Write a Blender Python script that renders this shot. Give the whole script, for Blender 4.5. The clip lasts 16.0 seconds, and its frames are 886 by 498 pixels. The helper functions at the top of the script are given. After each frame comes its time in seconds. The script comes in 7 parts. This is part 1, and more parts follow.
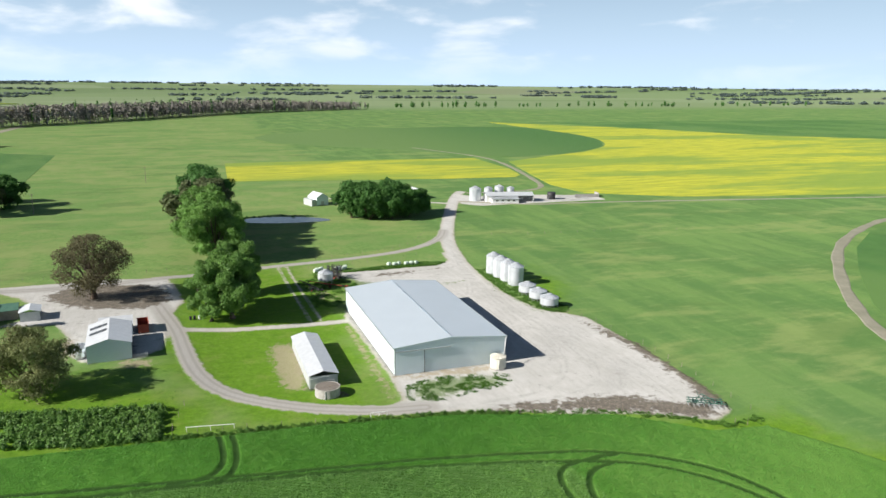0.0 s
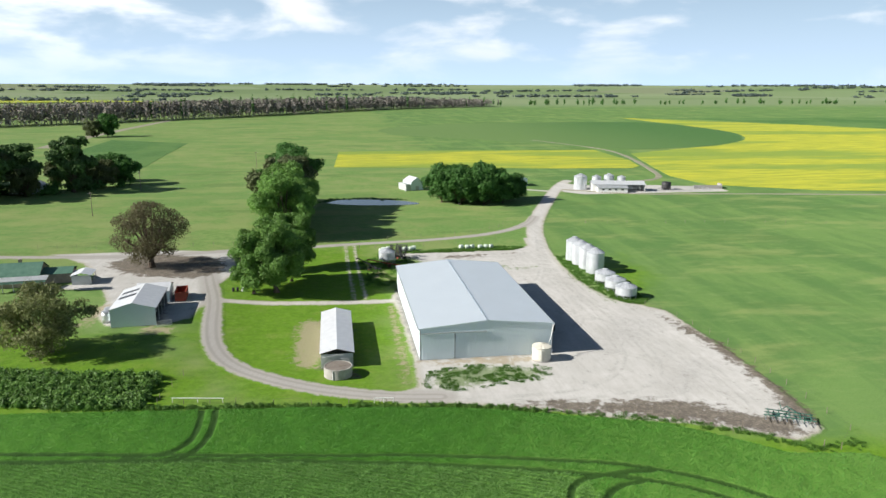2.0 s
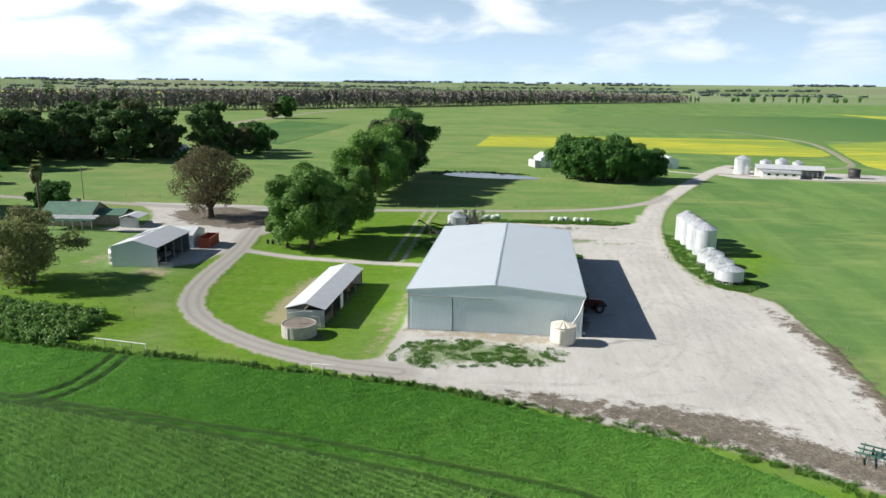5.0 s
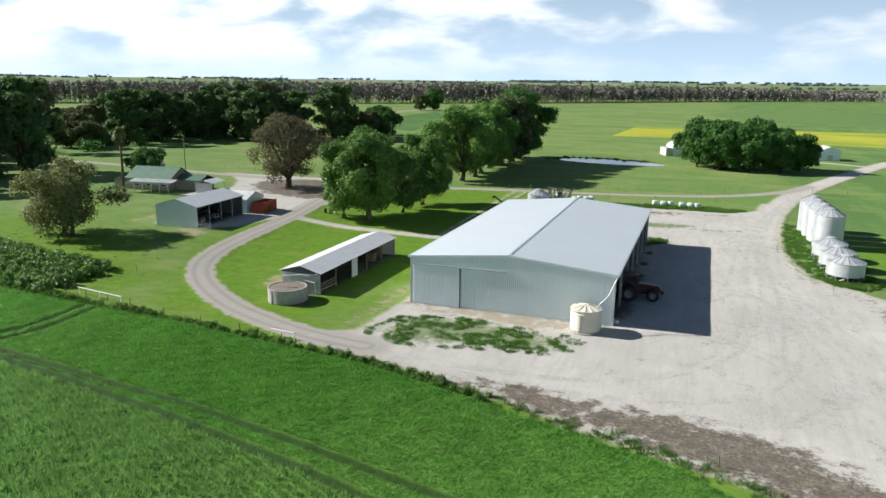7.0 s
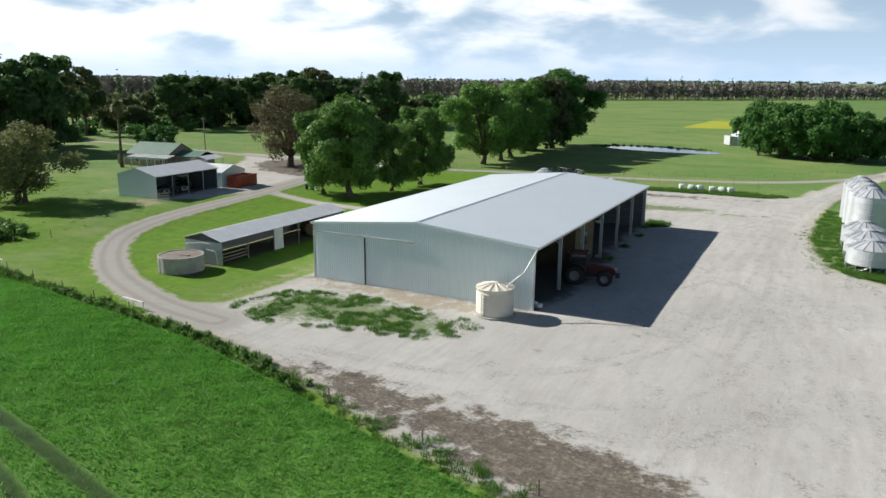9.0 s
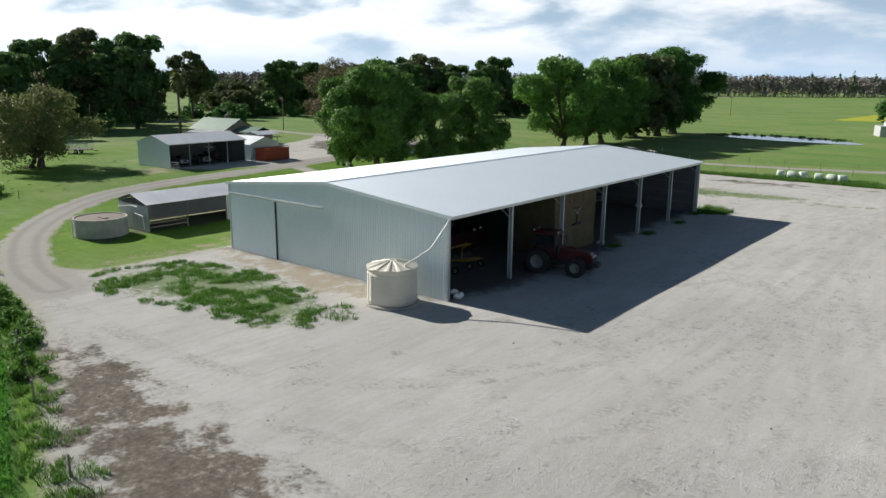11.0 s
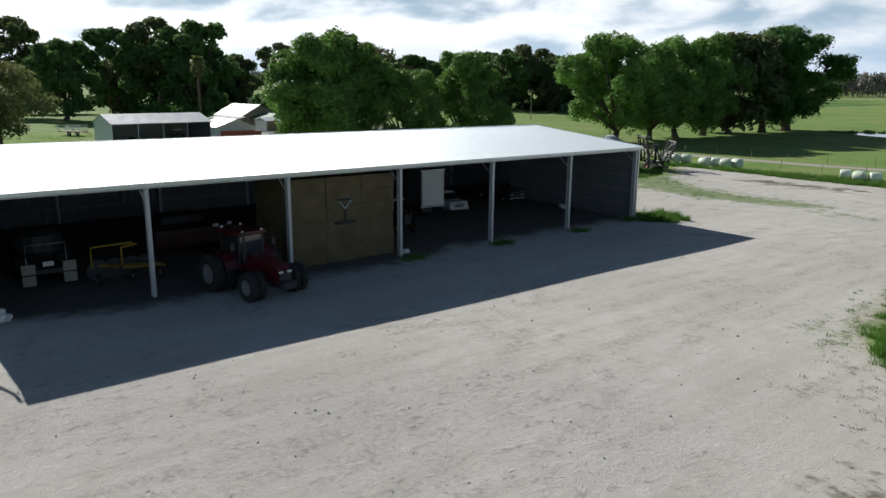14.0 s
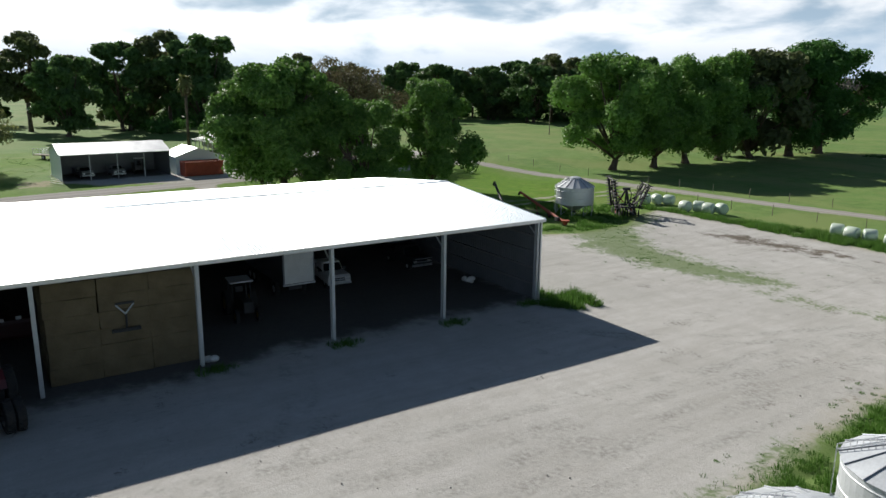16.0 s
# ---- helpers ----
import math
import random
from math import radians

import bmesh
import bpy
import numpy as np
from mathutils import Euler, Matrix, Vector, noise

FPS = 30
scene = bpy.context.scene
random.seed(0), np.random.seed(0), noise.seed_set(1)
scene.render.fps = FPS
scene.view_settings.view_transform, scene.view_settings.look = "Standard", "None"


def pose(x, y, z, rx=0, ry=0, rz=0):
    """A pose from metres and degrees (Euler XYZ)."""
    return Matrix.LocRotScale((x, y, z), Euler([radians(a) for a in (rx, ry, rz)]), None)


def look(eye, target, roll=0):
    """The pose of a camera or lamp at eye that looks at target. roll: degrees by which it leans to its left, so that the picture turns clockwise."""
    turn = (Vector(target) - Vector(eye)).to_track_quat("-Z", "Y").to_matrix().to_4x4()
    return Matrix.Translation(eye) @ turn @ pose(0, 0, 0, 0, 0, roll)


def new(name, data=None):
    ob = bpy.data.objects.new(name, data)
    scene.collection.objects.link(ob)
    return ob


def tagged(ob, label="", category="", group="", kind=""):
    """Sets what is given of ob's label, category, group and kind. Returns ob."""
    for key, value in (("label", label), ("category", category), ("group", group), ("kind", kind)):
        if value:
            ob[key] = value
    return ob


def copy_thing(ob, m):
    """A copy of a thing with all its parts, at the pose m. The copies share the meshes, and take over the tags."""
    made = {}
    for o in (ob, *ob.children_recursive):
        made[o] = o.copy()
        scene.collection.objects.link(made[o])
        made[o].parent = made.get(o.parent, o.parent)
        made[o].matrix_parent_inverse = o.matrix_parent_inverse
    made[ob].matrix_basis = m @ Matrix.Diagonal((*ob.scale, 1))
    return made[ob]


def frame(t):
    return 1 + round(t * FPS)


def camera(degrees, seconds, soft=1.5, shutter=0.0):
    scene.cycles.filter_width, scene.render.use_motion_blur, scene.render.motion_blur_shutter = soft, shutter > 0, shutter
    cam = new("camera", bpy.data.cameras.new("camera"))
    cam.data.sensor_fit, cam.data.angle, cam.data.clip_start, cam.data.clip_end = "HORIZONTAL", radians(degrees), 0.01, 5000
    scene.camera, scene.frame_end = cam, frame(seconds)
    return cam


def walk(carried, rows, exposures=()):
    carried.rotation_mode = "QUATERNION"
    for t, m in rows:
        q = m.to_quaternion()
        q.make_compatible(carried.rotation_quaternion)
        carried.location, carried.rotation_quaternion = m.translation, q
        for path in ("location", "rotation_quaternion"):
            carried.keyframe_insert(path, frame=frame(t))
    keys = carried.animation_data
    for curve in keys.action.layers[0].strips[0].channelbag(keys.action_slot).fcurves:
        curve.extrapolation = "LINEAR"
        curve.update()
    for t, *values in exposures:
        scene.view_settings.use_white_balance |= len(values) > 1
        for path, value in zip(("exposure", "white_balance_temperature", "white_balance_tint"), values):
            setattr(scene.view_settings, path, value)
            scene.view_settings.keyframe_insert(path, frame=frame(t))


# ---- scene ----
cam = camera(63.04, 16.0)
PATH = [
    (0, (-64.464, -138.155, 60.810), (-63.805, -136.321, 60.360), 0.60),
    (0.5, (-58.421, -135.934, 58.396), (-57.839, -134.074, 57.945), 0.23),
    (1, (-52.302, -132.801, 55.733), (-51.788, -130.921, 55.283), 0.21),
    (1.5, (-46.317, -129.727, 53.245), (-45.909, -127.821, 52.796), 0.10),
    (2, (-40.312, -126.343, 50.654), (-40.019, -124.416, 50.206), 0.17),
    (2.5, (-34.239, -122.797, 48.110), (-34.038, -120.858, 47.663), 0.16),
    (3, (-28.249, -118.920, 45.531), (-28.115, -116.976, 45.083), 0.56),
    (5.5, (-3.918, -96.430, 33.636), (-4.264, -94.512, 33.189), 0.58),
    (6, (0.338, -91.998, 31.621), (-0.127, -90.105, 31.172), 0.74),
    (6.5, (4.486, -86.991, 29.458), (3.913, -85.128, 29.010), 0.68),
    (7, (8.422, -82.050, 27.526), (7.762, -80.216, 27.076), 0.60),
    (7.5, (12.227, -77.299, 25.836), (11.517, -75.485, 25.384), 0.71),
    (8, (15.820, -72.420, 24.251), (15.086, -70.615, 23.800), 0.70),
    (8.5, (19.159, -67.326, 22.567), (18.374, -65.542, 22.117), 0.54),
    (9, (22.226, -61.951, 20.961), (21.335, -60.218, 20.513), 0.52),
    (11.5, (32.315, -32.228, 14.111), (31.007, -30.783, 13.662), 0.52),
    (12, (34.137, -26.267, 13.263), (32.743, -24.903, 12.818), 0.46),
    (12.5, (35.371, -20.377, 12.746), (33.926, -19.069, 12.298), 0.33),
    (13, (36.537, -14.635, 12.259), (35.083, -13.337, 11.810), 0.45),
    (13.5, (37.536, -8.721, 11.664), (36.050, -7.458, 11.220), 0.33),
    (14, (38.324, -2.458, 11.257), (36.784, -1.264, 10.809), 0.51),
    (14.5, (38.454, 3.606, 10.672), (36.878, 4.754, 10.227), 0.44),
    (15, (39.169, 9.575, 11.291), (37.560, 10.675, 10.844), 0.48),
    (15.5, (39.110, 12.707, 13.316), (37.507, 13.816, 12.868), 0.39),
    (16, (38.722, 14.199, 15.604), (37.093, 15.269, 15.154), 0.62),
]
SKY, SUN = 0.05, 5.0
CLOUD = (15.6, 15.8, 16.1, 1.0)
HAZE = (8.4, 11.4, 15.2, 1.0)
EXPOSURES = [(0.0, 0.75), (6.0, 0.77), (9.0, 0.60), (12.0, 0.42), (16.0, 0.37)]
walk(cam, [(t, look(eye, target, roll)) for t, eye, target, roll in PATH], EXPOSURES)

# ---- world and sun ----
SUN_TO = Vector((10.45, 0.6, -6.2)).normalized()
world = bpy.data.worlds.new("sky")
scene.world = world
world.use_nodes = True
wn, wl = world.node_tree.nodes, world.node_tree.links
wn.clear()
w_out = wn.new("ShaderNodeOutputWorld")
w_bg = wn.new("ShaderNodeBackground")
w_bg.inputs["Strength"].default_value = SKY
w_sky = wn.new("ShaderNodeTexSky")
w_sky.sky_type = "NISHITA"
w_sky.sun_disc = False
w_sky.sun_elevation = radians(30.5)
w_sky.sun_rotation = radians(-93.0)
w_sky.air_density, w_sky.dust_density, w_sky.ozone_density = 1.2, 0.3, 3.0
w_tc = wn.new("ShaderNodeTexCoord")
w_sep = wn.new("ShaderNodeSeparateXYZ")
wl.new(w_tc.outputs["Generated"], w_sep.inputs[0])


def wmath(op, a, b=None, clamp=False):
    n = wn.new("ShaderNodeMath")
    n.operation, n.use_clamp = op, clamp
    for sock, v in zip(n.inputs, (a, b)):
        if v is None:
            continue
        if isinstance(v, (int, float)):
            sock.default_value = v
        else:
            wl.new(v, sock)
    return n.outputs[0]


# heaped clouds, about three times as wide as high
w_comb = wn.new("ShaderNodeCombineXYZ")
wl.new(w_sep.outputs[0], w_comb.inputs[0])
wl.new(w_sep.outputs[1], w_comb.inputs[1])
wl.new(wmath("MULTIPLY", w_sep.outputs[2], 3.0), w_comb.inputs[2])
w_noise = wn.new("ShaderNodeTexNoise")
w_noise.inputs["Scale"].default_value = 7.5
w_noise.inputs["Detail"].default_value = 9.0
w_noise.inputs["Roughness"].default_value = 0.5
w_noise.inputs["Distortion"].default_value = 0.25
wl.new(w_comb.outputs[0], w_noise.inputs["Vector"])
w_big = wn.new("ShaderNodeTexNoise")
w_big.inputs["Scale"].default_value = 1.3
w_big.inputs["Detail"].default_value = 2.0
wl.new(w_comb.outputs[0], w_big.inputs["Vector"])
# more cloud towards the west, where the sun stands
w_west = wmath("SUBTRACT", wmath("MULTIPLY", w_sep.outputs[0], -0.16), wmath("MULTIPLY", w_sep.outputs[2], 0.6))
w_sum = wmath("ADD", wmath("ADD", w_noise.outputs[0], wmath("MULTIPLY", wmath("SUBTRACT", w_big.outputs[0], 0.5), 0.35)), w_west)
w_cov = wn.new("ShaderNodeMapRange")
w_cov.interpolation_type = "SMOOTHSTEP"
w_cov.inputs["From Min"].default_value, w_cov.inputs["From Max"].default_value = 0.41, 0.70
wl.new(w_sum, w_cov.inputs["Value"])
w_shade = wn.new("ShaderNodeMapRange")
w_shade.inputs["From Min"].default_value, w_shade.inputs["From Max"].default_value = 0.56, 0.74
w_shade.inputs["To Min"].default_value, w_shade.inputs["To Max"].default_value = 1.0, 0.84
wl.new(w_sum, w_shade.inputs["Value"])
w_white = wn.new("ShaderNodeMix")
w_white.data_type = "RGBA"
w_white.blend_type = "MULTIPLY"
w_white.inputs["Factor"].default_value = 1.0
w_white.inputs["A"].default_value = CLOUD
wl.new(wmath("MULTIPLY", w_shade.outputs[0], wmath("ADD", 0.92, wmath("MULTIPLY", wmath("MAXIMUM", wmath("MULTIPLY", w_sep.outputs[0], -1.0), 0.0), 0.5))), w_white.inputs["B"])
# bright blue haze low over the horizon, clouds in front of it
w_haze = wmath("POWER", wmath("SUBTRACT", 1.0, wmath("MINIMUM", wmath("ABSOLUTE", w_sep.outputs[2]), 1.0)), 5.0)
w_mix2 = wn.new("ShaderNodeMix")
w_mix2.data_type = "RGBA"
wl.new(wmath("MULTIPLY", w_haze, 0.9), w_mix2.inputs["Factor"])
w_dim = wn.new("ShaderNodeMix")
w_dim.data_type, w_dim.blend_type = "RGBA", "MULTIPLY"
w_dim.inputs["Factor"].default_value = 1.0
w_dim.inputs["B"].default_value = (0.62, 0.62, 0.62, 1.0)
wl.new(w_sky.outputs[0], w_dim.inputs["A"])
wl.new(w_dim.outputs["Result"], w_mix2.inputs["A"])
w_mix2.inputs["B"].default_value = HAZE
w_low = wn.new("ShaderNodeMapRange")
w_low.interpolation_type = "SMOOTHSTEP"
w_low.inputs["From Min"].default_value, w_low.inputs["From Max"].default_value = 0.005, 0.07
w_low.inputs["To Min"].default_value = 0.25
wl.new(w_sep.outputs[2], w_low.inputs["Value"])
w_mix = wn.new("ShaderNodeMix")
w_mix.data_type = "RGBA"
wl.new(wmath("MULTIPLY", w_cov.outputs[0], wmath("MULTIPLY", w_low.outputs[0], 0.92)), w_mix.inputs["Factor"])
wl.new(w_mix2.outputs["Result"], w_mix.inputs["A"])
wl.new(w_white.outputs["Result"], w_mix.inputs["B"])
wl.new(w_mix.outputs["Result"], w_bg.inputs["Color"])
wl.new(w_bg.outputs[0], w_out.inputs[0])

sun_data = bpy.data.lights.new("sun", "SUN")
sun_data.energy, sun_data.angle, sun_data.color = SUN, radians(0.53), (1.0, 0.955, 0.88)
sun = new("sun", sun_data)
sun.matrix_world = look((-200, -20, 150), Vector((-200, -20, 150)) + SUN_TO)


# ---- materials ----
def node_tree(name):
    m = bpy.data.materials.new(name)
    m.use_nodes = True
    nt = m.node_tree
    return m, nt, nt.nodes["Principled BSDF"]


def coords(nt, scale=1.0, own=False):
    tc = nt.nodes.new("ShaderNodeTexCoord" if own else "ShaderNodeNewGeometry")
    return tc.outputs["Object" if own else "Position"]


def tex(nt, vec, scale, detail=4.0, rough=0.55, stretch=None):
    if stretch:
        mp = nt.nodes.new("ShaderNodeMapping")
        mp.inputs["Scale"].default_value = stretch
        nt.links.new(vec, mp.inputs[0])
        vec = mp.outputs[0]
    n = nt.nodes.new("ShaderNodeTexNoise")
    n.inputs["Scale"].default_value, n.inputs["Detail"].default_value, n.inputs["Roughness"].default_value = scale, detail, rough
    nt.links.new(vec, n.inputs["Vector"])
    return n.outputs[0]


def ramp(nt, fac, stops):
    r = nt.nodes.new("ShaderNodeValToRGB")
    e = r.color_ramp.elements
    while len(e) < len(stops):
        e.new(0.5)
    for el, (p, c) in zip(e, stops):
        el.position, el.color = p, (*c, 1) if len(c) == 3 else c
    nt.links.new(fac, r.inputs[0])
    return r.outputs[0]


def mixc(nt, fac, a, b, blend="MIX"):
    n = nt.nodes.new("ShaderNodeMix")
    n.data_type, n.blend_type = "RGBA", blend
    for sock, v in ((n.inputs["Factor"], fac), (n.inputs["A"], a), (n.inputs["B"], b)):
        if isinstance(v, (int, float)):
            sock.default_value = v
        elif isinstance(v, tuple):
            sock.default_value = (*v, 1)
        else:
            nt.links.new(v, sock)
    return n.outputs["Result"]


def mth(nt, op, a, b=0.0, clamp=False):
    n = nt.nodes.new("ShaderNodeMath")
    n.operation, n.use_clamp = op, clamp
    for sock, v in zip(n.inputs, (a, b)):
        if isinstance(v, (int, float)):
            sock.default_value = v
        else:
            nt.links.new(v, sock)
    return n.outputs[0]


def step(nt, v, lo, hi, a=0.0, b=1.0):
    n = nt.nodes.new("ShaderNodeMapRange")
    n.interpolation_type = "SMOOTHSTEP"
    for key, x in (("From Min", lo), ("From Max", hi), ("To Min", a), ("To Max", b)):
        n.inputs[key].default_value = x
    nt.links.new(v, n.inputs["Value"])
    return n.outputs[0]


def attr(nt, name):
    n = nt.nodes.new("ShaderNodeAttribute")
    n.attribute_name = name
    return n.outputs["Fac"]


def bump(nt, bsdf, height, strength, distance):
    b = nt.nodes.new("ShaderNodeBump")
    b.inputs["Strength"].default_value, b.inputs["Distance"].default_value = strength, distance
    nt.links.new(height, b.inputs["Height"])
    nt.links.new(b.outputs[0], bsdf.inputs["Normal"])


def surface(name, dark, light, scale=2.0, rough=0.6, metal=0.0, grain=20.0, relief=0.2, dirt=0.25, dirt_colour=(0.16, 0.13, 0.1), spec=0.5):
    """Two scales of variation, a little dirt, fine relief."""
    m, nt, b = node_tree(name)
    p = coords(nt)
    big, fine = tex(nt, p, scale, 4), tex(nt, p, grain, 3)
    c = ramp(nt, big, [(0.3, dark), (0.7, light)])
    c = mixc(nt, step(nt, fine, 0.35, 0.75, 0.0, 0.3), c, tuple(v * 0.72 for v in dark))
    if dirt:
        spots = tex(nt, p, scale * 2.7 + 0.3, 7, 0.65)
        c = mixc(nt, step(nt, spots, 0.55, 0.8, 0.0, dirt), c, dirt_colour)
    nt.links.new(c, b.inputs["Base Color"])
    b.inputs["Roughness"].default_value, b.inputs["Metallic"].default_value = rough, metal
    b.inputs["Specular IOR Level"].default_value = spec
    if dirt:
        nt.links.new(step(nt, big, 0.2, 0.8, max(rough - 0.08, 0.02), min(rough + 0.08, 1)), b.inputs["Roughness"])
    if relief:
        bump(nt, b, fine, relief, 0.01)
    return m


def foliage(name, dark, light, young, rough=0.6, thin=0.35):
    """Leaves: each clump has its own shade; some light passes through."""
    m, nt, b = node_tree(name)
    geo = nt.nodes.new("ShaderNodeNewGeometry")
    big = tex(nt, geo.outputs["Position"], 0.22, 3)
    c = ramp(nt, geo.outputs["Random Per Island"], [(0.0, dark), (0.6, light), (1.0, young)])
    c = mixc(nt, 0.5, c, light)
    c = mixc(nt, step(nt, big, 0.35, 0.7, 0.0, 0.6), c, tuple(v * 1.25 for v in light))
    c = mixc(nt, step(nt, tex(nt, geo.outputs["Position"], 0.5, 3), 0.5, 0.75, 0.0, 0.45), c, dark)
    nt.links.new(c, b.inputs["Base Color"])
    b.inputs["Roughness"].default_value = rough
    b.inputs["Specular IOR Level"].default_value = 0.25
    tr = nt.nodes.new("ShaderNodeBsdfTranslucent")
    nt.links.new(c, tr.inputs["Color"])
    mx = nt.nodes.new("ShaderNodeMixShader")
    mx.inputs[0].default_value = thin
    nt.links.new(b.outputs[0], mx.inputs[1])
    nt.links.new(tr.outputs[0], mx.inputs[2])
    nt.links.new(mx.outputs[0], nt.nodes["Material Output"].inputs["Surface"])
    return m


def terrain():
    """Pasture, pale limestone gravel and mud in one; the borders follow distances kept on the sheet."""
    m, nt, b = node_tree("terrain")
    p = coords(nt)
    n_huge, n_big = tex(nt, p, 0.012, 3), tex(nt, p, 0.07, 5, 0.6)
    n_mid, n_fine, n_grit = tex(nt, p, 0.55, 6, 0.65), tex(nt, p, 4.0, 5, 0.65), tex(nt, p, 16.0, 4, 0.7)
    # pasture
    g = ramp(nt, n_mid, [(0.25, (0.105, 0.185, 0.05)), (0.5, (0.15, 0.245, 0.068)), (0.75, (0.205, 0.295, 0.095))])
    g = mixc(nt, step(nt, n_big, 0.44, 0.6, 0.0, 0.7), g, (0.215, 0.26, 0.095))
    g = mixc(nt, step(nt, n_huge, 0.44, 0.6, 0.0, 0.5), g, (0.105, 0.215, 0.055))
    g = mixc(nt, step(nt, tex(nt, p, 0.11, 6, 0.7, (0.35, 1.3, 1)), 0.55, 0.7, 0.0, 0.4), g, (0.25, 0.27, 0.11))
    g = mixc(nt, step(nt, n_fine, 0.5, 0.78, 0.0, 0.5), g, (0.065, 0.11, 0.017))
    # the eastern paddock is a cooler green, streaked by grazing
    pos = nt.nodes.new("ShaderNodeSeparateXYZ")
    nt.links.new(p, pos.inputs[0])
    east = mixc(nt, step(nt, tex(nt, p, 0.05, 6, 0.65, (1.4, 0.3, 1)), 0.42, 0.62), (0.085, 0.175, 0.05), (0.135, 0.235, 0.066))
    east = mixc(nt, step(nt, tex(nt, p, 0.25, 7, 0.72, (0.5, 1.5, 1)), 0.5, 0.68, 0.0, 0.6), east, (0.175, 0.26, 0.085))
    east = mixc(nt, step(nt, n_fine, 0.45, 0.75, 0.0, 0.5), east, (0.06, 0.125, 0.028))
    g = mixc(nt, step(nt, mth(nt, "ADD", pos.outputs[0], mth(nt, "MULTIPLY", n_big, 24.0)), 32.0, 52.0, 0.0, 0.9), g, east)
    # bleached and darker grazed patches
    g = mixc(nt, step(nt, tex(nt, p, 0.035, 7, 0.68, (0.5, 1.2, 1)), 0.5, 0.62, 0.0, 0.5), g, (0.235, 0.285, 0.10))
    g = mixc(nt, step(nt, tex(nt, p, 0.022, 7, 0.66, (0.7, 1.5, 1)), 0.54, 0.64, 0.0, 0.5), g, (0.09, 0.165, 0.045))
    # far paddocks: pieces of land with their own shade, some pale; distance haze painted in
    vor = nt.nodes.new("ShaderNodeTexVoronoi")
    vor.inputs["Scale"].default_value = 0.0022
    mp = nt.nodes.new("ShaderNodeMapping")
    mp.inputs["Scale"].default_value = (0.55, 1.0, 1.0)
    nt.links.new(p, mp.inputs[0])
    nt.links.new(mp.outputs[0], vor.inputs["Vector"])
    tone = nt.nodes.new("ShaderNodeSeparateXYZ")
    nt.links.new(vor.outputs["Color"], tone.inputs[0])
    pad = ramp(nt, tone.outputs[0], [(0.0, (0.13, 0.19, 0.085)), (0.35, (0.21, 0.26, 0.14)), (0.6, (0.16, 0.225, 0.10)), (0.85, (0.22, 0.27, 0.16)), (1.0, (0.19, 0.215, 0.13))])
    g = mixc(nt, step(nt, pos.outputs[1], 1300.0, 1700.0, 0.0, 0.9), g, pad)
    # lush lawn close to the yard
    lush = mth(nt, "ADD", attr(nt, "lush"), mth(nt, "MULTIPLY", mth(nt, "SUBTRACT", n_big, 0.5), 30.0))
    lawn = ramp(nt, n_mid, [(0.3, (0.085, 0.185, 0.012)), (0.7, (0.14, 0.265, 0.02))])
    lawn = mixc(nt, step(nt, n_fine, 0.45, 0.75, 0.0, 0.5), lawn, (0.045, 0.105, 0.009))
    lawn = mixc(nt, step(nt, tex(nt, p, 0.2, 5, 0.6), 0.5, 0.7, 0.0, 0.55), lawn, (0.175, 0.235, 0.045))
    lawn = mixc(nt, step(nt, tex(nt, p, 0.9, 7, 0.7), 0.58, 0.7, 0.0, 0.4), lawn, (0.20, 0.20, 0.07))
    lawn = mixc(nt, step(nt, tex(nt, p, 1.7, 7, 0.75), 0.5, 0.68, 0.0, 0.5), lawn, (0.05, 0.115, 0.012))
    lawn = mixc(nt, step(nt, tex(nt, p, 0.42, 6, 0.7), 0.52, 0.68, 0.0, 0.5), lawn, (0.165, 0.265, 0.04))
    g = mixc(nt, step(nt, lush, -8.0, 8.0, 1.0, 0.0), g, lawn)
    # gravel
    k = ramp(nt, n_mid, [(0.2, (0.445, 0.435, 0.41)), (0.5, (0.52, 0.51, 0.487)), (0.8, (0.585, 0.58, 0.56))])
    k = mixc(nt, step(nt, n_big, 0.42, 0.62, 0.0, 0.6), k, (0.435, 0.428, 0.405))
    for angle, sc in ((0.9, 0.42), (2.2, 0.3), (0.25, 0.5), (0.05, 1.1), (1.25, 0.9)):
        mp = nt.nodes.new("ShaderNodeMapping")
        mp.inputs["Rotation"].default_value = (0, 0, angle)
        mp.inputs["Scale"].default_value = (1.0, 0.13, 1.0)
        nt.links.new(p, mp.inputs[0])
        st = nt.nodes.new("ShaderNodeTexNoise")
        st.inputs["Scale"].default_value, st.inputs["Detail"].default_value, st.inputs["Roughness"].default_value, st.inputs["Distortion"].default_value = sc, 5, 0.62, 1.2
        nt.links.new(mp.outputs[0], st.inputs["Vector"])
        k = mixc(nt, step(nt, st.outputs[0], 0.48, 0.72, 0.0, 0.3), k, (0.37, 0.355, 0.325))
    k = mixc(nt, step(nt, n_grit, 0.5, 0.75, 0.0, 0.5), k, (0.25, 0.23, 0.205))
    k = mixc(nt, step(nt, tex(nt, p, 9.0, 6, 0.75), 0.54, 0.74, 0.0, 0.36), k, (0.28, 0.265, 0.24))
    k = mixc(nt, step(nt, tex(nt, p, 1.3, 8, 0.75), 0.66, 0.74, 0.0, 0.45), k, (0.19, 0.17, 0.145))
    scuff = nt.nodes.new("ShaderNodeTexNoise")
    for key, v in (("Scale", 1.6), ("Detail", 9.0), ("Roughness", 0.78), ("Distortion", 1.6)):
        scuff.inputs[key].default_value = v
    nt.links.new(p, scuff.inputs["Vector"])
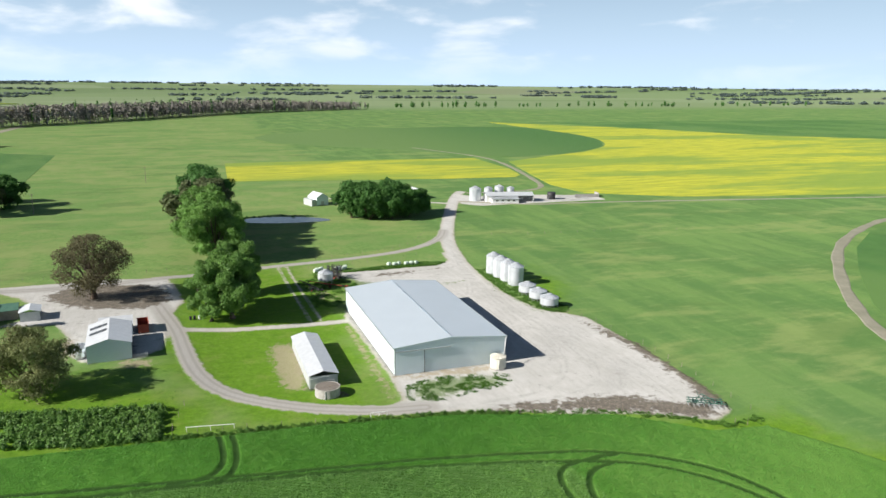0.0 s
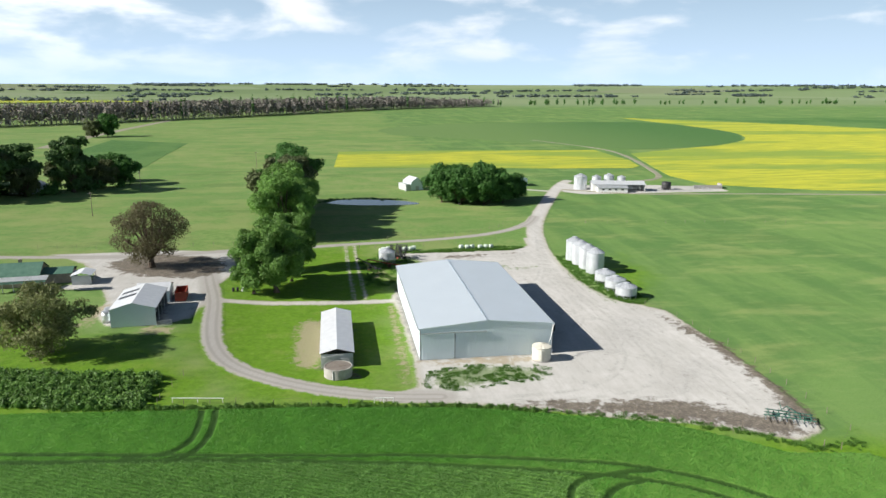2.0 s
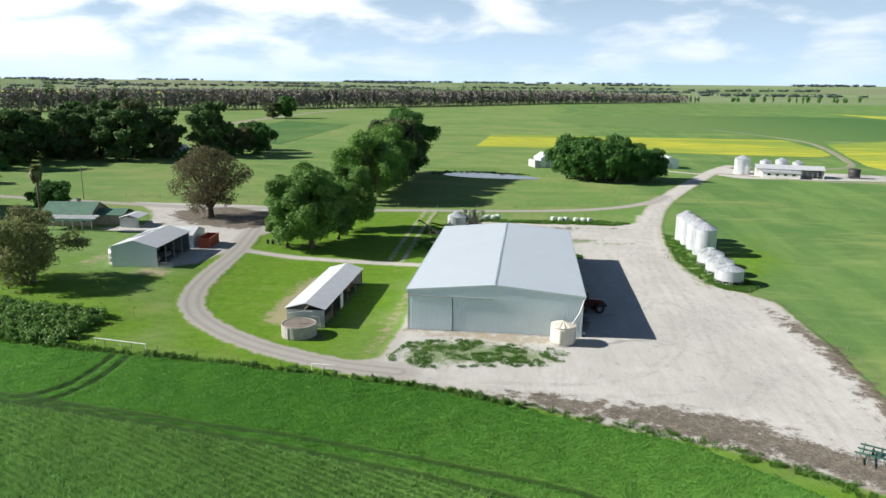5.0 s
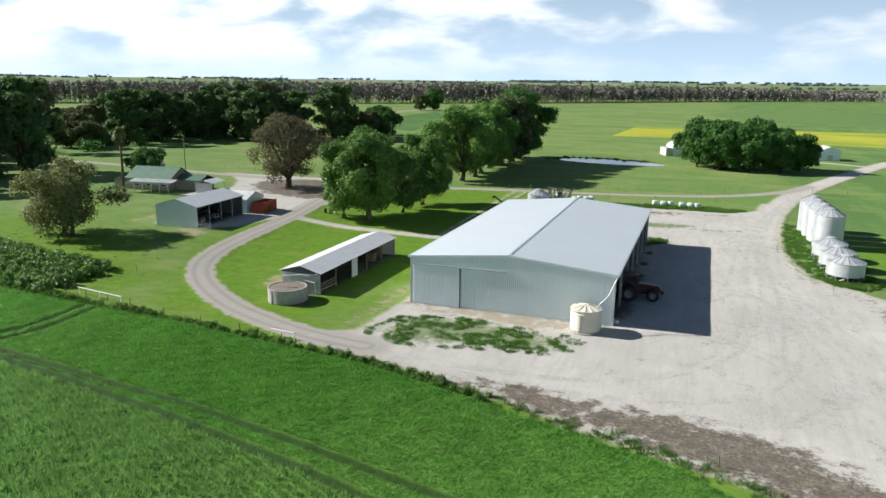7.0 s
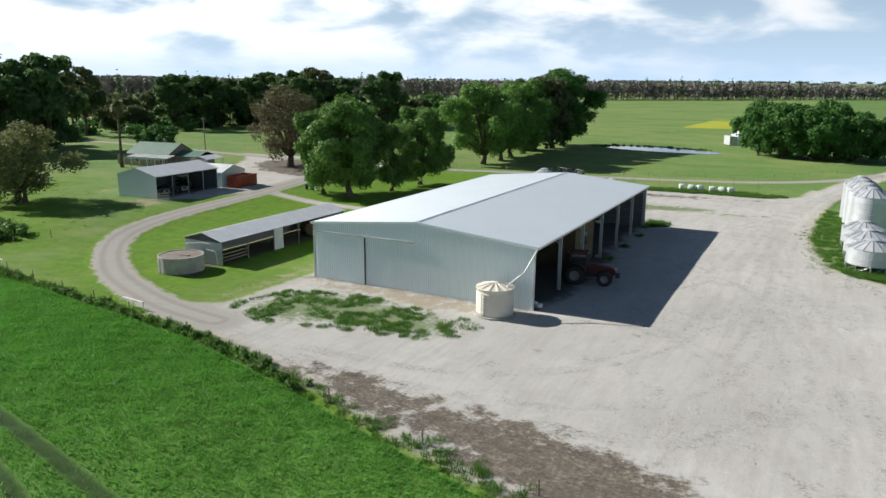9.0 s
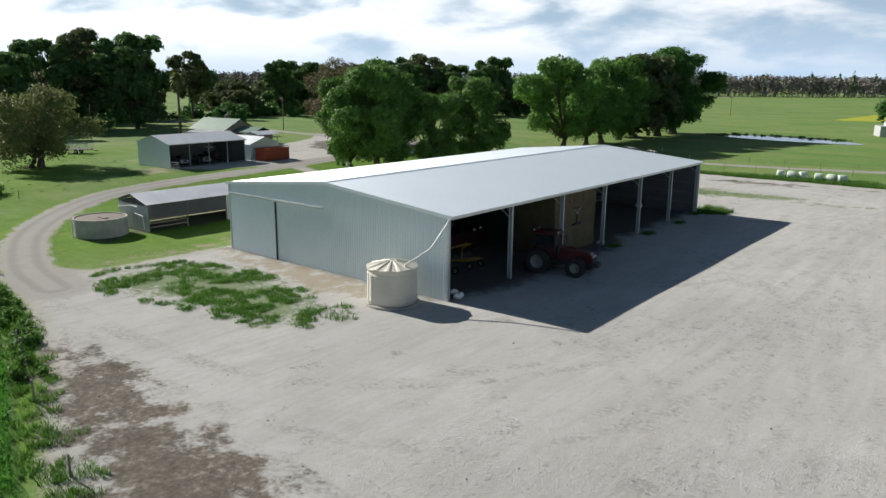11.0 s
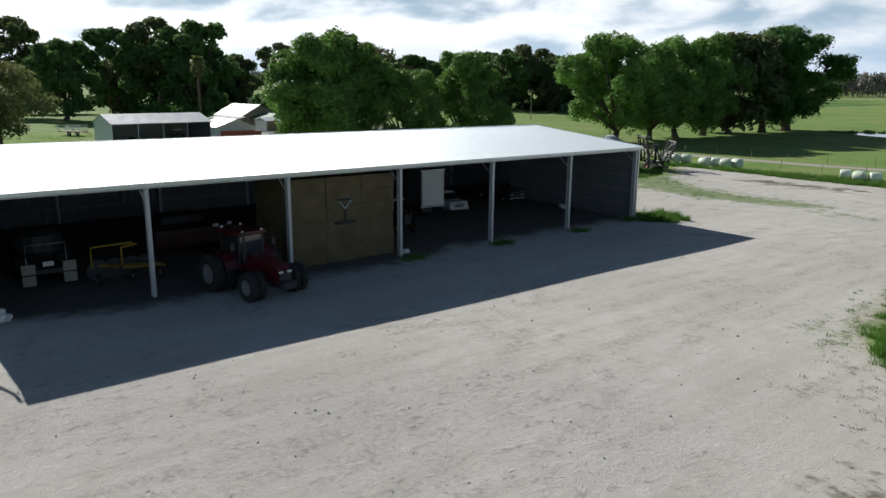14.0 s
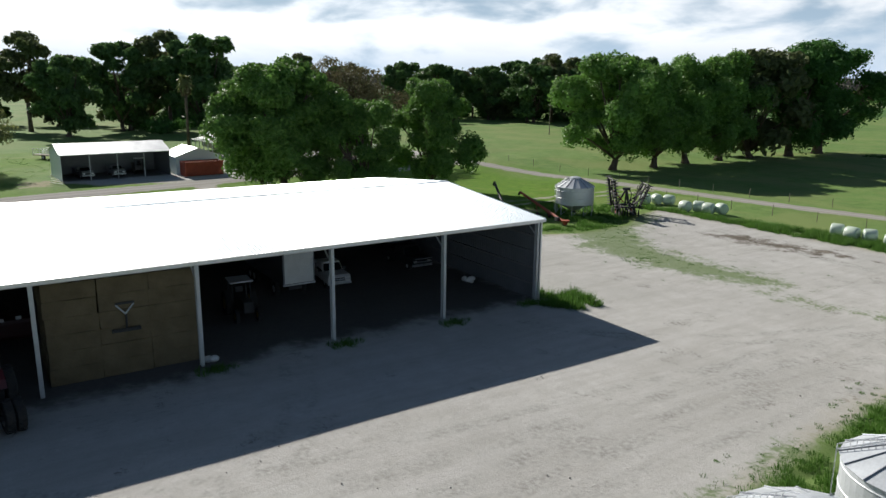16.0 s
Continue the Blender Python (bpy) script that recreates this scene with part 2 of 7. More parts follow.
    worn_at = step(nt, tex(nt, p, 0.13, 4, 0.6), 0.46, 0.66, 0.05, 0.6)
    k = mixc(nt, mth(nt, "MULTIPLY", worn_at, step(nt, scuff.outputs[0], 0.52, 0.7)), k, (0.25, 0.235, 0.21))
    k = mixc(nt, step(nt, tex(nt, p, 0.9, 9, 0.8), 0.56, 0.7, 0.0, 0.4), k, (0.66, 0.65, 0.62))
    grit_at = step(nt, tex(nt, p, 0.27, 6, 0.7), 0.57, 0.67)
    k = mixc(nt, mth(nt, "MULTIPLY", grit_at, step(nt, tex(nt, p, 6.0, 7, 0.8), 0.45, 0.6, 0.0, 0.85)), k, (0.15, 0.138, 0.12))
    rut = mth(nt, "MULTIPLY", step(nt, attr(nt, "tyre"), 0.12, 0.55, 1.0, 0.0), step(nt, tex(nt, p, 0.3, 5, 0.7), 0.40, 0.60, 0.0, 0.75))
    k = mixc(nt, rut, k, mixc(nt, step(nt, n_fine, 0.3, 0.7), (0.25, 0.24, 0.22), (0.50, 0.495, 0.47)))
    # loose coarse gravel thrown up where machines turn, and painted shade before the open shed
    rough_n = tex(nt, p, 2.6, 8, 0.75, (1.0, 0.55, 1))
    coarse_and_shade = step(nt, mth(nt, "ADD", attr(nt, "coarse_and_shade"), mth(nt, "MULTIPLY", mth(nt, "SUBTRACT", n_big, 0.5), 16.0)), -3.0, 2.5, 1.0, 0.12)
    k = mixc(nt, mth(nt, "MULTIPLY", coarse_and_shade, 0.3), k, (0.34, 0.335, 0.32))
    k = mixc(nt, mth(nt, "MULTIPLY", coarse_and_shade, step(nt, rough_n, 0.53, 0.68, 0.0, 0.7)), k, (0.19, 0.182, 0.165))
    k = mixc(nt, mth(nt, "MULTIPLY", coarse_and_shade, step(nt, tex(nt, p, 5.0, 6, 0.7), 0.62, 0.72, 0.0, 0.5)), k, (0.62, 0.615, 0.6))
    edge = mth(nt, "ADD", attr(nt, "gravel"), mth(nt, "MULTIPLY", mth(nt, "SUBTRACT", n_mid, 0.5), 2.2))
    edge = mth(nt, "ADD", edge, mth(nt, "MULTIPLY", mth(nt, "SUBTRACT", n_fine, 0.5), 1.2))
    worn = mixc(nt, step(nt, edge, -1.6, 0.2, 0.0, 0.5), k, (0.33, 0.29, 0.2))
    c = mixc(nt, step(nt, edge, -0.45, 0.45, 1.0, 0.0), g, worn)
    # worn tracks: grey earth in place of pale gravel on the far lanes
    lane = attr(nt, "lane")
    c = mixc(nt, mth(nt, "MULTIPLY", step(nt, edge, -0.5, 0.2, 1.0, 0.0), step(nt, lane, -0.5, 1.5, 0.8, 0.0)), c, mixc(nt, step(nt, mth(nt, "ABSOLUTE", mth(nt, "SUBTRACT", attr(nt, "wheel"), 0.9)), 0.1, 0.55, 0.6, 0.0), mixc(nt, n_fine, (0.40, 0.385, 0.36), (0.28, 0.265, 0.24)), (0.22, 0.205, 0.185)))
    # mud and bare earth
    mud = mth(nt, "ADD", attr(nt, "mud"), mth(nt, "MULTIPLY", mth(nt, "SUBTRACT", n_mid, 0.5), 11.0))
    mud = mth(nt, "ADD", mud, mth(nt, "MULTIPLY", mth(nt, "SUBTRACT", n_big, 0.5), 8.0))
    mud = mth(nt, "ADD", mud, mth(nt, "MULTIPLY", mth(nt, "SUBTRACT", n_fine, 0.5), 3.0))
    earth = ramp(nt, mth(nt, "ADD", mth(nt, "MULTIPLY", n_fine, 0.45), mth(nt, "MULTIPLY", tex(nt, p, 0.8, 9, 0.78), 0.55)), [(0.40, (0.06, 0.048, 0.036)), (0.52, (0.13, 0.108, 0.082)), (0.64, (0.30, 0.265, 0.21))])
    c = mixc(nt, step(nt, mud, -1.6, 0.5, 0.9, 0.0), c, earth)
    # earth floor under the shed roofs, darkened in colour to stand in for shade
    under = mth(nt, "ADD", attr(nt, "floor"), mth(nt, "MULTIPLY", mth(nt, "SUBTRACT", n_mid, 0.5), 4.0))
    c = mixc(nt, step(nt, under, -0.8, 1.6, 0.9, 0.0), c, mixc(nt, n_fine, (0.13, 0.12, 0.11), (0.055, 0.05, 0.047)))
    # straw litter
    straw = mth(nt, "ADD", attr(nt, "straw"), mth(nt, "MULTIPLY", mth(nt, "SUBTRACT", n_fine, 0.5), 4.0))
    straw = mth(nt, "ADD", straw, mth(nt, "MULTIPLY", mth(nt, "SUBTRACT", n_mid, 0.5), 9.0))
    c = mixc(nt, step(nt, straw, -1.4, 0.4, 0.78, 0.0), c, ramp(nt, n_grit, [(0.35, (0.22, 0.175, 0.11)), (0.65, (0.46, 0.40, 0.29))]))
    # weeds on the gravel
    weed = mth(nt, "ADD", attr(nt, "weed"), mth(nt, "MULTIPLY", mth(nt, "SUBTRACT", n_mid, 0.5), 9.0))
    weed = mth(nt, "ADD", weed, mth(nt, "MULTIPLY", mth(nt, "SUBTRACT", n_fine, 0.5), 7.0))
    c = mixc(nt, step(nt, weed, -1.6, 0.6, 0.75, 0.0), c, ramp(nt, n_fine, [(0.3, (0.08, 0.155, 0.028)), (0.75, (0.17, 0.235, 0.075))]))
    nt.links.new(c, b.inputs["Base Color"])
    b.inputs["Roughness"].default_value, b.inputs["Specular IOR Level"].default_value = 0.95, 0.12
    b.inputs["Diffuse Roughness"].default_value = 0.16
    h = mth(nt, "ADD", mth(nt, "MULTIPLY", n_mid, 0.3), mth(nt, "ADD", mth(nt, "MULTIPLY", n_fine, 0.4), mth(nt, "MULTIPLY", n_grit, 0.3)))
    h = mth(nt, "ADD", h, mth(nt, "MULTIPLY", mth(nt, "MULTIPLY", coarse_and_shade, rough_n), 0.8))
    bump(nt, b, h, 0.6, 0.13)
    return m


def crop(name, dark, light, tip, streak_scale=(0.5, 0.5, 1), patch=None):
    m, nt, b = node_tree(name)
    p = coords(nt)
    big, mid, fine = tex(nt, p, 0.03, 4, 0.6, streak_scale), tex(nt, p, 0.35, 6, 0.65, streak_scale), tex(nt, p, 3.0, 5, 0.7)
    c = ramp(nt, mid, [(0.28, dark), (0.52, light), (0.78, tip)])
    c = mixc(nt, step(nt, fine, 0.5, 0.8, 0.0, 0.6), c, tuple(v * 0.55 for v in dark))
    if name == "cereal_crop":
        c = mixc(nt, step(nt, attr(nt, "drill"), -2.0, 1.5, 0.4, 0.0), c, mixc(nt, mid, (0.03, 0.08, 0.014), (0.055, 0.12, 0.026)))
    if patch:
        c = mixc(nt, step(nt, big, 0.44, 0.58, 0.0, 0.8), c, patch)
    if name == "cereal_crop":
        c = mixc(nt, step(nt, attr(nt, "tram"), 0.28, 0.75, 0.92, 0.0), c, (0.021, 0.058, 0.01))
    # dark crop tone, partly painted cloud shadow, fades westward to pasture green
    if name == "young_crop":
        pos = nt.nodes.new("ShaderNodeSeparateXYZ")
        nt.links.new(p, pos.inputs[0])
        c = mixc(nt, step(nt, mth(nt, "ADD", pos.outputs[0], mth(nt, "MULTIPLY", mid, 120.0)), 130.0, 420.0, 0.9, 0.0), c, (0.13, 0.21, 0.065))
    nt.links.new(c, b.inputs["Base Color"])
    b.inputs["Roughness"].default_value, b.inputs["Specular IOR Level"].default_value = 0.9, 0.15
    b.inputs["Diffuse Roughness"].default_value = 0.16
    bump(nt, b, mth(nt, "ADD", mid, fine), 0.6, 0.3)
    return m


def glassy(name, colour, rough=0.06):
    m, nt, b = node_tree(name)
    b.inputs["Base Color"].default_value = (*colour, 1)
    b.inputs["Roughness"].default_value = rough
    b.inputs["Specular IOR Level"].default_value = 0.8
    return m


def water():
    m, nt, b = node_tree("pond_water")
    b.inputs["Base Color"].default_value = (0.05, 0.06, 0.05, 1)
    b.inputs["Roughness"].default_value = 0.08
    bump(nt, b, tex(nt, coords(nt), 1.6, 3), 0.08, 0.05)
    return m


MAT = dict(
    terrain=terrain(),
    crop=crop("cereal_crop", (0.05, 0.148, 0.017), (0.074, 0.2, 0.024), (0.105, 0.25, 0.036), (0.7, 0.35, 1), (0.112, 0.23, 0.042)),
    canola=crop("canola", (0.19, 0.27, 0.038), (0.40, 0.41, 0.045), (0.58, 0.54, 0.045), (0.12, 0.5, 1), (0.17, 0.27, 0.05)),
    young_crop=crop("young_crop", (0.05, 0.125, 0.035), (0.065, 0.15, 0.042), (0.085, 0.18, 0.05), (0.4, 0.3, 1)),
    dark_crop=crop("dark_crop", (0.055, 0.13, 0.035), (0.07, 0.16, 0.042), (0.09, 0.19, 0.05), (0.4, 0.3, 1), (0.11, 0.20, 0.055)),
    roof=surface("zinc_roof", (0.71, 0.785, 0.84), (0.74, 0.815, 0.87), 0.15, 0.45, 0.45, 8, 0.0, 0.0, spec=1.0),
    wall=surface("painted_sheet_wall", (0.63, 0.72, 0.745), (0.67, 0.76, 0.785), 0.3, 0.45, 0.05, 8, 0.0, 0.1, (0.40, 0.44, 0.44)),
    old_roof=surface("old_zinc_roof", (0.66, 0.68, 0.70), (0.78, 0.80, 0.82), 0.9, 0.45, 0.35, 9, 0.05, 0.2, (0.5, 0.49, 0.47)),
    old_wall=surface("weathered_sheet_wall", (0.42, 0.44, 0.44), (0.53, 0.55, 0.55), 0.8, 0.55, 0.2, 9, 0.1, 0.35, (0.3, 0.28, 0.25)),
    galv=surface("galvanised_steel", (0.50, 0.52, 0.54), (0.66, 0.68, 0.70), 0.8, 0.4, 0.7, 12, 0.05, 0.15, (0.35, 0.35, 0.34)),
    silo=surface("silo_steel", (0.52, 0.55, 0.58), (0.64, 0.67, 0.70), 0.6, 0.42, 0.3, 10, 0.05, 0.12, (0.45, 0.45, 0.45)),
    seam=surface("silo_seam", (0.20, 0.22, 0.25), (0.3, 0.32, 0.35), 2, 0.5, 0.6, 12, 0.0, 0.1),
    steel=surface("column_steel", (0.42, 0.44, 0.45), (0.52, 0.54, 0.55), 1.0, 0.5, 0.3, 12, 0.05, 0.2),
    tank=surface("cream_tank_plastic", (0.59, 0.56, 0.47), (0.68, 0.65, 0.56), 0.8, 0.5, 0.0, 14, 0.05, 0.3, (0.42, 0.36, 0.26)),
    concrete=surface("concrete", (0.30, 0.285, 0.26), (0.43, 0.41, 0.38), 1.2, 0.9, 0.0, 18, 0.4, 0.5, (0.17, 0.15, 0.12)),
    timber=surface("grey_timber", (0.16, 0.13, 0.10), (0.28, 0.24, 0.19), 2.5, 0.85, 0.0, 24, 0.5, 0.3),
    white=surface("white_paint", (0.70, 0.70, 0.68), (0.80, 0.80, 0.78), 1.5, 0.5, 0.0, 14, 0.05, 0.25, (0.5, 0.47, 0.42)),
    red=surface("red_paint", (0.062, 0.006, 0.008), (0.095, 0.008, 0.011), 1.2, 0.35, 0.0, 14, 0.05, 0.25, (0.12, 0.05, 0.04)),
    dark_red=surface("dull_red_paint", (0.035, 0.006, 0.006), (0.055, 0.009, 0.009), 1.2, 0.5, 0.0, 14, 0.05, 0.4, (0.06, 0.05, 0.045)),
    rust=surface("rusty_red_steel", (0.26, 0.045, 0.022), (0.38, 0.08, 0.04), 1.0, 0.7, 0.0, 16, 0.2, 0.4, (0.14, 0.07, 0.04)),
    yellow=surface("yellow_paint", (0.24, 0.15, 0.015), (0.32, 0.2, 0.02), 1.5, 0.5, 0.0, 14, 0.05, 0.35),
    green_paint=surface("green_paint", (0.03, 0.10, 0.075), (0.05, 0.16, 0.11), 1.5, 0.55, 0.0, 14, 0.1, 0.35),
    dark=surface("dark_steel", (0.025, 0.025, 0.028), (0.05, 0.05, 0.052), 2, 0.6, 0.1, 16, 0.1, 0.3, (0.09, 0.07, 0.055)),
    rubber=surface("tyre_rubber", (0.018, 0.018, 0.018), (0.035, 0.034, 0.032), 3, 0.85, 0.0, 20, 0.2, 0.4, (0.11, 0.09, 0.07)),
    hay=surface("hay", (0.125, 0.1, 0.06), (0.185, 0.147, 0.09), 0.9, 0.95, 0.0, 16, 0.9, 0.35, (0.13, 0.10, 0.06), 0.1),
    wrap=surface("bale_wrap", (0.50, 0.60, 0.50), (0.62, 0.70, 0.60), 1.2, 0.35, 0.0, 9, 0.1, 0.1),
    green_roof=surface("green_roof_sheet", (0.055, 0.135, 0.095), (0.10, 0.20, 0.145), 0.7, 0.55, 0.0, 10, 0.05, 0.25, (0.2, 0.22, 0.18)),
    brickish=surface("dull_house_wall", (0.27, 0.23, 0.18), (0.38, 0.33, 0.27), 1.5, 0.85, 0.0, 12, 0.2, 0.3),
    # darker copy of the column steel, shade put into its colour
    shade_steel=surface("shade_darkened_steel", (0.2, 0.205, 0.21), (0.27, 0.275, 0.28), 1.0, 0.6, 0.3, 12, 0.05, 0.3, (0.12, 0.1, 0.085)),
    # darker grey for sheet backs and dim insides, shade put into the colour
    lining=surface("shade_darkened_grey", (0.16, 0.17, 0.185), (0.22, 0.23, 0.245), 0.5, 0.55, 0.5, 9, 0.0, 0.3, (0.1, 0.09, 0.08)),
    lid=surface("stained_lid", (0.14, 0.12, 0.10), (0.23, 0.20, 0.17), 1.2, 0.9, 0.0, 18, 0.4, 0.5, (0.07, 0.06, 0.05)),
    panel=surface("dusty_panel", (0.27, 0.24, 0.19), (0.36, 0.32, 0.26), 1.5, 0.6, 0.0, 14, 0.1, 0.3),
    glass=glassy("dark_window_glass", (0.02, 0.025, 0.03)),
    water=water(),
    bark=surface("bark", (0.075, 0.055, 0.042), (0.17, 0.135, 0.105), 1.3, 0.95, 0.0, 9, 0.8, 0.3, (0.04, 0.03, 0.025), 0.1),
    leaf_green=foliage("broad_green_leaves", (0.048, 0.105, 0.026), (0.125, 0.245, 0.052), (0.225, 0.37, 0.085), 0.5, 0.32),
    leaf_light=foliage("light_green_leaves", (0.06, 0.13, 0.03), (0.155, 0.30, 0.065), (0.27, 0.44, 0.105), 0.5, 0.34),
    leaf_dark=foliage("dark_green_leaves", (0.033, 0.095, 0.023), (0.070, 0.174, 0.038), (0.113, 0.239, 0.056)),
    leaf_belt=foliage("cypress_leaves", (0.045, 0.095, 0.033), (0.092, 0.17, 0.056), (0.15, 0.245, 0.08)),
    leaf_dull=foliage("belt_gum_leaves", (0.06, 0.075, 0.033), (0.115, 0.145, 0.06), (0.195, 0.21, 0.095)),
    leaf_gum=foliage("dull_gum_leaves", (0.081, 0.097, 0.037), (0.175, 0.201, 0.076), (0.297, 0.283, 0.122)),
    leaf_brown=foliage("brown_green_leaves", (0.063, 0.058, 0.031), (0.133, 0.124, 0.063), (0.202, 0.177, 0.095)),
    weed=foliage("weeds", (0.04, 0.11, 0.018), (0.092, 0.2, 0.034), (0.18, 0.29, 0.07)),
    blade=foliage("crop_blades", (0.066, 0.215, 0.027), (0.098, 0.285, 0.04), (0.145, 0.345, 0.06), 0.5, 0.4),
    stem=foliage("seed_stems", (0.095, 0.215, 0.052), (0.165, 0.325, 0.085), (0.29, 0.42, 0.165), 0.6, 0.4),
    # bluish leaves for the skyline woods, distance haze put into the colour
    leaf_far=foliage("hazed_far_leaves", (0.075, 0.105, 0.10), (0.10, 0.135, 0.125), (0.125, 0.165, 0.145)),
    lane=surface("earth_lane", (0.23, 0.225, 0.165), (0.32, 0.30, 0.235), 0.2, 0.95, 0.0, 3, 0.3, 0.8, (0.16, 0.22, 0.07), 0.1),
    stone=surface("stones", (0.30, 0.29, 0.27), (0.56, 0.55, 0.52), 3.0, 0.95, 0.0, 20, 0.3, 0.3),
    # poplar wood paled in its base colour to stand in for haze
    bare=surface("hazed_poplar_wood", (0.22, 0.205, 0.185), (0.32, 0.295, 0.265), 0.05, 0.95, 0.0, 2, 0.0, 0.3, (0.13, 0.15, 0.08), 0.1),
)


# ---- mesh helpers ----
def part(name, bm, material, parent, label=""):
    """Links a bmesh as one mesh object, under a thing or a part, or alone."""
    me = bpy.data.meshes.new(name)
    bm.to_mesh(me)
    bm.free()
    for key in (material,) if isinstance(material, str) else material:
        me.materials.append(MAT[key])
    ob = new(name, me)
    if parent is not None:
        ob.parent = parent
    if label:
        tagged(ob, label)
    return ob


def share(name, me, parent, m):
    """One more object on a mesh that exists already."""
    ob = new(name, me)
    ob.parent = parent
    ob.matrix_basis = m
    return ob


def thing(name, label, category, at=(0, 0, 0), turn=0.0, group="", kind=""):
    ob = new(name)
    ob.empty_display_size = 0.2
    ob.matrix_basis = pose(at[0], at[1], at[2] + float(rise(at[0], at[1])), 0, 0, turn)
    return tagged(ob, label, category, group, kind)


def smooth(ob):
    for f in ob.data.polygons:
        f.use_smooth = True
    return ob


def box(bm, x0, x1, y0, y1, z0, z1, bevel=0.0, m=None):
    r = bmesh.ops.create_cube(bm, size=1.0, matrix=(m or Matrix()) @ Matrix.LocRotScale(((x0 + x1) / 2, (y0 + y1) / 2, (z0 + z1) / 2), None, (x1 - x0, y1 - y0, z1 - z0)))
    if bevel:
        es = {e for v in r["verts"] for e in v.link_edges}
        bmesh.ops.bevel(bm, geom=list(es), offset=bevel, segments=2, affect="EDGES", profile=0.6)
    return bm


def ring_tube(bm, pts, radii, sides=8, cap=True):
    """A tube through points, with a radius at each."""
    pts = [Vector(p) for p in pts]
    rings = []
    for i, p in enumerate(pts):
        d = (pts[min(i + 1, len(pts) - 1)] - pts[max(i - 1, 0)]).normalized()
        a = d.orthogonal().normalized() if abs(d.z) > 0.95 else d.cross(Vector((0, 0, 1))).normalized()
        b = d.cross(a)
        rings.append([bm.verts.new(p + radii[i] * (math.cos(2 * math.pi * k / sides) * a + math.sin(2 * math.pi * k / sides) * b)) for k in range(sides)])
    for r0, r1 in zip(rings, rings[1:]):
        for k in range(sides):
            bm.faces.new((r0[k], r0[(k + 1) % sides], r1[(k + 1) % sides], r1[k]))
    if cap:
        bm.faces.new(rings[0][::-1])
        bm.faces.new(rings[-1])
    return bm


def lathe(bm, profile, sides=32, at=(0, 0, 0), axis="z", cap=True):
    """Turns (radius, height) pairs round an axis."""
    rings = []
    for r, h in profile:
        ring = []
        for k in range(sides):
            c, s = math.cos(2 * math.pi * k / sides) * r, math.sin(2 * math.pi * k / sides) * r
            p = (c, s, h) if axis == "z" else ((h, c, s) if axis == "x" else (s, h, c))
            ring.append(bm.verts.new(Vector(at) + Vector(p)))
        rings.append(ring)
    for r0, r1 in zip(rings, rings[1:]):
        for k in range(sides):
            bm.faces.new((r0[k], r0[(k + 1) % sides], r1[(k + 1) % sides], r1[k]))
    if cap:
        bm.faces.new(rings[0][::-1])
        bm.faces.new(rings[-1])
    return bm


def ribbed(bm, origin, u, v, n, length, low, high, pitch=0.25, depth=0.03, thick=0.02, back=0):
    """A sheet with upright ribs: along u, from low(s) to high(s) along v, ribs out along n; with a back face."""
    origin, u, v, n = Vector(origin), Vector(u), Vector(v), Vector(n)
    s, prof = 0.0, []
    while s < length - 1e-6:
        for f, d in ((0.0, 0.0), (0.55, 0.0), (0.67, depth), (0.88, depth)):
            if s + f * pitch < length:
                prof.append((s + f * pitch, d))
        s += pitch
    prof.append((length, 0.0))
    rows = []
    for s, d in prof:
        base = origin + u * s
        rows.append([bm.verts.new(base + v * z + n * k) for z, k in ((low(s), d), (high(s), d), (high(s), d - thick), (low(s), d - thick))])
    for a, b in zip(rows, rows[1:]):
        for k in range(4):
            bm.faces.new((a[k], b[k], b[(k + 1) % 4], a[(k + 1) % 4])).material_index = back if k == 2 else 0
    bm.faces.new(rows[0])
    bm.faces.new(rows[-1][::-1])
    bmesh.ops.recalc_face_normals(bm, faces=bm.faces)
    return bm


def polygon(bm, pts, z0, z1):
    """A flat plate of any outline."""
    lo, hi = [bm.verts.new((*p, z0)) for p in pts], [bm.verts.new((*p, z1)) for p in pts]
    bm.faces.new(hi)
    for k in range(len(pts)):
        j = (k + 1) % len(pts)
        bm.faces.new((lo[k], lo[j], hi[j], hi[k]))
    bmesh.ops.recalc_face_normals(bm, faces=bm.faces)
    return bm


# ---- the lie of the land: distances to outlines ----
def sd_line(px, py, pts, half):
    """Distance to a band along a line; half: half its width, one number or one a point."""
    best = np.full(px.shape, 1e9)
    hw = half if isinstance(half, (list, tuple)) else [half] * len(pts)
    for (a, b), (h0, h1) in zip(zip(pts, pts[1:]), zip(hw, hw[1:])):
        ax, ay, bx, by = *a, *b
        t = np.clip(((px - ax) * (bx - ax) + (py - ay) * (by - ay)) / ((bx - ax) ** 2 + (by - ay) ** 2), 0, 1)
        best = np.minimum(best, np.hypot(px - ax - t * (bx - ax), py - ay - t * (by - ay)) - (h0 + t * (h1 - h0)))
    return best


def sd_poly(px, py, pts):
    best, inside = np.full(px.shape, 1e9), np.zeros(px.shape, bool)
    for (ax, ay), (bx, by) in zip(pts, pts[1:] + pts[:1]):
        t = np.clip(((px - ax) * (bx - ax) + (py - ay) * (by - ay)) / ((bx - ax) ** 2 + (by - ay) ** 2), 0, 1)
        best = np.minimum(best, np.hypot(px - ax - t * (bx - ax), py - ay - t * (by - ay)))
        if ay != by:
            inside ^= ((ay > py) != (by > py)) & (px < (bx - ax) * (py - ay) / (by - ay) + ax)
    return np.where(inside, -best, best)


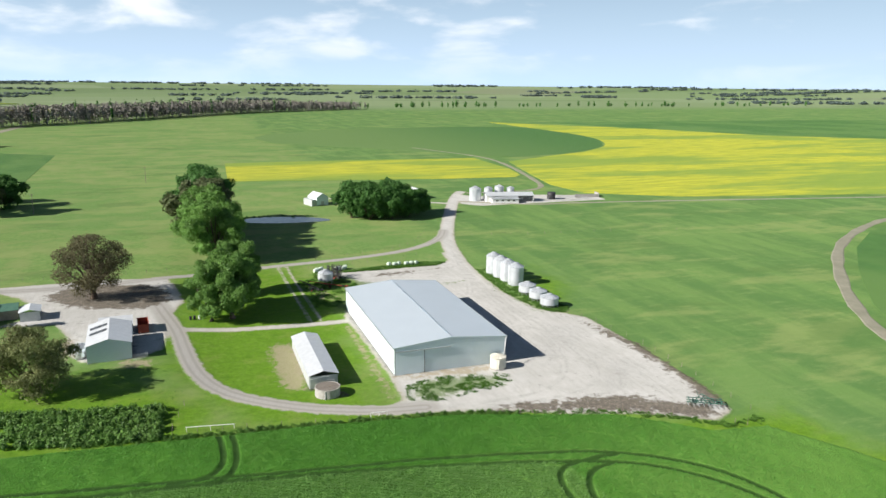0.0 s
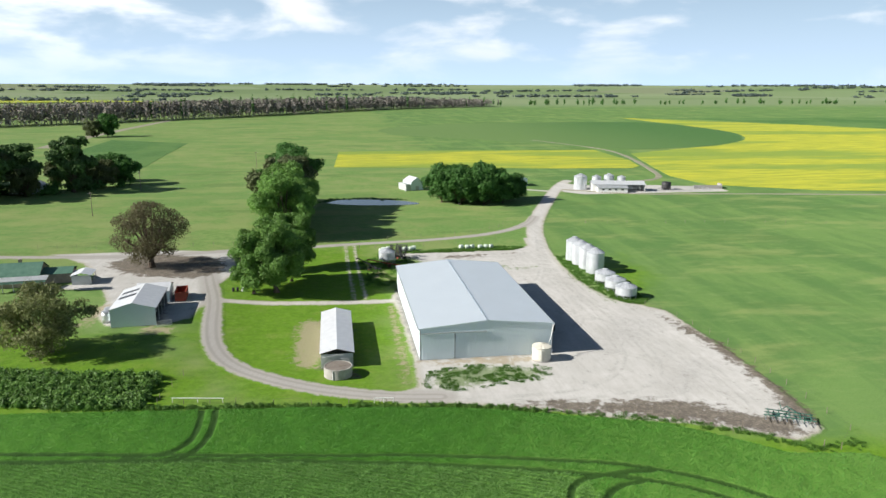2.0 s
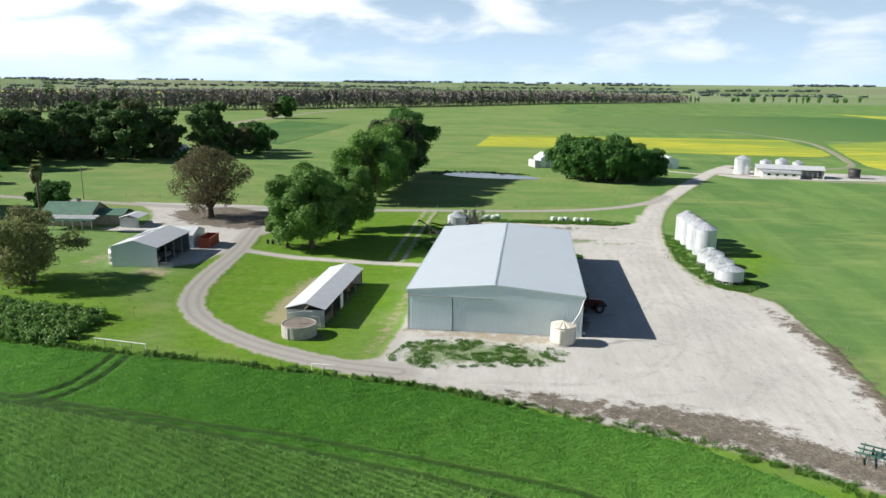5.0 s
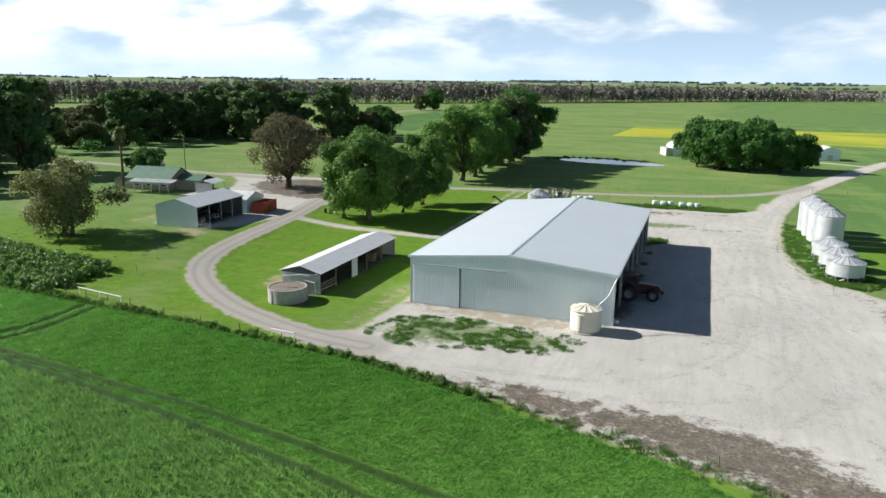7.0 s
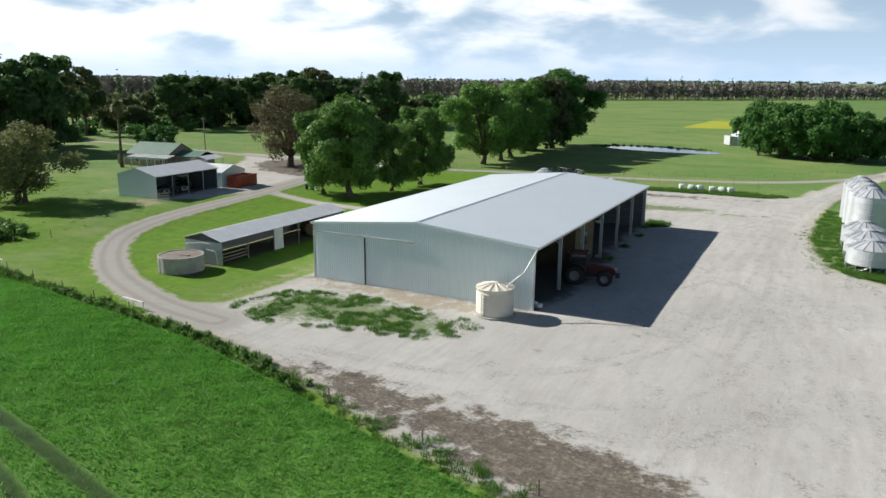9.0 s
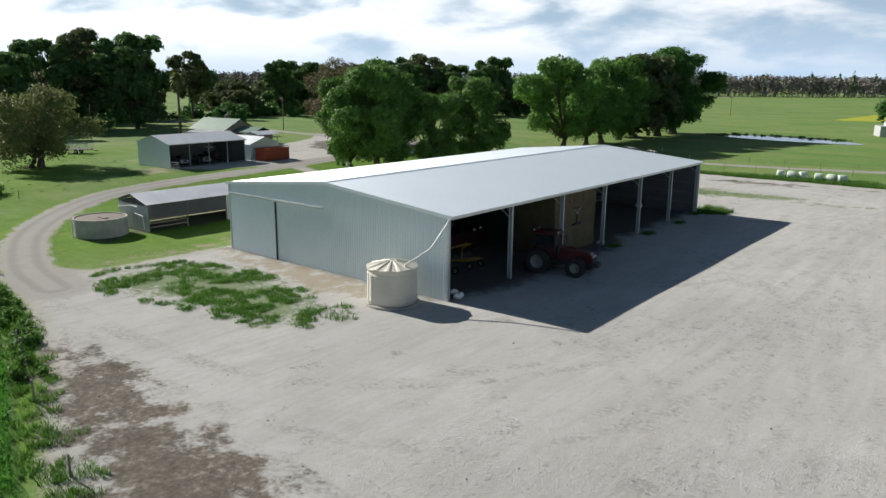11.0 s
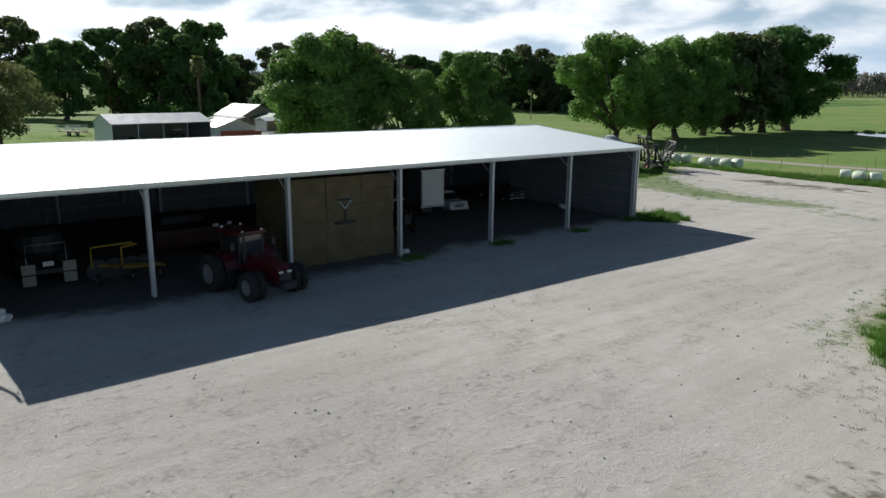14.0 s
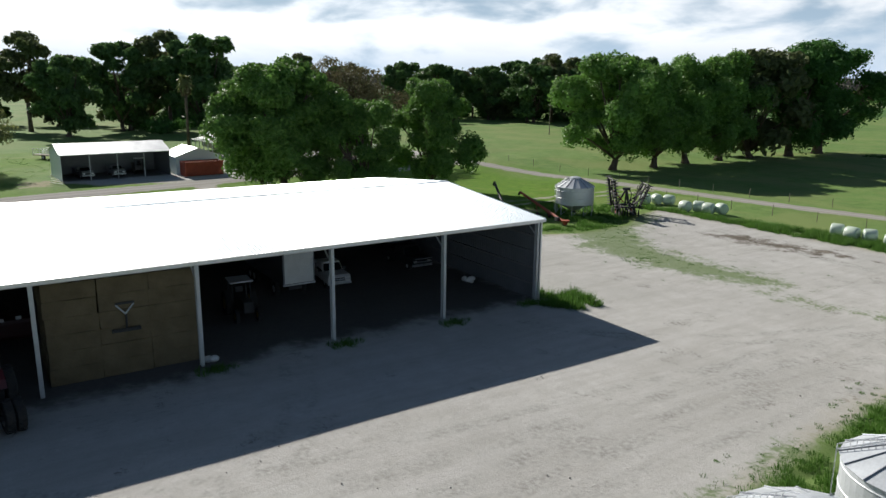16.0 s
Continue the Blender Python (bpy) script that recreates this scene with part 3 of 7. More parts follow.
def smooth_line(pts, times=2):
    for _ in range(times):
        out = [pts[0]]
        for a, b in zip(pts, pts[1:]):
            out += [(0.75 * a[0] + 0.25 * b[0], 0.75 * a[1] + 0.25 * b[1]), (0.25 * a[0] + 0.75 * b[0], 0.25 * a[1] + 0.75 * b[1])]
        pts = out + [pts[-1]]
    return pts


TYRES = [[(-30, -16.5), (-12, -18.5), (4, -17), (14, -4), (16.5, 20), (17, 50), (22, 84), (27, 104)], [(-30, -17.2), (0, -22), (17, -16), (20.5, 10), (19.5, 42), (22.5, 80), (28, 108)], [(2, 10), (9, 12), (14, 22), (15.5, 48), (20.5, 78), (26, 100)],
         [(3, 28), (12, 25), (20, 10), (24, -8), (18, -22), (4, -22)], [(4, 44), (12, 50), (17, 64), (22, 84)], [(26, -26), (27, -8), (24, 10), (18, 30), (16, 52)], [(4, 2), (12, 0), (20, -8), (26, -20)], [(-16, 84), (0, 80), (12, 78), (20, 84)]]
YARD = [(-22, 87), (14, 87), (20, 92), (22, 104), (29.5, 104), (26.5, 92), (23.6, 70), (22.5, 50), (24.2, 38), (25.4, 32), (29.8, 27.4), (34.0, 22), (34.4, 5), (34.2, -11), (33, -25), (31.5, -36), (26, -39),
        (15, -32.5), (0, -27.5), (-9, -23.5), (-22, -19.3), (-31, -18), (-31, -14.4), (-27.2, -12), (-26.6, 0), (-26.8, 30), (-27.4, 36), (-27.4, 41), (-25.4, 48.5), (-19, 50), (-18.6, 62), (-16.4, 68), (-17, 76), (-21, 82)]
LOOP = smooth_line([(-24, -16.5), (-31, -15.6), (-39, -12.8), (-47, -9), (-55.5, -2.5), (-61.3, 3.9), (-64.9, 12.7), (-67, 25.1), (-68.7, 41.7), (-71.5, 54.3), (-74.4, 68.2), (-78.4, 80.2), (-87.4, 88.2)])
LINK = smooth_line([(-68.7, 42.7), (-61.2, 41.4), (-52, 40), (-38, 38.6), (-27, 38.5)])
UPPER = smooth_line([(-300, 118), (-177.5, 100.4), (-125.4, 92.2), (-97.4, 89.2), (-69.6, 94), (-46, 101), (-12, 104.5), (8, 110), (21, 118), (31, 130), (36, 142)])
MAIN = smooth_line([(22, 84), (25.5, 100), (28.5, 114), (34, 132), (44, 158), (54, 182), (64, 206), (74, 228), (84, 246)])
BACK = [(64, 206), (40, 222), (15, 236), (-4, 244)]
EAST = smooth_line([(70, 212), (100, 192), (128, 191), (184, 182), (245, 171), (420, 140), (800, 80)])
NORTH = smooth_line([(84, 238), (122, 236), (140, 250), (150, 288), (165, 352), (173, 408), (166, 446), (140, 520)])
WEST = [(-264, 480), (-269, 579), (-265, 733), (-257, 934)]
CIRCLE = smooth_line([(420, 130), (255, 112), (212, 93), (175, 70), (144, 42), (114, 10), (95, -18), (85, -60), (90, -120)])
TRACK_A, TRACK_B = [(-37.3, 100), (-37, 68), (-36.2, 41)], [(-34.6, 100), (-34.3, 68), (-33.5, 41)]
TRAMS = [smooth_line(line) for line in (
    [(-140, -18), (-100, -25), (-79.8, -28.3), (-60, -31.3), (-47, -33.3), (-38, -34.6), (-30, -35.6), (-20, -37.8), (-12.6, -39.4), (-4, -41.6), (4, -45.2), (11, -50.6), (15.5, -57), (18, -66), (19, -80)],
    [(-140, -20.5), (-100, -27.5), (-79, -30.5), (-64, -32), (-52, -33.9), (-40.6, -35.9), (-29.8, -38), (-19, -40.6), (-11.8, -42.6), (-3, -45.4), (4, -49), (9.5, -54), (13.5, -60), (16, -68), (17, -80)],
    [(-62, -16.8), (-61.6, -20), (-61.5, -25.8), (-63, -29.6), (-66, -30.4), (-70, -30.2)], [(-59.8, -17.2), (-59.4, -21), (-59.6, -27.5), (-61.6, -32), (-64, -32.6)],
    [(0.5, -44.2), (-6, -44.2), (-10.4, -45.2), (-12.4, -48.4), (-13.1, -53.1), (-13, -66)], [(-2, -46.6), (-5.6, -47.1), (-8.2, -49.8), (-9.9, -54.2), (-10.6, -66)])]
TURNING = [(-101.4, 86.2), (-87.4, 93.2), (-68.7, 88.7), (-66.2, 73.3), (-70.5, 64.4), (-86.4, 65.2), (-99.4, 74.2)]

APRON = [(-123.4, 95.7), (-116.4, 88.8), (-110.4, 82.8), (-104.4, 72.2), (-102.4, 64.2), (-110.4, 57.2), (-101.4, 54.7), (-97.4, 55.2), (-93.4, 44.2), (-92.4, 33.2), (-88.4, 25.7), (-76.4, 24.7), (-71.9, 29.3), (-70.5, 41.4), (-70.5, 54.4), (-67, 67.1), (-71.5, 92.3), (-87.4, 96.2)]
DRILL = [(-140, -20), (-100, -27.2), (-79, -30.2), (-64, -31.8), (-52, -33.7), (-40.6, -35.7), (-29.8, -37.8), (-19, -40.4), (-11.8, -42.4), (-9, -46), (-8, -54), (-8, -90), (-140, -90)]


def land(px, py):
    """All the kept distances at places."""
    yard = sd_poly(px, py, YARD)
    roads = np.minimum.reduce([sd_line(px, py, LOOP, 2.0), sd_line(px, py, LINK, 1.5), sd_line(px, py, UPPER, 1.7), sd_line(px, py, MAIN, 3.0), sd_line(px, py, BACK, 1.8),
                               sd_line(px, py, TRACK_A, 0.35), sd_line(px, py, TRACK_B, 0.35), sd_poly(px, py, TURNING) + 1.5,
                               sd_poly(px, py, APRON), sd_poly(px, py, [(68, 204), (76, 196), (150, 196), (150, 212), (120, 222), (72, 228)])])
    mud = np.minimum.reduce([sd_line(px, py, [(-11, -21.6), (-2, -23.9), (4, -25.2), (10, -26.2), (16, -28.4), (20.5, -32), (26, -35)], [0.8, 2.2, 2.8, 3.5, 4.0, 3.6, 3.6]), sd_line(px, py, [(31, -33), (33.5, -18), (34, 0), (31, 20)], [2.5, 1.8, 1.4, 0.8]),
                             sd_poly(px, py, [(-103.4, 82.2), (-100.4, 89.2), (-91.4, 91.2), (-77.4, 88.2), (-71.5, 80.3), (-70.5, 68.4), (-77.4, 62.2), (-87.4, 64.7), (-97.4, 70.2)]) - 0.5, sd_line(px, py, [(-8, 80), (4, 82), (14, 83)], 2.6) + 1.8,
                             sd_line(px, py, [(-39.5, -4.7), (-39.3, -4.7)], 2.4) + 0.2])
    straw = np.minimum.reduce([sd_line(px, py, [(-45.8, 24), (-45.8, 12), (-46, 2)], [2.4, 2.8, 1.8]) - 0.8, sd_line(px, py, [(-28.6, -9), (-28.4, 10), (-28, 34)], [0.7, 0.9, 0.7]), sd_line(px, py, [(-25, -0.9), (-16, -1.8), (-10, -2.4), (-5, -1.8)], [0.8, 1.6, 2.2, 1.2]),
                               sd_line(px, py, [(-79.4, 22.2), (-75.4, 21.7)], 1.8) - 0.3, sd_line(px, py, [(-93.4, 26.2), (-92.4, 40.2)], 1.6), sd_line(px, py, [(-31, 72), (-27, 60)], 2.0)])
    weed = np.minimum.reduce([sd_poly(px, py, [(-26, -12.5), (-24, -5), (-17, -3), (-10, -4), (-5.5, -6.5), (-2.5, -9), (-5, -12), (-13, -12.5), (-20, -15)]) + 1.0, sd_line(px, py, [(-21, 81), (-17, 72), (-10, 66.5), (-2, 66), (6, 67)], [3.4, 4.0, 3.6, 3.0, 2.0]) + 0.1, sd_line(px, py, [(8, 64), (16, 66)], 1.2) + 0.6,
                              sd_line(px, py, [(24.6, 30), (23.4, 44)], 1.0) + 0.6])
    lush = np.minimum.reduce([sd_poly(px, py, [(-75, 34), (-70, 10), (-55, -18), (-30, -24), (-24, 38), (-30, 100), (-68, 96)]), sd_poly(px, py, [(22, 26), (22, 75), (50, 88), (64, 60), (44, 26)]) + 15,
                              sd_poly(px, py, [(-120, 40), (-60, 0), (-60, -22), (-130, -14)]), sd_poly(px, py, [(-30, -15), (40, -40), (60, -120), (-200, -120), (-200, -20)])])
    tram = np.full(px.shape, 1e9)
    for line in TRAMS:
        tram = np.minimum(tram, sd_line(px, py, line, 0.0))
    tyre = np.full(px.shape, 1e9)
    for line in TYRES:
        line = smooth_line(line, 3)
        for off in (-0.9, 0.9):
            tyre = np.minimum(tyre, sd_line(px, py, [(a + off, b + off * 0.35) for a, b in line], 0.0))
    # second band darkens the gravel in front of the shed in place of shade
    coarse_and_shade = np.minimum.reduce([sd_line(px, py, [(12, 2), (19, 9), (24, 15)], [4.0, 5.0, 4.0]), sd_line(px, py, [(3, 8), (4, 20)], 3.0) + 1.0, sd_line(px, py, [(16, -18), (24, -10)], 3.5)])
    # floor: below the roofs and just past the columns, coloured darker for shade
    return dict(coarse_and_shade=coarse_and_shade, floor=np.minimum.reduce([sd_poly(px, py, [(-25.3, 0.1), (-0.6, 0.1), (0.9, 6), (0.9, 25), (-0.8, 28), (-0.8, 47.9), (-25.3, 47.9)]), sd_poly(px, py, [(-43.4, -1.5), (-38.2, -1.5), (-38.2, 23.3), (-43.4, 23.3)]), sd_poly(px, py, [(-86.7, 25.2), (-78.2, 25.6), (-79.2, 39.8), (-87.6, 39.6)])]), tyre=tyre, wheel=np.minimum(sd_line(px, py, LOOP, 0.0), sd_line(px, py, UPPER, 0.0)), tram=tram, gravel=np.minimum(yard, roads), lane=np.minimum(sd_line(px, py, UPPER, 2.2), sd_line(px, py, LOOP, 2.4)), drill=sd_poly(px, py, DRILL), mud=mud, straw=straw, weed=weed, lush=lush), yard, roads


def lines_out(lo, hi, cell, reach, grow=1.085):
    mid = list(np.arange(lo, hi + 1e-6, cell))
    a, d = [], cell
    x = hi
    while x < reach:
        d = min(d * grow, 400)
        x += d
        a.append(x)
    b, d, x = [], cell, lo
    while x > -reach:
        d = min(d * grow, 400)
        x -= d
        b.append(x)
    return np.array(b[::-1] + mid + a)


def sheet(name, xs, ys, z, material, keep=None):
    """A grid of cells, or those of them that keep allows, with the distances kept on it."""
    gx, gy = np.meshgrid(xs, ys, indexing="ij")
    px, py = gx.ravel(), gy.ravel()
    fields, yard, roads = land(px, py)
    n0, n1 = len(xs), len(ys)
    idx = np.arange(n0 * n1).reshape(n0, n1)
    quads = np.stack([idx[:-1, :-1], idx[1:, :-1], idx[1:, 1:], idx[:-1, 1:]], -1).reshape(-1, 4)
    if keep is not None:
        quads = quads[keep(px, py, yard, roads)[quads].any(1)]
    used, inv = np.unique(quads, return_inverse=True)
    quads = inv.reshape(-1, 4)
    co = np.stack([px[used], py[used], np.broadcast_to(z(px[used], py[used]), used.shape)], 1)
    me = bpy.data.meshes.new(name)
    me.vertices.add(len(used))
    me.vertices.foreach_set("co", co.ravel().astype(np.float32))
    me.loops.add(quads.size)
    me.loops.foreach_set("vertex_index", quads.ravel().astype(np.int32))
    me.polygons.add(len(quads))
    me.polygons.foreach_set("loop_start", np.arange(0, quads.size, 4, dtype=np.int32))
    me.update(calc_edges=True)
    for key, val in fields.items():
        me.attributes.new(key, "FLOAT", "POINT").data.foreach_set("value", val[used].astype(np.float32))
    me.materials.append(MAT[material])
    return smooth(new(name, me))


def soft(v):
    v = np.clip(v, 0, 1)
    return v * v * (3 - 2 * v)


def rise(px, py):
    """The homestead stands on a rise, a metre over the yard."""
    return soft((-54 - px) / 22) * soft((py + 16) / 24) * (1 - soft((py - 110) / 60)) * (1 - soft((-px - 170) / 80))


def far_rise(px, py):
    """The plain lifts gently close to the skyline."""
    f = np.clip((np.hypot(px, py) - 3300) / 1400, 0, 1)
    return 38 * f * f * (3 - 2 * f)


def bumpy(px, py):
    return 0.04 * np.sin(px * 0.31 + 1.3 * np.sin(py * 0.17)) * np.cos(py * 0.23) - 0.05 + far_rise(px, py) + rise(px, py)


def road_top(px, py):
    _, yard, roads = land(px, py)
    return rise(px, py) + 0.035 + 0.01 * np.sin(px * 0.5) * np.cos(py * 0.4) - 0.2 * np.clip((roads - 0.3) / 1.1, 0, 1) - 0.1 * (yard < 0)


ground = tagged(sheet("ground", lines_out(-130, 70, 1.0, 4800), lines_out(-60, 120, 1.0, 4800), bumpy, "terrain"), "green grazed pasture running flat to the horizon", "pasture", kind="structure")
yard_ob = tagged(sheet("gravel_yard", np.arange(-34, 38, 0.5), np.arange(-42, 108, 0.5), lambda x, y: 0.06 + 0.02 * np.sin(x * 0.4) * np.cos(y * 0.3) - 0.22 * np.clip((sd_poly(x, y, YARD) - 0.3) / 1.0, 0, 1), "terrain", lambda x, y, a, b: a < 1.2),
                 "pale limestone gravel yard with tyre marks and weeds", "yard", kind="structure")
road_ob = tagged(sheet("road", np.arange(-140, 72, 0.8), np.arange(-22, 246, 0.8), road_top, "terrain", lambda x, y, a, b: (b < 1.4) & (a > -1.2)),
                 "winding unsealed pale gravel farm road through the grass", "road", kind="structure")


def lane(name, line, half, label):
    """A narrow earth lane laid over the pasture."""
    bm = bmesh.new()
    rows = []
    for i, (x, y) in enumerate(line):
        (ax, ay), (bx, by) = line[max(i - 1, 0)], line[min(i + 1, len(line) - 1)]
        l = math.hypot(bx - ax, by - ay)
        nx, ny = -(by - ay) / l * half, (bx - ax) / l * half
        w = 1 + 0.18 * math.sin(i * 2.1)
        rows.append([bm.verts.new((x + nx * w * f, y + ny * w * f, z)) for f, z in ((-1, -0.05), (-0.8, 0.07), (0.8, 0.07), (1, -0.05))])
    for a, b in zip(rows, rows[1:]):
        for k in range(3):
            bm.faces.new((a[k], b[k], b[k + 1], a[k + 1]))
    bmesh.ops.recalc_face_normals(bm, faces=bm.faces)
    return tagged(part(name, bm, "lane", None), label, "lane", kind="structure")


for line, half in ((EAST, 1.4), (NORTH, 1.7), (WEST, 6.0), (CIRCLE, 2.0)):
    lane("road", line, half, "narrow pale earth lane between the paddocks")


# ---- fields, water ----
CROP_EDGE = [(-420, 40), (-150, -3), (-93, -13.2), (-70, -15.4), (-45, -17.8), (-22, -21.2), (-9, -25), (0, -28.2), (9, -31), (17, -37.5), (22, -42), (33, -43.5), (40, -55), (60, -100), (90, -220), (90, -420), (-420, -420)]


def crop_top(px, py):
    d = np.full(px.shape, 1e9)
    for line in TRAMS:
        d = np.minimum(d, sd_line(px, py, line, 0.0))
    rows = np.clip((d - 0.05) / 0.4, 0, 1)
    z = 0.42 - 0.12 * (sd_poly(px, py, DRILL) < -0.4) + 0.07 * np.sin(px * 1.7 + 2 * np.sin(py * 0.9)) * np.cos(py * 2.1) + 0.05 * np.sin(px * 0.5 + py * 0.37)
    edge = np.clip(-sd_poly(px, py, CROP_EDGE) / 0.8, 0.0, 1)
    return rise(px, py) + np.where(edge > 0, 0.04 + (z * (0.2 + 0.8 * rows) - 0.04) * edge, -0.2)


tagged(sheet("crop_field", lines_out(-105, 70, 0.6, 420, 1.12), lines_out(-105, -12, 0.6, 420, 1.12), crop_top, "crop", lambda x, y, a, b: sd_poly(x, y, CROP_EDGE) < 0),
       "lush green cereal crop with wheel tracks across it", "crop field", kind="structure")


def field(name, pts, height, material, label, category):
    bm = bmesh.new()
    polygon(bm, pts, -0.1, height)
    bmesh.ops.triangulate(bm, faces=[f for f in bm.faces if len(f.verts) > 4])
    return tagged(part(name, bm, material, None), label, category, kind="structure")


def arc(cx, cy, r, a0, a1, n=24):
    return [(cx + r * math.cos(radians(a0 + (a1 - a0) * k / n)), cy + r * math.sin(radians(a0 + (a1 - a0) * k / n))) for k in range(n + 1)]


field("canola_field", [(-40, 322), (-36, 425), (60, 425), (161, 416), (158, 340), (150, 305), (142, 296), (100, 299)], 0.06, "canola", "bright yellow flowering canola strip beyond the pond", "canola field")
# dark crop with some cloud shadow put into its colour
field("dark_field", smooth_line([(20, 600), (130, 490), (182, 418), (230, 424), (277, 444), (335, 495), (374, 572), (392, 640), (398, 720), (386, 800), (300, 830), (120, 800), (0, 700), (20, 600)]), 0.05, "young_crop",
      "dark green young crop with a curved edge", "crop field")
field("canola_field", [(150, 220), (147, 256), (157, 300), (178, 385), (225, 414)] + smooth_line([(280, 444), (338, 495), (377, 572), (391, 640), (393, 760), (391, 926)]) + [(541, 743), (625, 577), (900, 380), (700, 180), (420, 152), (246, 182), (195, 194)], 0.06, "canola",
      "broad yellow flowering canola field with green patches", "canola field")
field("dark_field", [(640, 585), (545, 752), (480, 900), (1100, 900), (1700, 420), (1100, 260), (905, 385)], 0.2, "dark_crop", "deep green crop beyond the canola", "crop field")
field("canola_field", [(-2400, 2100), (-900, 2250), (-420, 1820), (-670, 1790), (-1100, 1700), (-2400, 1650)], 2.0, "canola", "distant yellow strip of canola behind the poplars", "canola field")
field("canola_field", [(-700, 1300), (-300, 1500), (-250, 1420), (-640, 1200)], 1.0, "canola", "far yellow canola strip behind bare trees", "canola field")
field("dark_field", [(-186, 334), (-153, 308), (-158, 410), (-162, 518), (-236, 564), (-228, 415)], 0.05, "dark_crop", "bluish green fodder strip beside the pasture", "crop field")
field("dark_field", [(262, 106), (212, 87), (179, 65), (148, 37), (119, 7), (100, -20), (92, -60), (300, -80), (460, 60)], 0.06, "dark_crop", "green irrigated circle inside the curved lane", "crop field")
field("pond", smooth_line([(-44, 186), (-36, 180), (-24, 177), (-7, 176.5), (-3, 180), (-10, 188), (-24, 193), (-38, 195), (-44, 186)]), 0.03, "water", "still grey farm pond in the grass", "pond")

# ---- the large machinery shed ----
SX, SY, EAVE, RIDGE, MID = -25.35, 48.0, 6.15, 7.33, -12.6


def big_shed():
    t = thing("machinery_shed", "large open-sided steel machinery shed, pale grey walls, zinc gable roof", "shed")
    slope = lambda s: EAVE + (RIDGE - EAVE) * (1 - abs(s + SX - MID) / 12.7)
    # inward wall faces take the darker grey, which holds painted shade
    for nm, y, n in (("front_wall", 0.0, (0, -1, 0)), ("back_wall", SY, (0, 1, 0))):
        bm = bmesh.new()
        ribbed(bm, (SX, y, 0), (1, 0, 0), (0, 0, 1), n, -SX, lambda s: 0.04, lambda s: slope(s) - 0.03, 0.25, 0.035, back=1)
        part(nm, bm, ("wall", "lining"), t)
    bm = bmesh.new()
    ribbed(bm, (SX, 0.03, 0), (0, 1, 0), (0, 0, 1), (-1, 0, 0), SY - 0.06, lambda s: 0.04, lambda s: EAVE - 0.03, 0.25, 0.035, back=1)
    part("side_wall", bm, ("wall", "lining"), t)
    # roof undersides too have shade put into their grey
    for nm, x0, x1 in (("roof_sheet", SX - 0.3, MID), ("roof_sheet", 0.33, MID)):
        z0 = EAVE + 0.02
        d = Vector((x1 - x0, 0, RIDGE - z0 + 0.02))
        run = d.length
        d.normalize()
        n = Vector((0, -1, 0)).cross(d) if x1 > x0 else Vector((0, 1, 0)).cross(d)
        n = n if n.z > 0 else -n
        bm = bmesh.new()
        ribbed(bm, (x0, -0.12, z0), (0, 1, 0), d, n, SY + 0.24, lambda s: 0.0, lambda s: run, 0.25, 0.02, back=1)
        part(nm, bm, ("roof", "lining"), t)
    bm = bmesh.new()
    for x in (MID - 0.22, MID + 0.22):
        a, b = sorted((x, MID))
        vs = [bm.verts.new(p) for p in ((x, -0.15, RIDGE + 0.045), (MID, -0.15, RIDGE + 0.085), (MID, SY + 0.15, RIDGE + 0.085), (x, SY + 0.15, RIDGE + 0.045))]
        bm.faces.new(vs)
    bmesh.ops.solidify(bm, geom=list(bm.faces), thickness=0.012)
    part("ridge_cap", bm, "roof", t)
    # barge flashings and gutters
    for y in (-0.16, SY + 0.14):
        for x0, x1, za, zb in ((SX - 0.32, MID, EAVE, RIDGE), (MID, 0.36, RIDGE, EAVE)):
            bm = bmesh.new()
            q = [[bm.verts.new((x, y + d, z + h)) for h in (-0.17, 0.085)] for x, z in ((x0, za), (x1, zb)) for d in (0.0, 0.025)]
            (a0, a1), (b0, b1), (c0, c1), (d0, d1) = q
            for f in ((a0, c0, c1, a1), (b0, d0, d1, b1), (a1, c1, d1, b1), (a0, c0, d0, b0), (a0, a1, b1, b0), (c0, c1, d1, d0)):
                bm.faces.new(f)
            bmesh.ops.recalc_face_normals(bm, faces=bm.faces)
            part("barge_flashing", bm, "wall", t)
    for x in (SX - 0.36, 0.38):
        bm = box(bmesh.new(), x - 0.07, x + 0.07, -0.12, SY + 0.12, EAVE - 0.15, EAVE + 0.03)
        part("gutter", bm, "galv", t)
    # frames
    for k in range(7):
        y = (0.16, 8.0, 15.92, 23.78, 31.74, 39.8, SY - 0.16)[k]
        bm = bmesh.new()
        for z in (-0.16, 0.14):
            box(bm, -0.17 + z, -0.15 + z + 0.02, y - 0.1, y + 0.1, 0.0, EAVE - 0.12)
        box(bm, -0.31, -0.02, y - 0.012, y + 0.012, 0.0, EAVE - 0.12)
        part("column", bm, "steel", t)
        bm = bmesh.new()
        box(bm, SX + 0.06, SX + 0.34, y - 0.1, y + 0.1, 0.0, EAVE - 0.3)
        part("column", bm, "steel", t)
        bm = bmesh.new()
        for x0, x1 in ((SX + 0.1, MID), (-0.05, MID)):
            ring_tube(bm, [(x0, y, EAVE - 0.3), (x1, y, RIDGE - 0.28)], [0.17, 0.15], 4)
            ring_tube(bm, [(x0 + (0.1 if x0 < MID else -0.1), y, EAVE - 1.3), (x0 + (1.6 if x0 < MID else -1.6), y, EAVE - 0.22)], [0.06, 0.06], 4)
        part("rafter", bm, "steel", t)
    # purlins and girts use the steel with shade in its colour
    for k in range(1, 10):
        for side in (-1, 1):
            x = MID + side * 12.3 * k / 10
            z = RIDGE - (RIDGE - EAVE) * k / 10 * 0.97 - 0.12
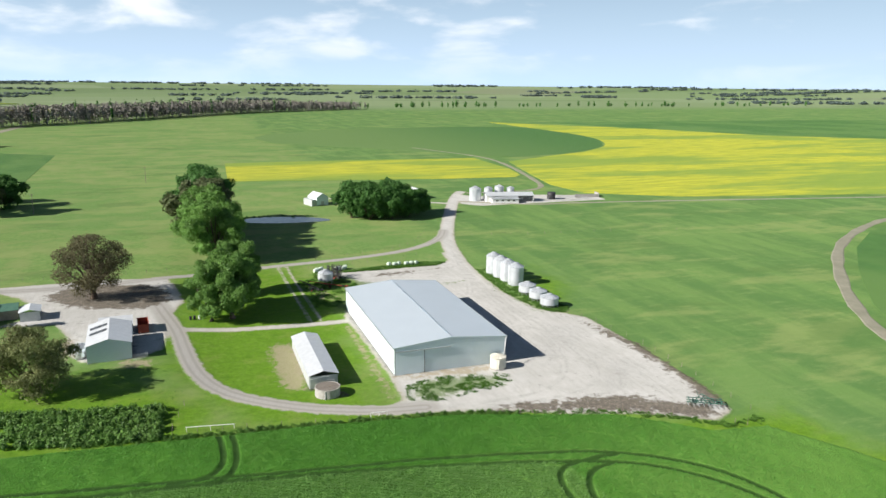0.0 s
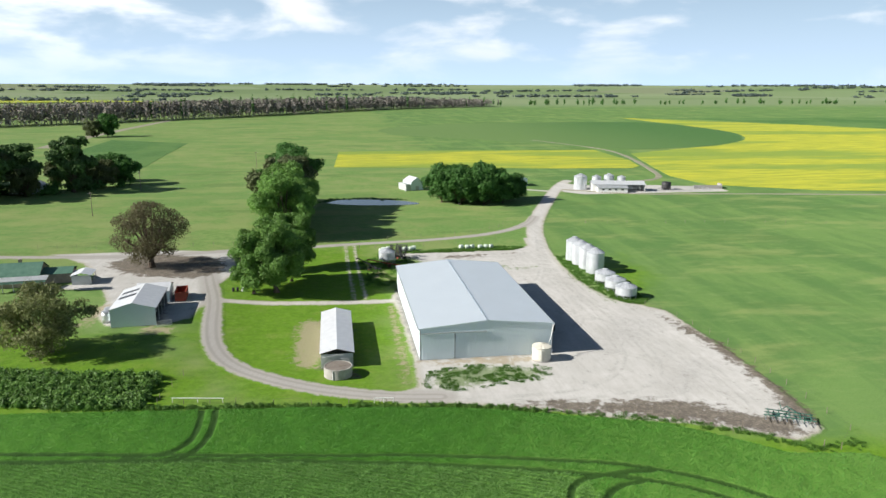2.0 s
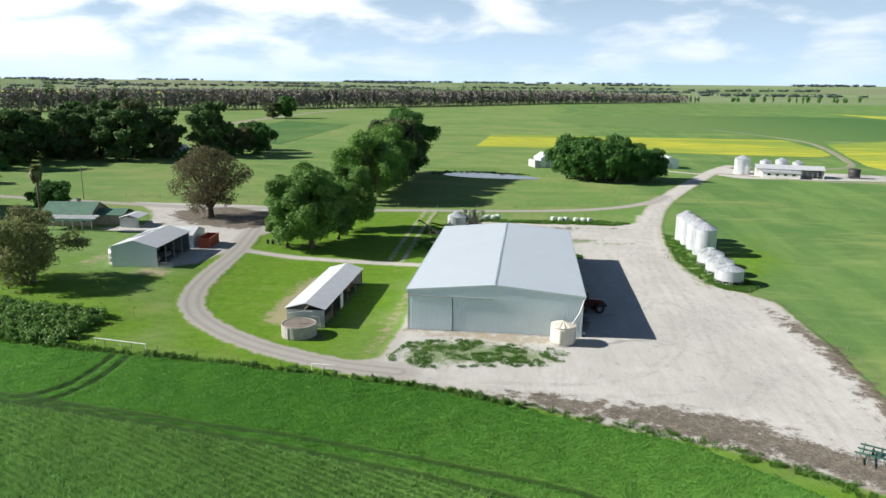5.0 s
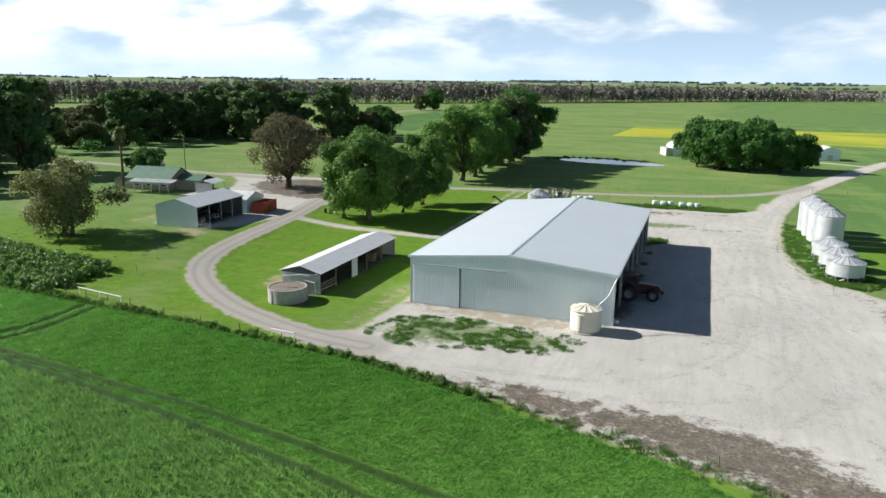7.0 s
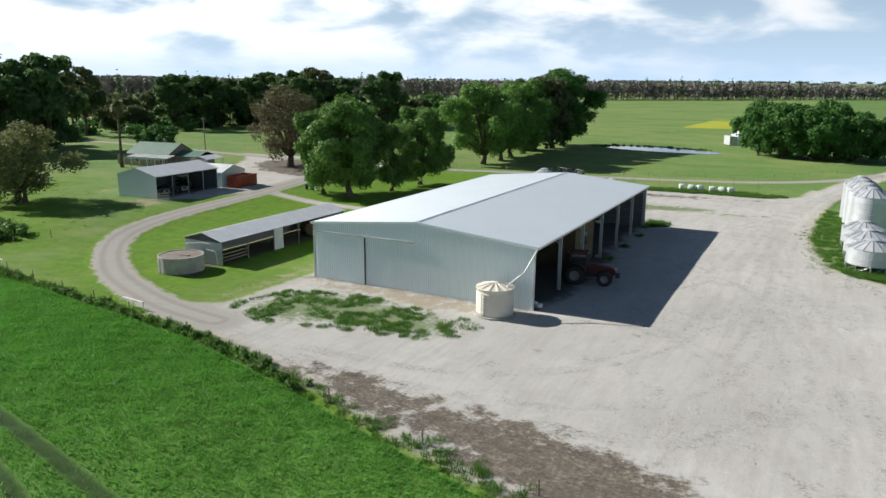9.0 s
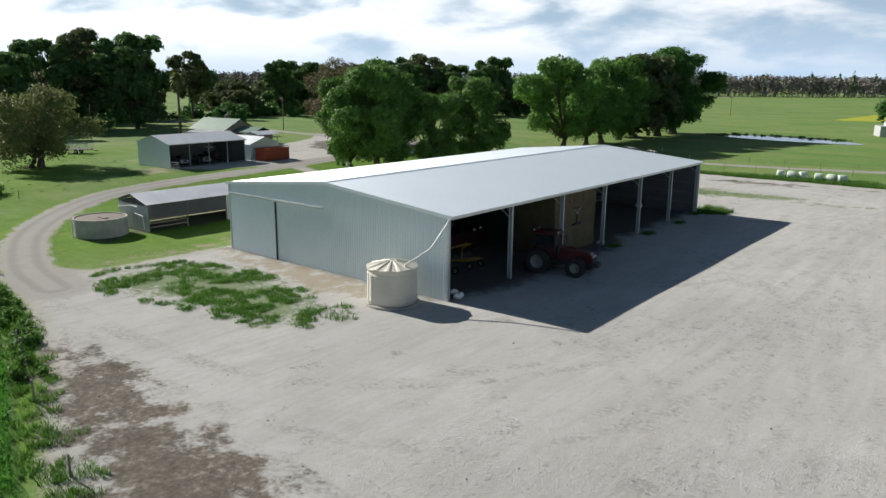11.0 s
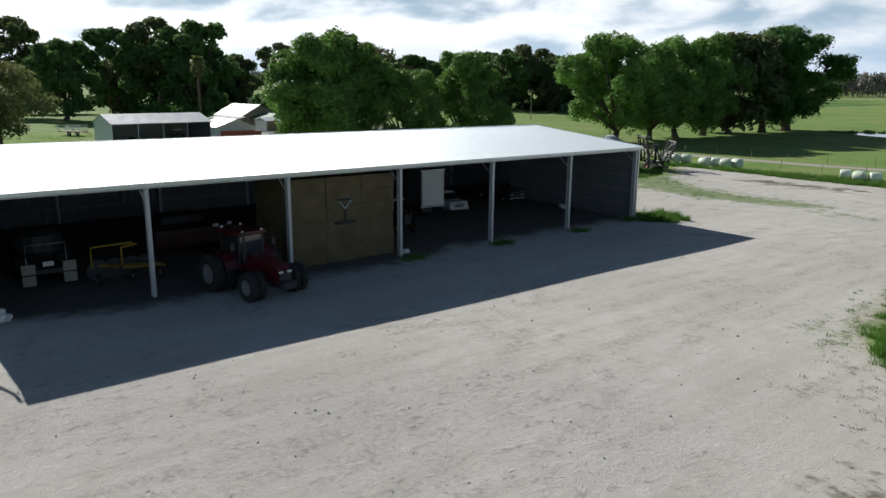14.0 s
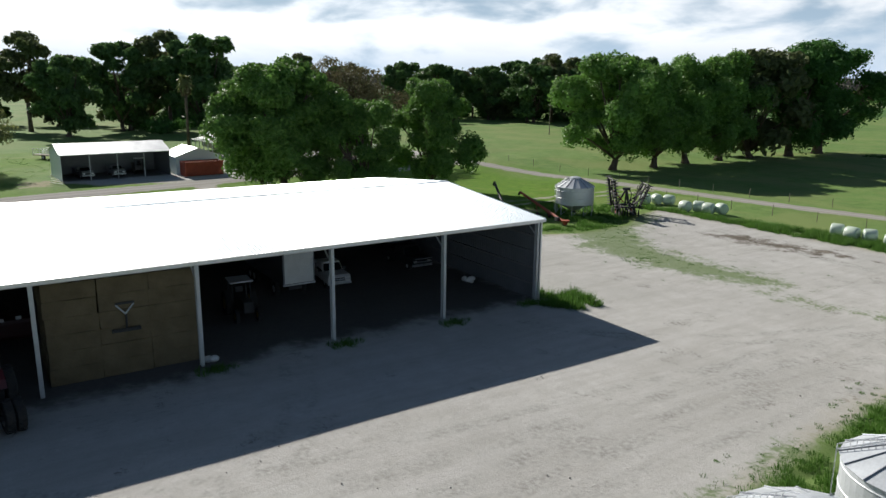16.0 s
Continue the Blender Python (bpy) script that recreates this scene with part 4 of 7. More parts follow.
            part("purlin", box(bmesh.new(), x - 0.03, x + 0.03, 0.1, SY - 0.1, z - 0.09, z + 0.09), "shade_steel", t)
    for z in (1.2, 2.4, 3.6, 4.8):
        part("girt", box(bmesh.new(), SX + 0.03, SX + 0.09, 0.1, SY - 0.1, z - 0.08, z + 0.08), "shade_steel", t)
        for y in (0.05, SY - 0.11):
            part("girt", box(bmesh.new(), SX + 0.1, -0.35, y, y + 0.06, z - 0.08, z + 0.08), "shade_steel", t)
    part("eave_beam", box(bmesh.new(), -0.12, 0.04, 0.05, SY - 0.05, EAVE - 0.3, EAVE - 0.1), "steel", t)
    # sliding door with its rail, corner trims
    bm = bmesh.new()
    ribbed(bm, (SX + 0.25, -0.1, 0), (1, 0, 0), (0, 0, 1), (0, -1, 0), 6.3, lambda s: 0.08, lambda s: 5.12, 0.25, 0.03)
    door = part("sliding_door", bm, "wall", t)
    part("door_edge", box(bmesh.new(), SX + 6.5, SX + 6.6, -0.15, -0.04, 0.05, 5.15), "dark", door, "dark gap along the door's edge")
    bm = box(bmesh.new(), SX + 0.1, SX + 12.6, -0.24, -0.04, 5.16, 5.34, 0.02)
    part("door_rail", bm, "galv", t, "pale steel sliding-door rail cover")
    for x, y in ((SX - 0.02, -0.04), (0.0, -0.04), (SX - 0.02, SY + 0.04), (0.0, SY + 0.04)):
        part("corner_trim", box(bmesh.new(), x - 0.09, x + 0.09, y - 0.06, y + 0.06, 0.03, EAVE - 0.1), "galv", t)
    bm = ring_tube(bmesh.new(), [(0.3, -0.28, EAVE - 0.15), (0.12, -0.3, EAVE - 0.5), (-0.5, -1.3, 4.0), (-1.55, -2.8, 2.95)], [0.075] * 4, 8)
    smooth(part("downpipe", bm, "white", t, "white downpipe running to the tank"))


big_shed()


# ---- tanks and silos ----
def rain_tank():
    t = thing("water_tank", "cream corrugated plastic rainwater tank with a ribbed lid", "water tank", (-2.75, -2.75, 0.06))
    r, h = 1.72, 2.68
    prof = [(r, 0.0)]
    for k in range(14):
        z = 0.35 + k * 0.14
        prof += [(r, z), (r + 0.03, z + 0.035), (r + 0.03, z + 0.085), (r, z + 0.12)]
    prof += [(r, h - 0.12), (r + 0.06, h - 0.1), (r + 0.06, h)]
    smooth(part("shell", lathe(bmesh.new(), prof, 48), "tank", t))
    bm = bmesh.new()
    n = 60
    rim, mid, top = [], [], []
    for k in range(n):
        a = 2 * math.pi * k / n
        up = 0.07 if (k % 5) in (0, 1) else 0.0
        for lst, rr, z in ((rim, r + 0.08, h - 0.02), (mid, r * 0.55, h + 0.2), (top, 0.28, h + 0.36)):
            lst.append(bm.verts.new((rr * math.cos(a), rr * math.sin(a), z + up * (0.5 if lst is top else 1))))
    for a, b in ((rim, mid), (mid, top)):
        for k in range(n):
            bm.faces.new((a[k], a[(k + 1) % n], b[(k + 1) % n], b[k]))
    bm.faces.new(top)
    bm.faces.new(rim[::-1])
    part("lid", bm, "tank", t, "ribbed cream lid with a flat hatch")
    part("base", lathe(bmesh.new(), [(1.95, -0.05), (1.92, 0.16), (1.7, 0.2)], 40), "concrete", t, "low grey concrete base")
    part("overflow_pipe", ring_tube(bmesh.new(), [(-0.6, -1.74, 0.0), (-0.6, -1.74, 2.4)], [0.045, 0.045], 8), "white", t)
    return t


rain_tank()


def stock_tank():
    t = thing("concrete_tank", "weathered round concrete water tank with a flat stained lid", "water tank", (-40.6, -4.75, 0))
    part("wall", lathe(bmesh.new(), [(2.5, 0), (2.5, 1.8), (2.34, 1.8), (2.34, 0.1)], 44), "concrete", t)
    part("lid", lathe(bmesh.new(), [(2.3, 1.66), (2.3, 1.72), (1.0, 1.76), (0.2, 1.77)], 40), "lid", t, "flat lid dark with earth and stains")
    part("pipe", ring_tube(bmesh.new(), [(-0.95, -2.4, 0.0), (-0.95, -2.4, 1.7)], [0.06, 0.06], 8), "white", t)
    part("lid_board", box(bmesh.new(), 0.2, 1.3, -0.3, 0.2, 1.76, 1.84), "timber", t)
    return t


stock_tank()


def silo(radius, low, high, peak, legs, name="grain_silo", label=""):
    """A round steel silo; with legs and a hopper where low is above the ground."""
    t = thing(name, label, "grain silo")
    prof = [(radius, low)]
    z = low
    while z + 0.82 < high + 0.01:
        prof += [(radius, z + 0.74), (radius + 0.025, z + 0.77), (radius + 0.025, z + 0.8), (radius, z + 0.82)]
        z += 0.82
    prof.append((radius, high))
    part("wall", lathe(bmesh.new(), prof, 48), "silo", t)
    n = 16
    bm = bmesh.new()
    top_r = radius * 0.28
    outer = [bm.verts.new(((radius + 0.1) * math.cos(2 * math.pi * k / n), (radius + 0.1) * math.sin(2 * math.pi * k / n), high - 0.02)) for k in range(n)]
    inner = [bm.verts.new((top_r * math.cos(2 * math.pi * k / n), top_r * math.sin(2 * math.pi * k / n), peak - 0.12)) for k in range(n)]
    for k in range(n):
        bm.faces.new((outer[k], outer[(k + 1) % n], inner[(k + 1) % n], inner[k]))
    bm.faces.new(outer[::-1])
    bm.faces.new(inner)
    roof = part("roof", bm, "silo", t)
    for k in range(n):
        a = 2 * math.pi * k / n
        bm = ring_tube(bmesh.new(), [((radius + 0.1) * math.cos(a), (radius + 0.1) * math.sin(a), high), (top_r * math.cos(a), top_r * math.sin(a), peak - 0.1)], [0.035, 0.025], 5)
        part("roof_rib", bm, "seam", roof)
    part("cap", lathe(bmesh.new(), [(top_r + 0.05, peak - 0.14), (top_r + 0.05, peak - 0.04), (top_r * 0.6, peak + 0.06), (0.05, peak + 0.1)], 24), "silo", t)
    if legs:
        part("hopper", lathe(bmesh.new(), [(0.2, 0.35), (radius - 0.05, low + 0.05)], 32), "silo", t)
        part("chute", lathe(bmesh.new(), [(0.22, 0.15), (0.22, 0.4)], 12), "dark", t)
        for k in range(10):
            a = 2 * math.pi * (k + 0.5) / 10
            c, s = radius * math.cos(a), radius * math.sin(a)
            part("leg", ring_tube(bmesh.new(), [(c, s, 0.0), (c, s, low + 0.1)], [0.05, 0.05], 6), "galv", t)
            a2 = 2 * math.pi * (k + 1.5) / 10
            part("brace", ring_tube(bmesh.new(), [(c, s, 0.05), (radius * math.cos(a2), radius * math.sin(a2), low)], [0.025, 0.025], 5), "galv", t)
    # ladder up the side and over the roof
    lad = bmesh.new()
    a = radians(200)
    for off in (-0.22, 0.22):
        dx, dy = -math.sin(a) * off, math.cos(a) * off
        c, s = math.cos(a), math.sin(a)
        ring_tube(lad, [((radius + 0.16) * c + dx, (radius + 0.16) * s + dy, 0.5), ((radius + 0.16) * c + dx, (radius + 0.16) * s + dy, high + 0.1), (top_r * 1.3 * c + dx, top_r * 1.3 * s + dy, peak + 0.02)], [0.025] * 3, 5)
    z = 0.7
    while z < high:
        ring_tube(lad, [((radius + 0.16) * c - math.sin(a) * -0.22, (radius + 0.16) * s + math.cos(a) * -0.22, z), ((radius + 0.16) * c - math.sin(a) * 0.22, (radius + 0.16) * s + math.cos(a) * 0.22, z)], [0.018, 0.018], 4)
        z += 0.32
    for k in range(9):
        f = k / 9
        rr, zz = (radius + 0.16) * (1 - f) + top_r * 1.3 * f, (high + 0.1) * (1 - f) + (peak + 0.02) * f
        ring_tube(lad, [(rr * c + math.sin(a) * 0.22, rr * s - math.cos(a) * 0.22, zz), (rr * c - math.sin(a) * 0.22, rr * s + math.cos(a) * 0.22, zz)], [0.018, 0.018], 4)
    part("ladder", lad, "galv", t)
    return t


TALL = [(29.9, 57.6), (29.6, 62.6), (29.3, 67.6), (29.0, 72.6)]
tall = silo(2.4, 0.0, 5.7, 6.9, False, label="tall round galvanised grain silo with a conical roof")
tall.matrix_basis = pose(*TALL[0], 0)
tagged(tall, group="row of tall silos")
for x, y in TALL[1:]:
    copy_thing(tall, pose(x, y, 0, 0, 0, 11 * (y % 3)))
LOW = [(29.1, 33.9), (29.0, 40.6), (28.8, 47.2)]
low = silo(2.55, 0.85, 2.75, 3.7, True, label="squat galvanised hopper silo on steel legs in long grass")
low.matrix_basis = pose(*LOW[0], 0)
tagged(low, group="row of hopper silos")
for x, y in LOW[1:]:
    copy_thing(low, pose(x, y, 0, 0, 0, 5))
field_bin = silo(2.3, 1.3, 3.4, 4.5, True, label="galvanised field bin on legs beside old machinery")
field_bin.matrix_basis = pose(-25.9, 75.9, 0, 0, 0, 40)


# ---- trees ----
def leaf_cloud(lobes, count, size, rng, droop=0.0, core=0.8, bodies=None):
    """Many small leaf sprays over the lobes of a crown, and rough dark bodies inside; one mesh."""
    area = np.array([(rx * ry + rx * rz + ry * rz) for _, _, _, rx, ry, rz in lobes])
    pick = rng.choice(len(lobes), count, p=area / area.sum())
    L = np.array(lobes)[pick]
    d = rng.normal(size=(count, 3))
    d /= np.linalg.norm(d, axis=1)[:, None]
    low = d[:, 2] < -0.35
    d[low, 2] *= rng.choice([1, -1], low.sum(), p=[0.45, 0.55])
    shell = (0.72 + 0.42 * rng.uniform(0, 1, count) ** 0.8 + 0.12 * (rng.uniform(0, 1, count) > 0.93))[:, None]
    wob = 1 + 0.16 * np.sin(d[:, :1] * 7 + L[:, :1]) * np.cos(d[:, 1:2] * 6 + L[:, 1:2]) + 0.1 * np.sin(d[:, 2:] * 9 + L[:, 2:3])
    p = L[:, :3] + d * L[:, 3:] * shell * wob
    p[:, 2] -= droop * rng.uniform(0, 1, count) ** 2
    n = d + rng.normal(scale=0.45, size=(count, 3)) + np.array([0, 0, 0.15])
    n /= np.linalg.norm(n, axis=1)[:, None]
    u = np.cross(n, rng.normal(size=(count, 3)))
    u /= np.linalg.norm(u, axis=1)[:, None] + 1e-9
    v = np.cross(n, u)
    s = (size * rng.uniform(0.55, 1.35, count))[:, None]
    bend = n * s * 0.25
    quad = np.stack([p - u * s, p - v * s * 0.6 + bend, p + u * s, p + v * s * 0.6 + bend], 1).reshape(-1, 3)
    faces = np.arange(4 * count).reshape(-1, 4).tolist()
    verts = quad.tolist()
    tri = []
    if core:
        for x, y, z, rx, ry, rz in bodies or lobes:
            bm = bmesh.new()
            bmesh.ops.create_icosphere(bm, subdivisions=1 if size > 0.45 else 2, radius=1.0)
            base = len(verts)
            for q in bm.verts:
                k = core * (1 + 0.22 * noise.noise(q.co * 2.1 + Vector((x, y, z))))
                verts.append((x + q.co.x * rx * k, y + q.co.y * ry * k, z + q.co.z * rz * k))
            tri += [[base + q.index for q in f.verts] for f in bm.faces]
            bm.free()
    me = bpy.data.meshes.new("crown")
    me.from_pydata(verts, [], faces + tri)
    return me


def tree(name, label, seed, height, radius, trunk, leaf, count, size, lobes=14, flat=0.75, clear=0.22, droop=0.0, stems=1, core=0.7, bare=0.0):
    """Trunk with forking limbs, crown of leaf sprays over many lobes."""
    rng = np.random.default_rng(seed)
    t = thing(name, label, "tree")
    crown, ends = [], []
    mid_z, semi = height * (1 + clear) / 2, height * (1 - clear) / 2
    for k in range(lobes):
        cz = 1 - 2 * (k + 0.5) / lobes
        a = 2.4 * k + rng.uniform(-0.5, 0.5)
        out = rng.uniform(0.55, 0.86) if k % 4 else rng.uniform(0.2, 0.45)
        ring = math.sqrt(1 - cz * cz)
        belly = 1.0 if cz < 0.2 else 0.92
        s = radius * rng.uniform(0.2, 0.36)
        x, y = radius * out * ring * belly * math.cos(a), radius * out * ring * belly * math.sin(a)
        z = mid_z + semi * 0.82 * cz * (0.75 + 0.35 * out) + rng.normal(0, 0.03 * height)
        crown.append((x, y, min(max(z, height * clear + s * 0.5), height - s * flat * 0.9), s, s * rng.uniform(0.85, 1.15), s * flat * rng.uniform(0.85, 1.15)))
        ends.append(crown[-1][:3])
    bm = bmesh.new()
    r0 = trunk
    for st in range(stems):
        ox, oy = (0, 0) if stems == 1 else (1.4 * math.cos(st * 2.6), 1.4 * math.sin(st * 2.6))
        fork = Vector((ox * 1.2 + rng.normal(0, 0.3), oy * 1.2 + rng.normal(0, 0.3), height * clear))
        ring_tube(bm, [(ox, oy, -0.2), (ox, oy, 0.4), tuple((Vector((ox, oy, 0)) + fork) / 2), tuple(fork)], [r0 * 1.5, r0 * 1.1, r0 * 0.9, r0 * 0.8], 10)
        for k, e in enumerate(ends):
            if stems > 1 and k % stems != st:
                continue
            e = Vector(e)
            mid = fork.lerp(e, 0.5) + Vector((rng.normal(0, 0.4), rng.normal(0, 0.4), height * 0.04))
            ring_tube(bm, [tuple(fork), tuple(mid), tuple(e)], [r0 * 0.5, r0 * 0.3, r0 * 0.1], 6)
            for _ in range(2 + int(4 * bare)):
                q = e + Vector(rng.normal(size=3) * radius * 0.13)
                ring_tube(bm, [tuple(mid.lerp(e, 0.6)), tuple(q)], [r0 * 0.13, r0 * 0.03], 4)
    smooth(part("trunk", bm, "bark", t))
    # each lobe carries smaller heads on its outer side
    heads = []
    for x, y, z, rx, ry, rz in crown:
        heads.append((x, y, z, rx * 0.9, ry * 0.9, rz * 0.9))
        away = Vector((x, y, (z - mid_z) * 0.7)).normalized()
        for _ in range(6):
            d = (Vector(rng.normal(size=3)).normalized() + away * 0.8 + Vector((0, 0, 0.25))).normalized()
            q = rng.uniform(0.36, 0.6)
            heads.append((x + d.x * rx * 0.85, y + d.y * ry * 0.85, z + d.z * rz * 0.85, rx * q, ry * q, rz * q))
    me = leaf_cloud(heads, count, size, rng, droop, core, crown)
    me.materials.append(MAT[leaf])
    ob = new("crown", me)
    ob.parent = t
    return t


def put_tree(proto, x, y, scale=1.0, turn=0.0, wide=1.0):
    return copy_thing(proto, pose(x, y, float(rise(x, y)), 0, 0, turn) @ Matrix.Diagonal((scale * wide, scale * wide, scale, 1)))


GREEN = "broad dense green shade tree on the lawn"
t_a = tree("shade_tree", GREEN, 3, 18, 7.8, 0.55, "leaf_green", 38000, 0.24, 22, 0.95, 0.13, 0.6)
t_b = tree("shade_tree", GREEN, 8, 16, 7.2, 0.45, "leaf_green", 30000, 0.24, 18, 0.95, 0.1, 0.6)
t_c = tree("light_green_tree", "light green spreading tree beside the farm road", 12, 19.5, 8.8, 0.55, "leaf_light", 32000, 0.27, 20, 0.9, 0.1, 0.9)
t_d = tree("pine_tree", "dark spreading cypress with drooping outer twigs", 21, 23, 10.5, 0.8, "leaf_dark", 24000, 0.34, 22, 0.6, 0.14, 1.8, bare=0.5)
t_e = tree("clump_tree", "dense dark green round tree in a clump", 31, 16.0, 8.6, 0.4, "leaf_dark", 9000, 0.5, 22, 0.95, 0.04, 0.6)
t_f = tree("gum_tree", "dull olive-brown spreading gum with bare limbs", 41, 18.5, 10.0, 0.85, "leaf_brown", 15000, 0.24, 26, 0.7, 0.12, 0.3, 1, 0.0, 1.0)
t_g = tree("gum_tree", "olive gum with two leaning stems in the paddock", 47, 12.5, 8.8, 0.4, "leaf_gum", 15000, 0.24, 20, 0.7, 0.12, 0.4, 3, 0.3, 0.8)
t_h = tree("belt_tree", "tall dark cypress in the shelter belt", 51, 29, 11.5, 0.7, "leaf_belt", 7000, 0.85, 22, 0.8, 0.08, 1.0, 2)
t_i = tree("belt_gum", "tall brown-green gum in the shelter belt", 57, 29, 9.5, 0.6, "leaf_dull", 6000, 0.7, 18, 0.7, 0.3, 0.6, 1, 0.5, 0.6)
t_j = tree("belt_tree", "dull green rounded tree in the shelter belt", 61, 17, 9, 0.5, "leaf_dull", 6500, 0.6, 20, 0.85, 0.06, 0.5)

t_a.matrix_basis = pose(-55.2, 50, 0) @ Matrix.Diagonal((1.15, 1.15, 1.0, 1))
t_b.matrix_basis = pose(-60.5, 49, 0.1)
put_tree(t_b, -52, 60, 0.84, 140)
put_tree(t_b, -52, 71.5, 1.02, 70)
t_c.matrix_basis = pose(-56.6, 114.5, 0) @ Matrix.Diagonal((1.22, 1.22, 1.04, 1))
put_tree(t_c, -56, 125, 0.92, 80)
put_tree(t_c, -57.8, 136.5, 1.0, 140)
put_tree(t_a, -58.4, 148, 1.2, 200)
put_tree(t_j, -58.6, 159, 1.36, 20)
t_d.matrix_basis = pose(-57, 171.5, 0) @ Matrix.Diagonal((1.1, 1.1, 1.06, 1))
put_tree(t_d, -57.5, 184, 1.04, 130, 1.2)
t_e.matrix_basis = pose(6, 182, 0)
for x, y, s, a in ((13, 175, 0.95, 40), (23, 174, 0.9, 90), (32, 177, 0.8, 160), (38, 183, 0.74, 210), (22, 184, 1.02, 300), (13, 188, 0.95, 250), (30, 187, 0.85, 10)):
    put_tree(t_e, x, y, s, a)
t_f.matrix_basis = pose(-90.6, 76.5, 1.0)
t_g.matrix_basis = pose(-95.4, 11.9, 1.0)
BELT = [(-176, 72), (-190, 66), (-206, 58), (-218, 78), (-232, 100), (-225, 122), (-236, 146), (-228, 168), (-242, 190), (-236, 210), (-246, 232), (-224, 226), (-208, 224), (-192, 219), (-178, 222), (-162, 234), (-152, 250),
        (-262, 120), (-268, 160), (-270, 205), (-262, 250), (-240, 262), (-212, 258), (-190, 54), (-170, 36), (-200, 30), (-232, 40), (-250, 74), (-225, 12), (-260, 20), (-178, 262), (-300, 90), (-310, 180), (-300, 260), (-248, 92), (-250, 210), (-215, 205), (-198, 236)]
rb = random.Random(5)
first = {}
for k, (x, y) in enumerate(BELT):
    proto = (t_h, t_i, t_j, t_h)[k % 4] if y < 240 else (t_j, t_h)[k % 2]
    s = rb.uniform(0.72, 0.94)
    if proto not in first:
        proto.matrix_basis = pose(x, y, 0)
        first[proto] = True
    else:
        put_tree(proto, x, y, s, rb.uniform(0, 360), rb.uniform(0.95, 1.15))
for k in range(34):
    x, y = rb.uniform(-290, -165), rb.uniform(10, 265)
    if sd_poly(np.array([x]), np.array([y]), [(-168, 30), (-172, 78), (-205, 84), (-214, 120), (-218, 200), (-160, 215), (-148, 255), (-190, 290), (-310, 280), (-310, 10), (-200, 0)])[0] < 0:
        put_tree((t_h, t_j, t_h, t_i)[k % 4], x, y, rb.uniform(0.6, 0.92), rb.uniform(0, 360), rb.uniform(1.0, 1.25))
put_tree(t_e, -135.4, 76.2, 0.5, 30, 1.3)
put_tree(t_e, -252, 608, 1.3, 30)
put_tree(t_j, -262, 600, 0.9, 10)
put_tree(t_e, -146, 256, 0.95, 70)
put_tree(t_e, -155, 272, 0.9, 200)
put_tree(t_j, -160, 246, 0.7, 100)


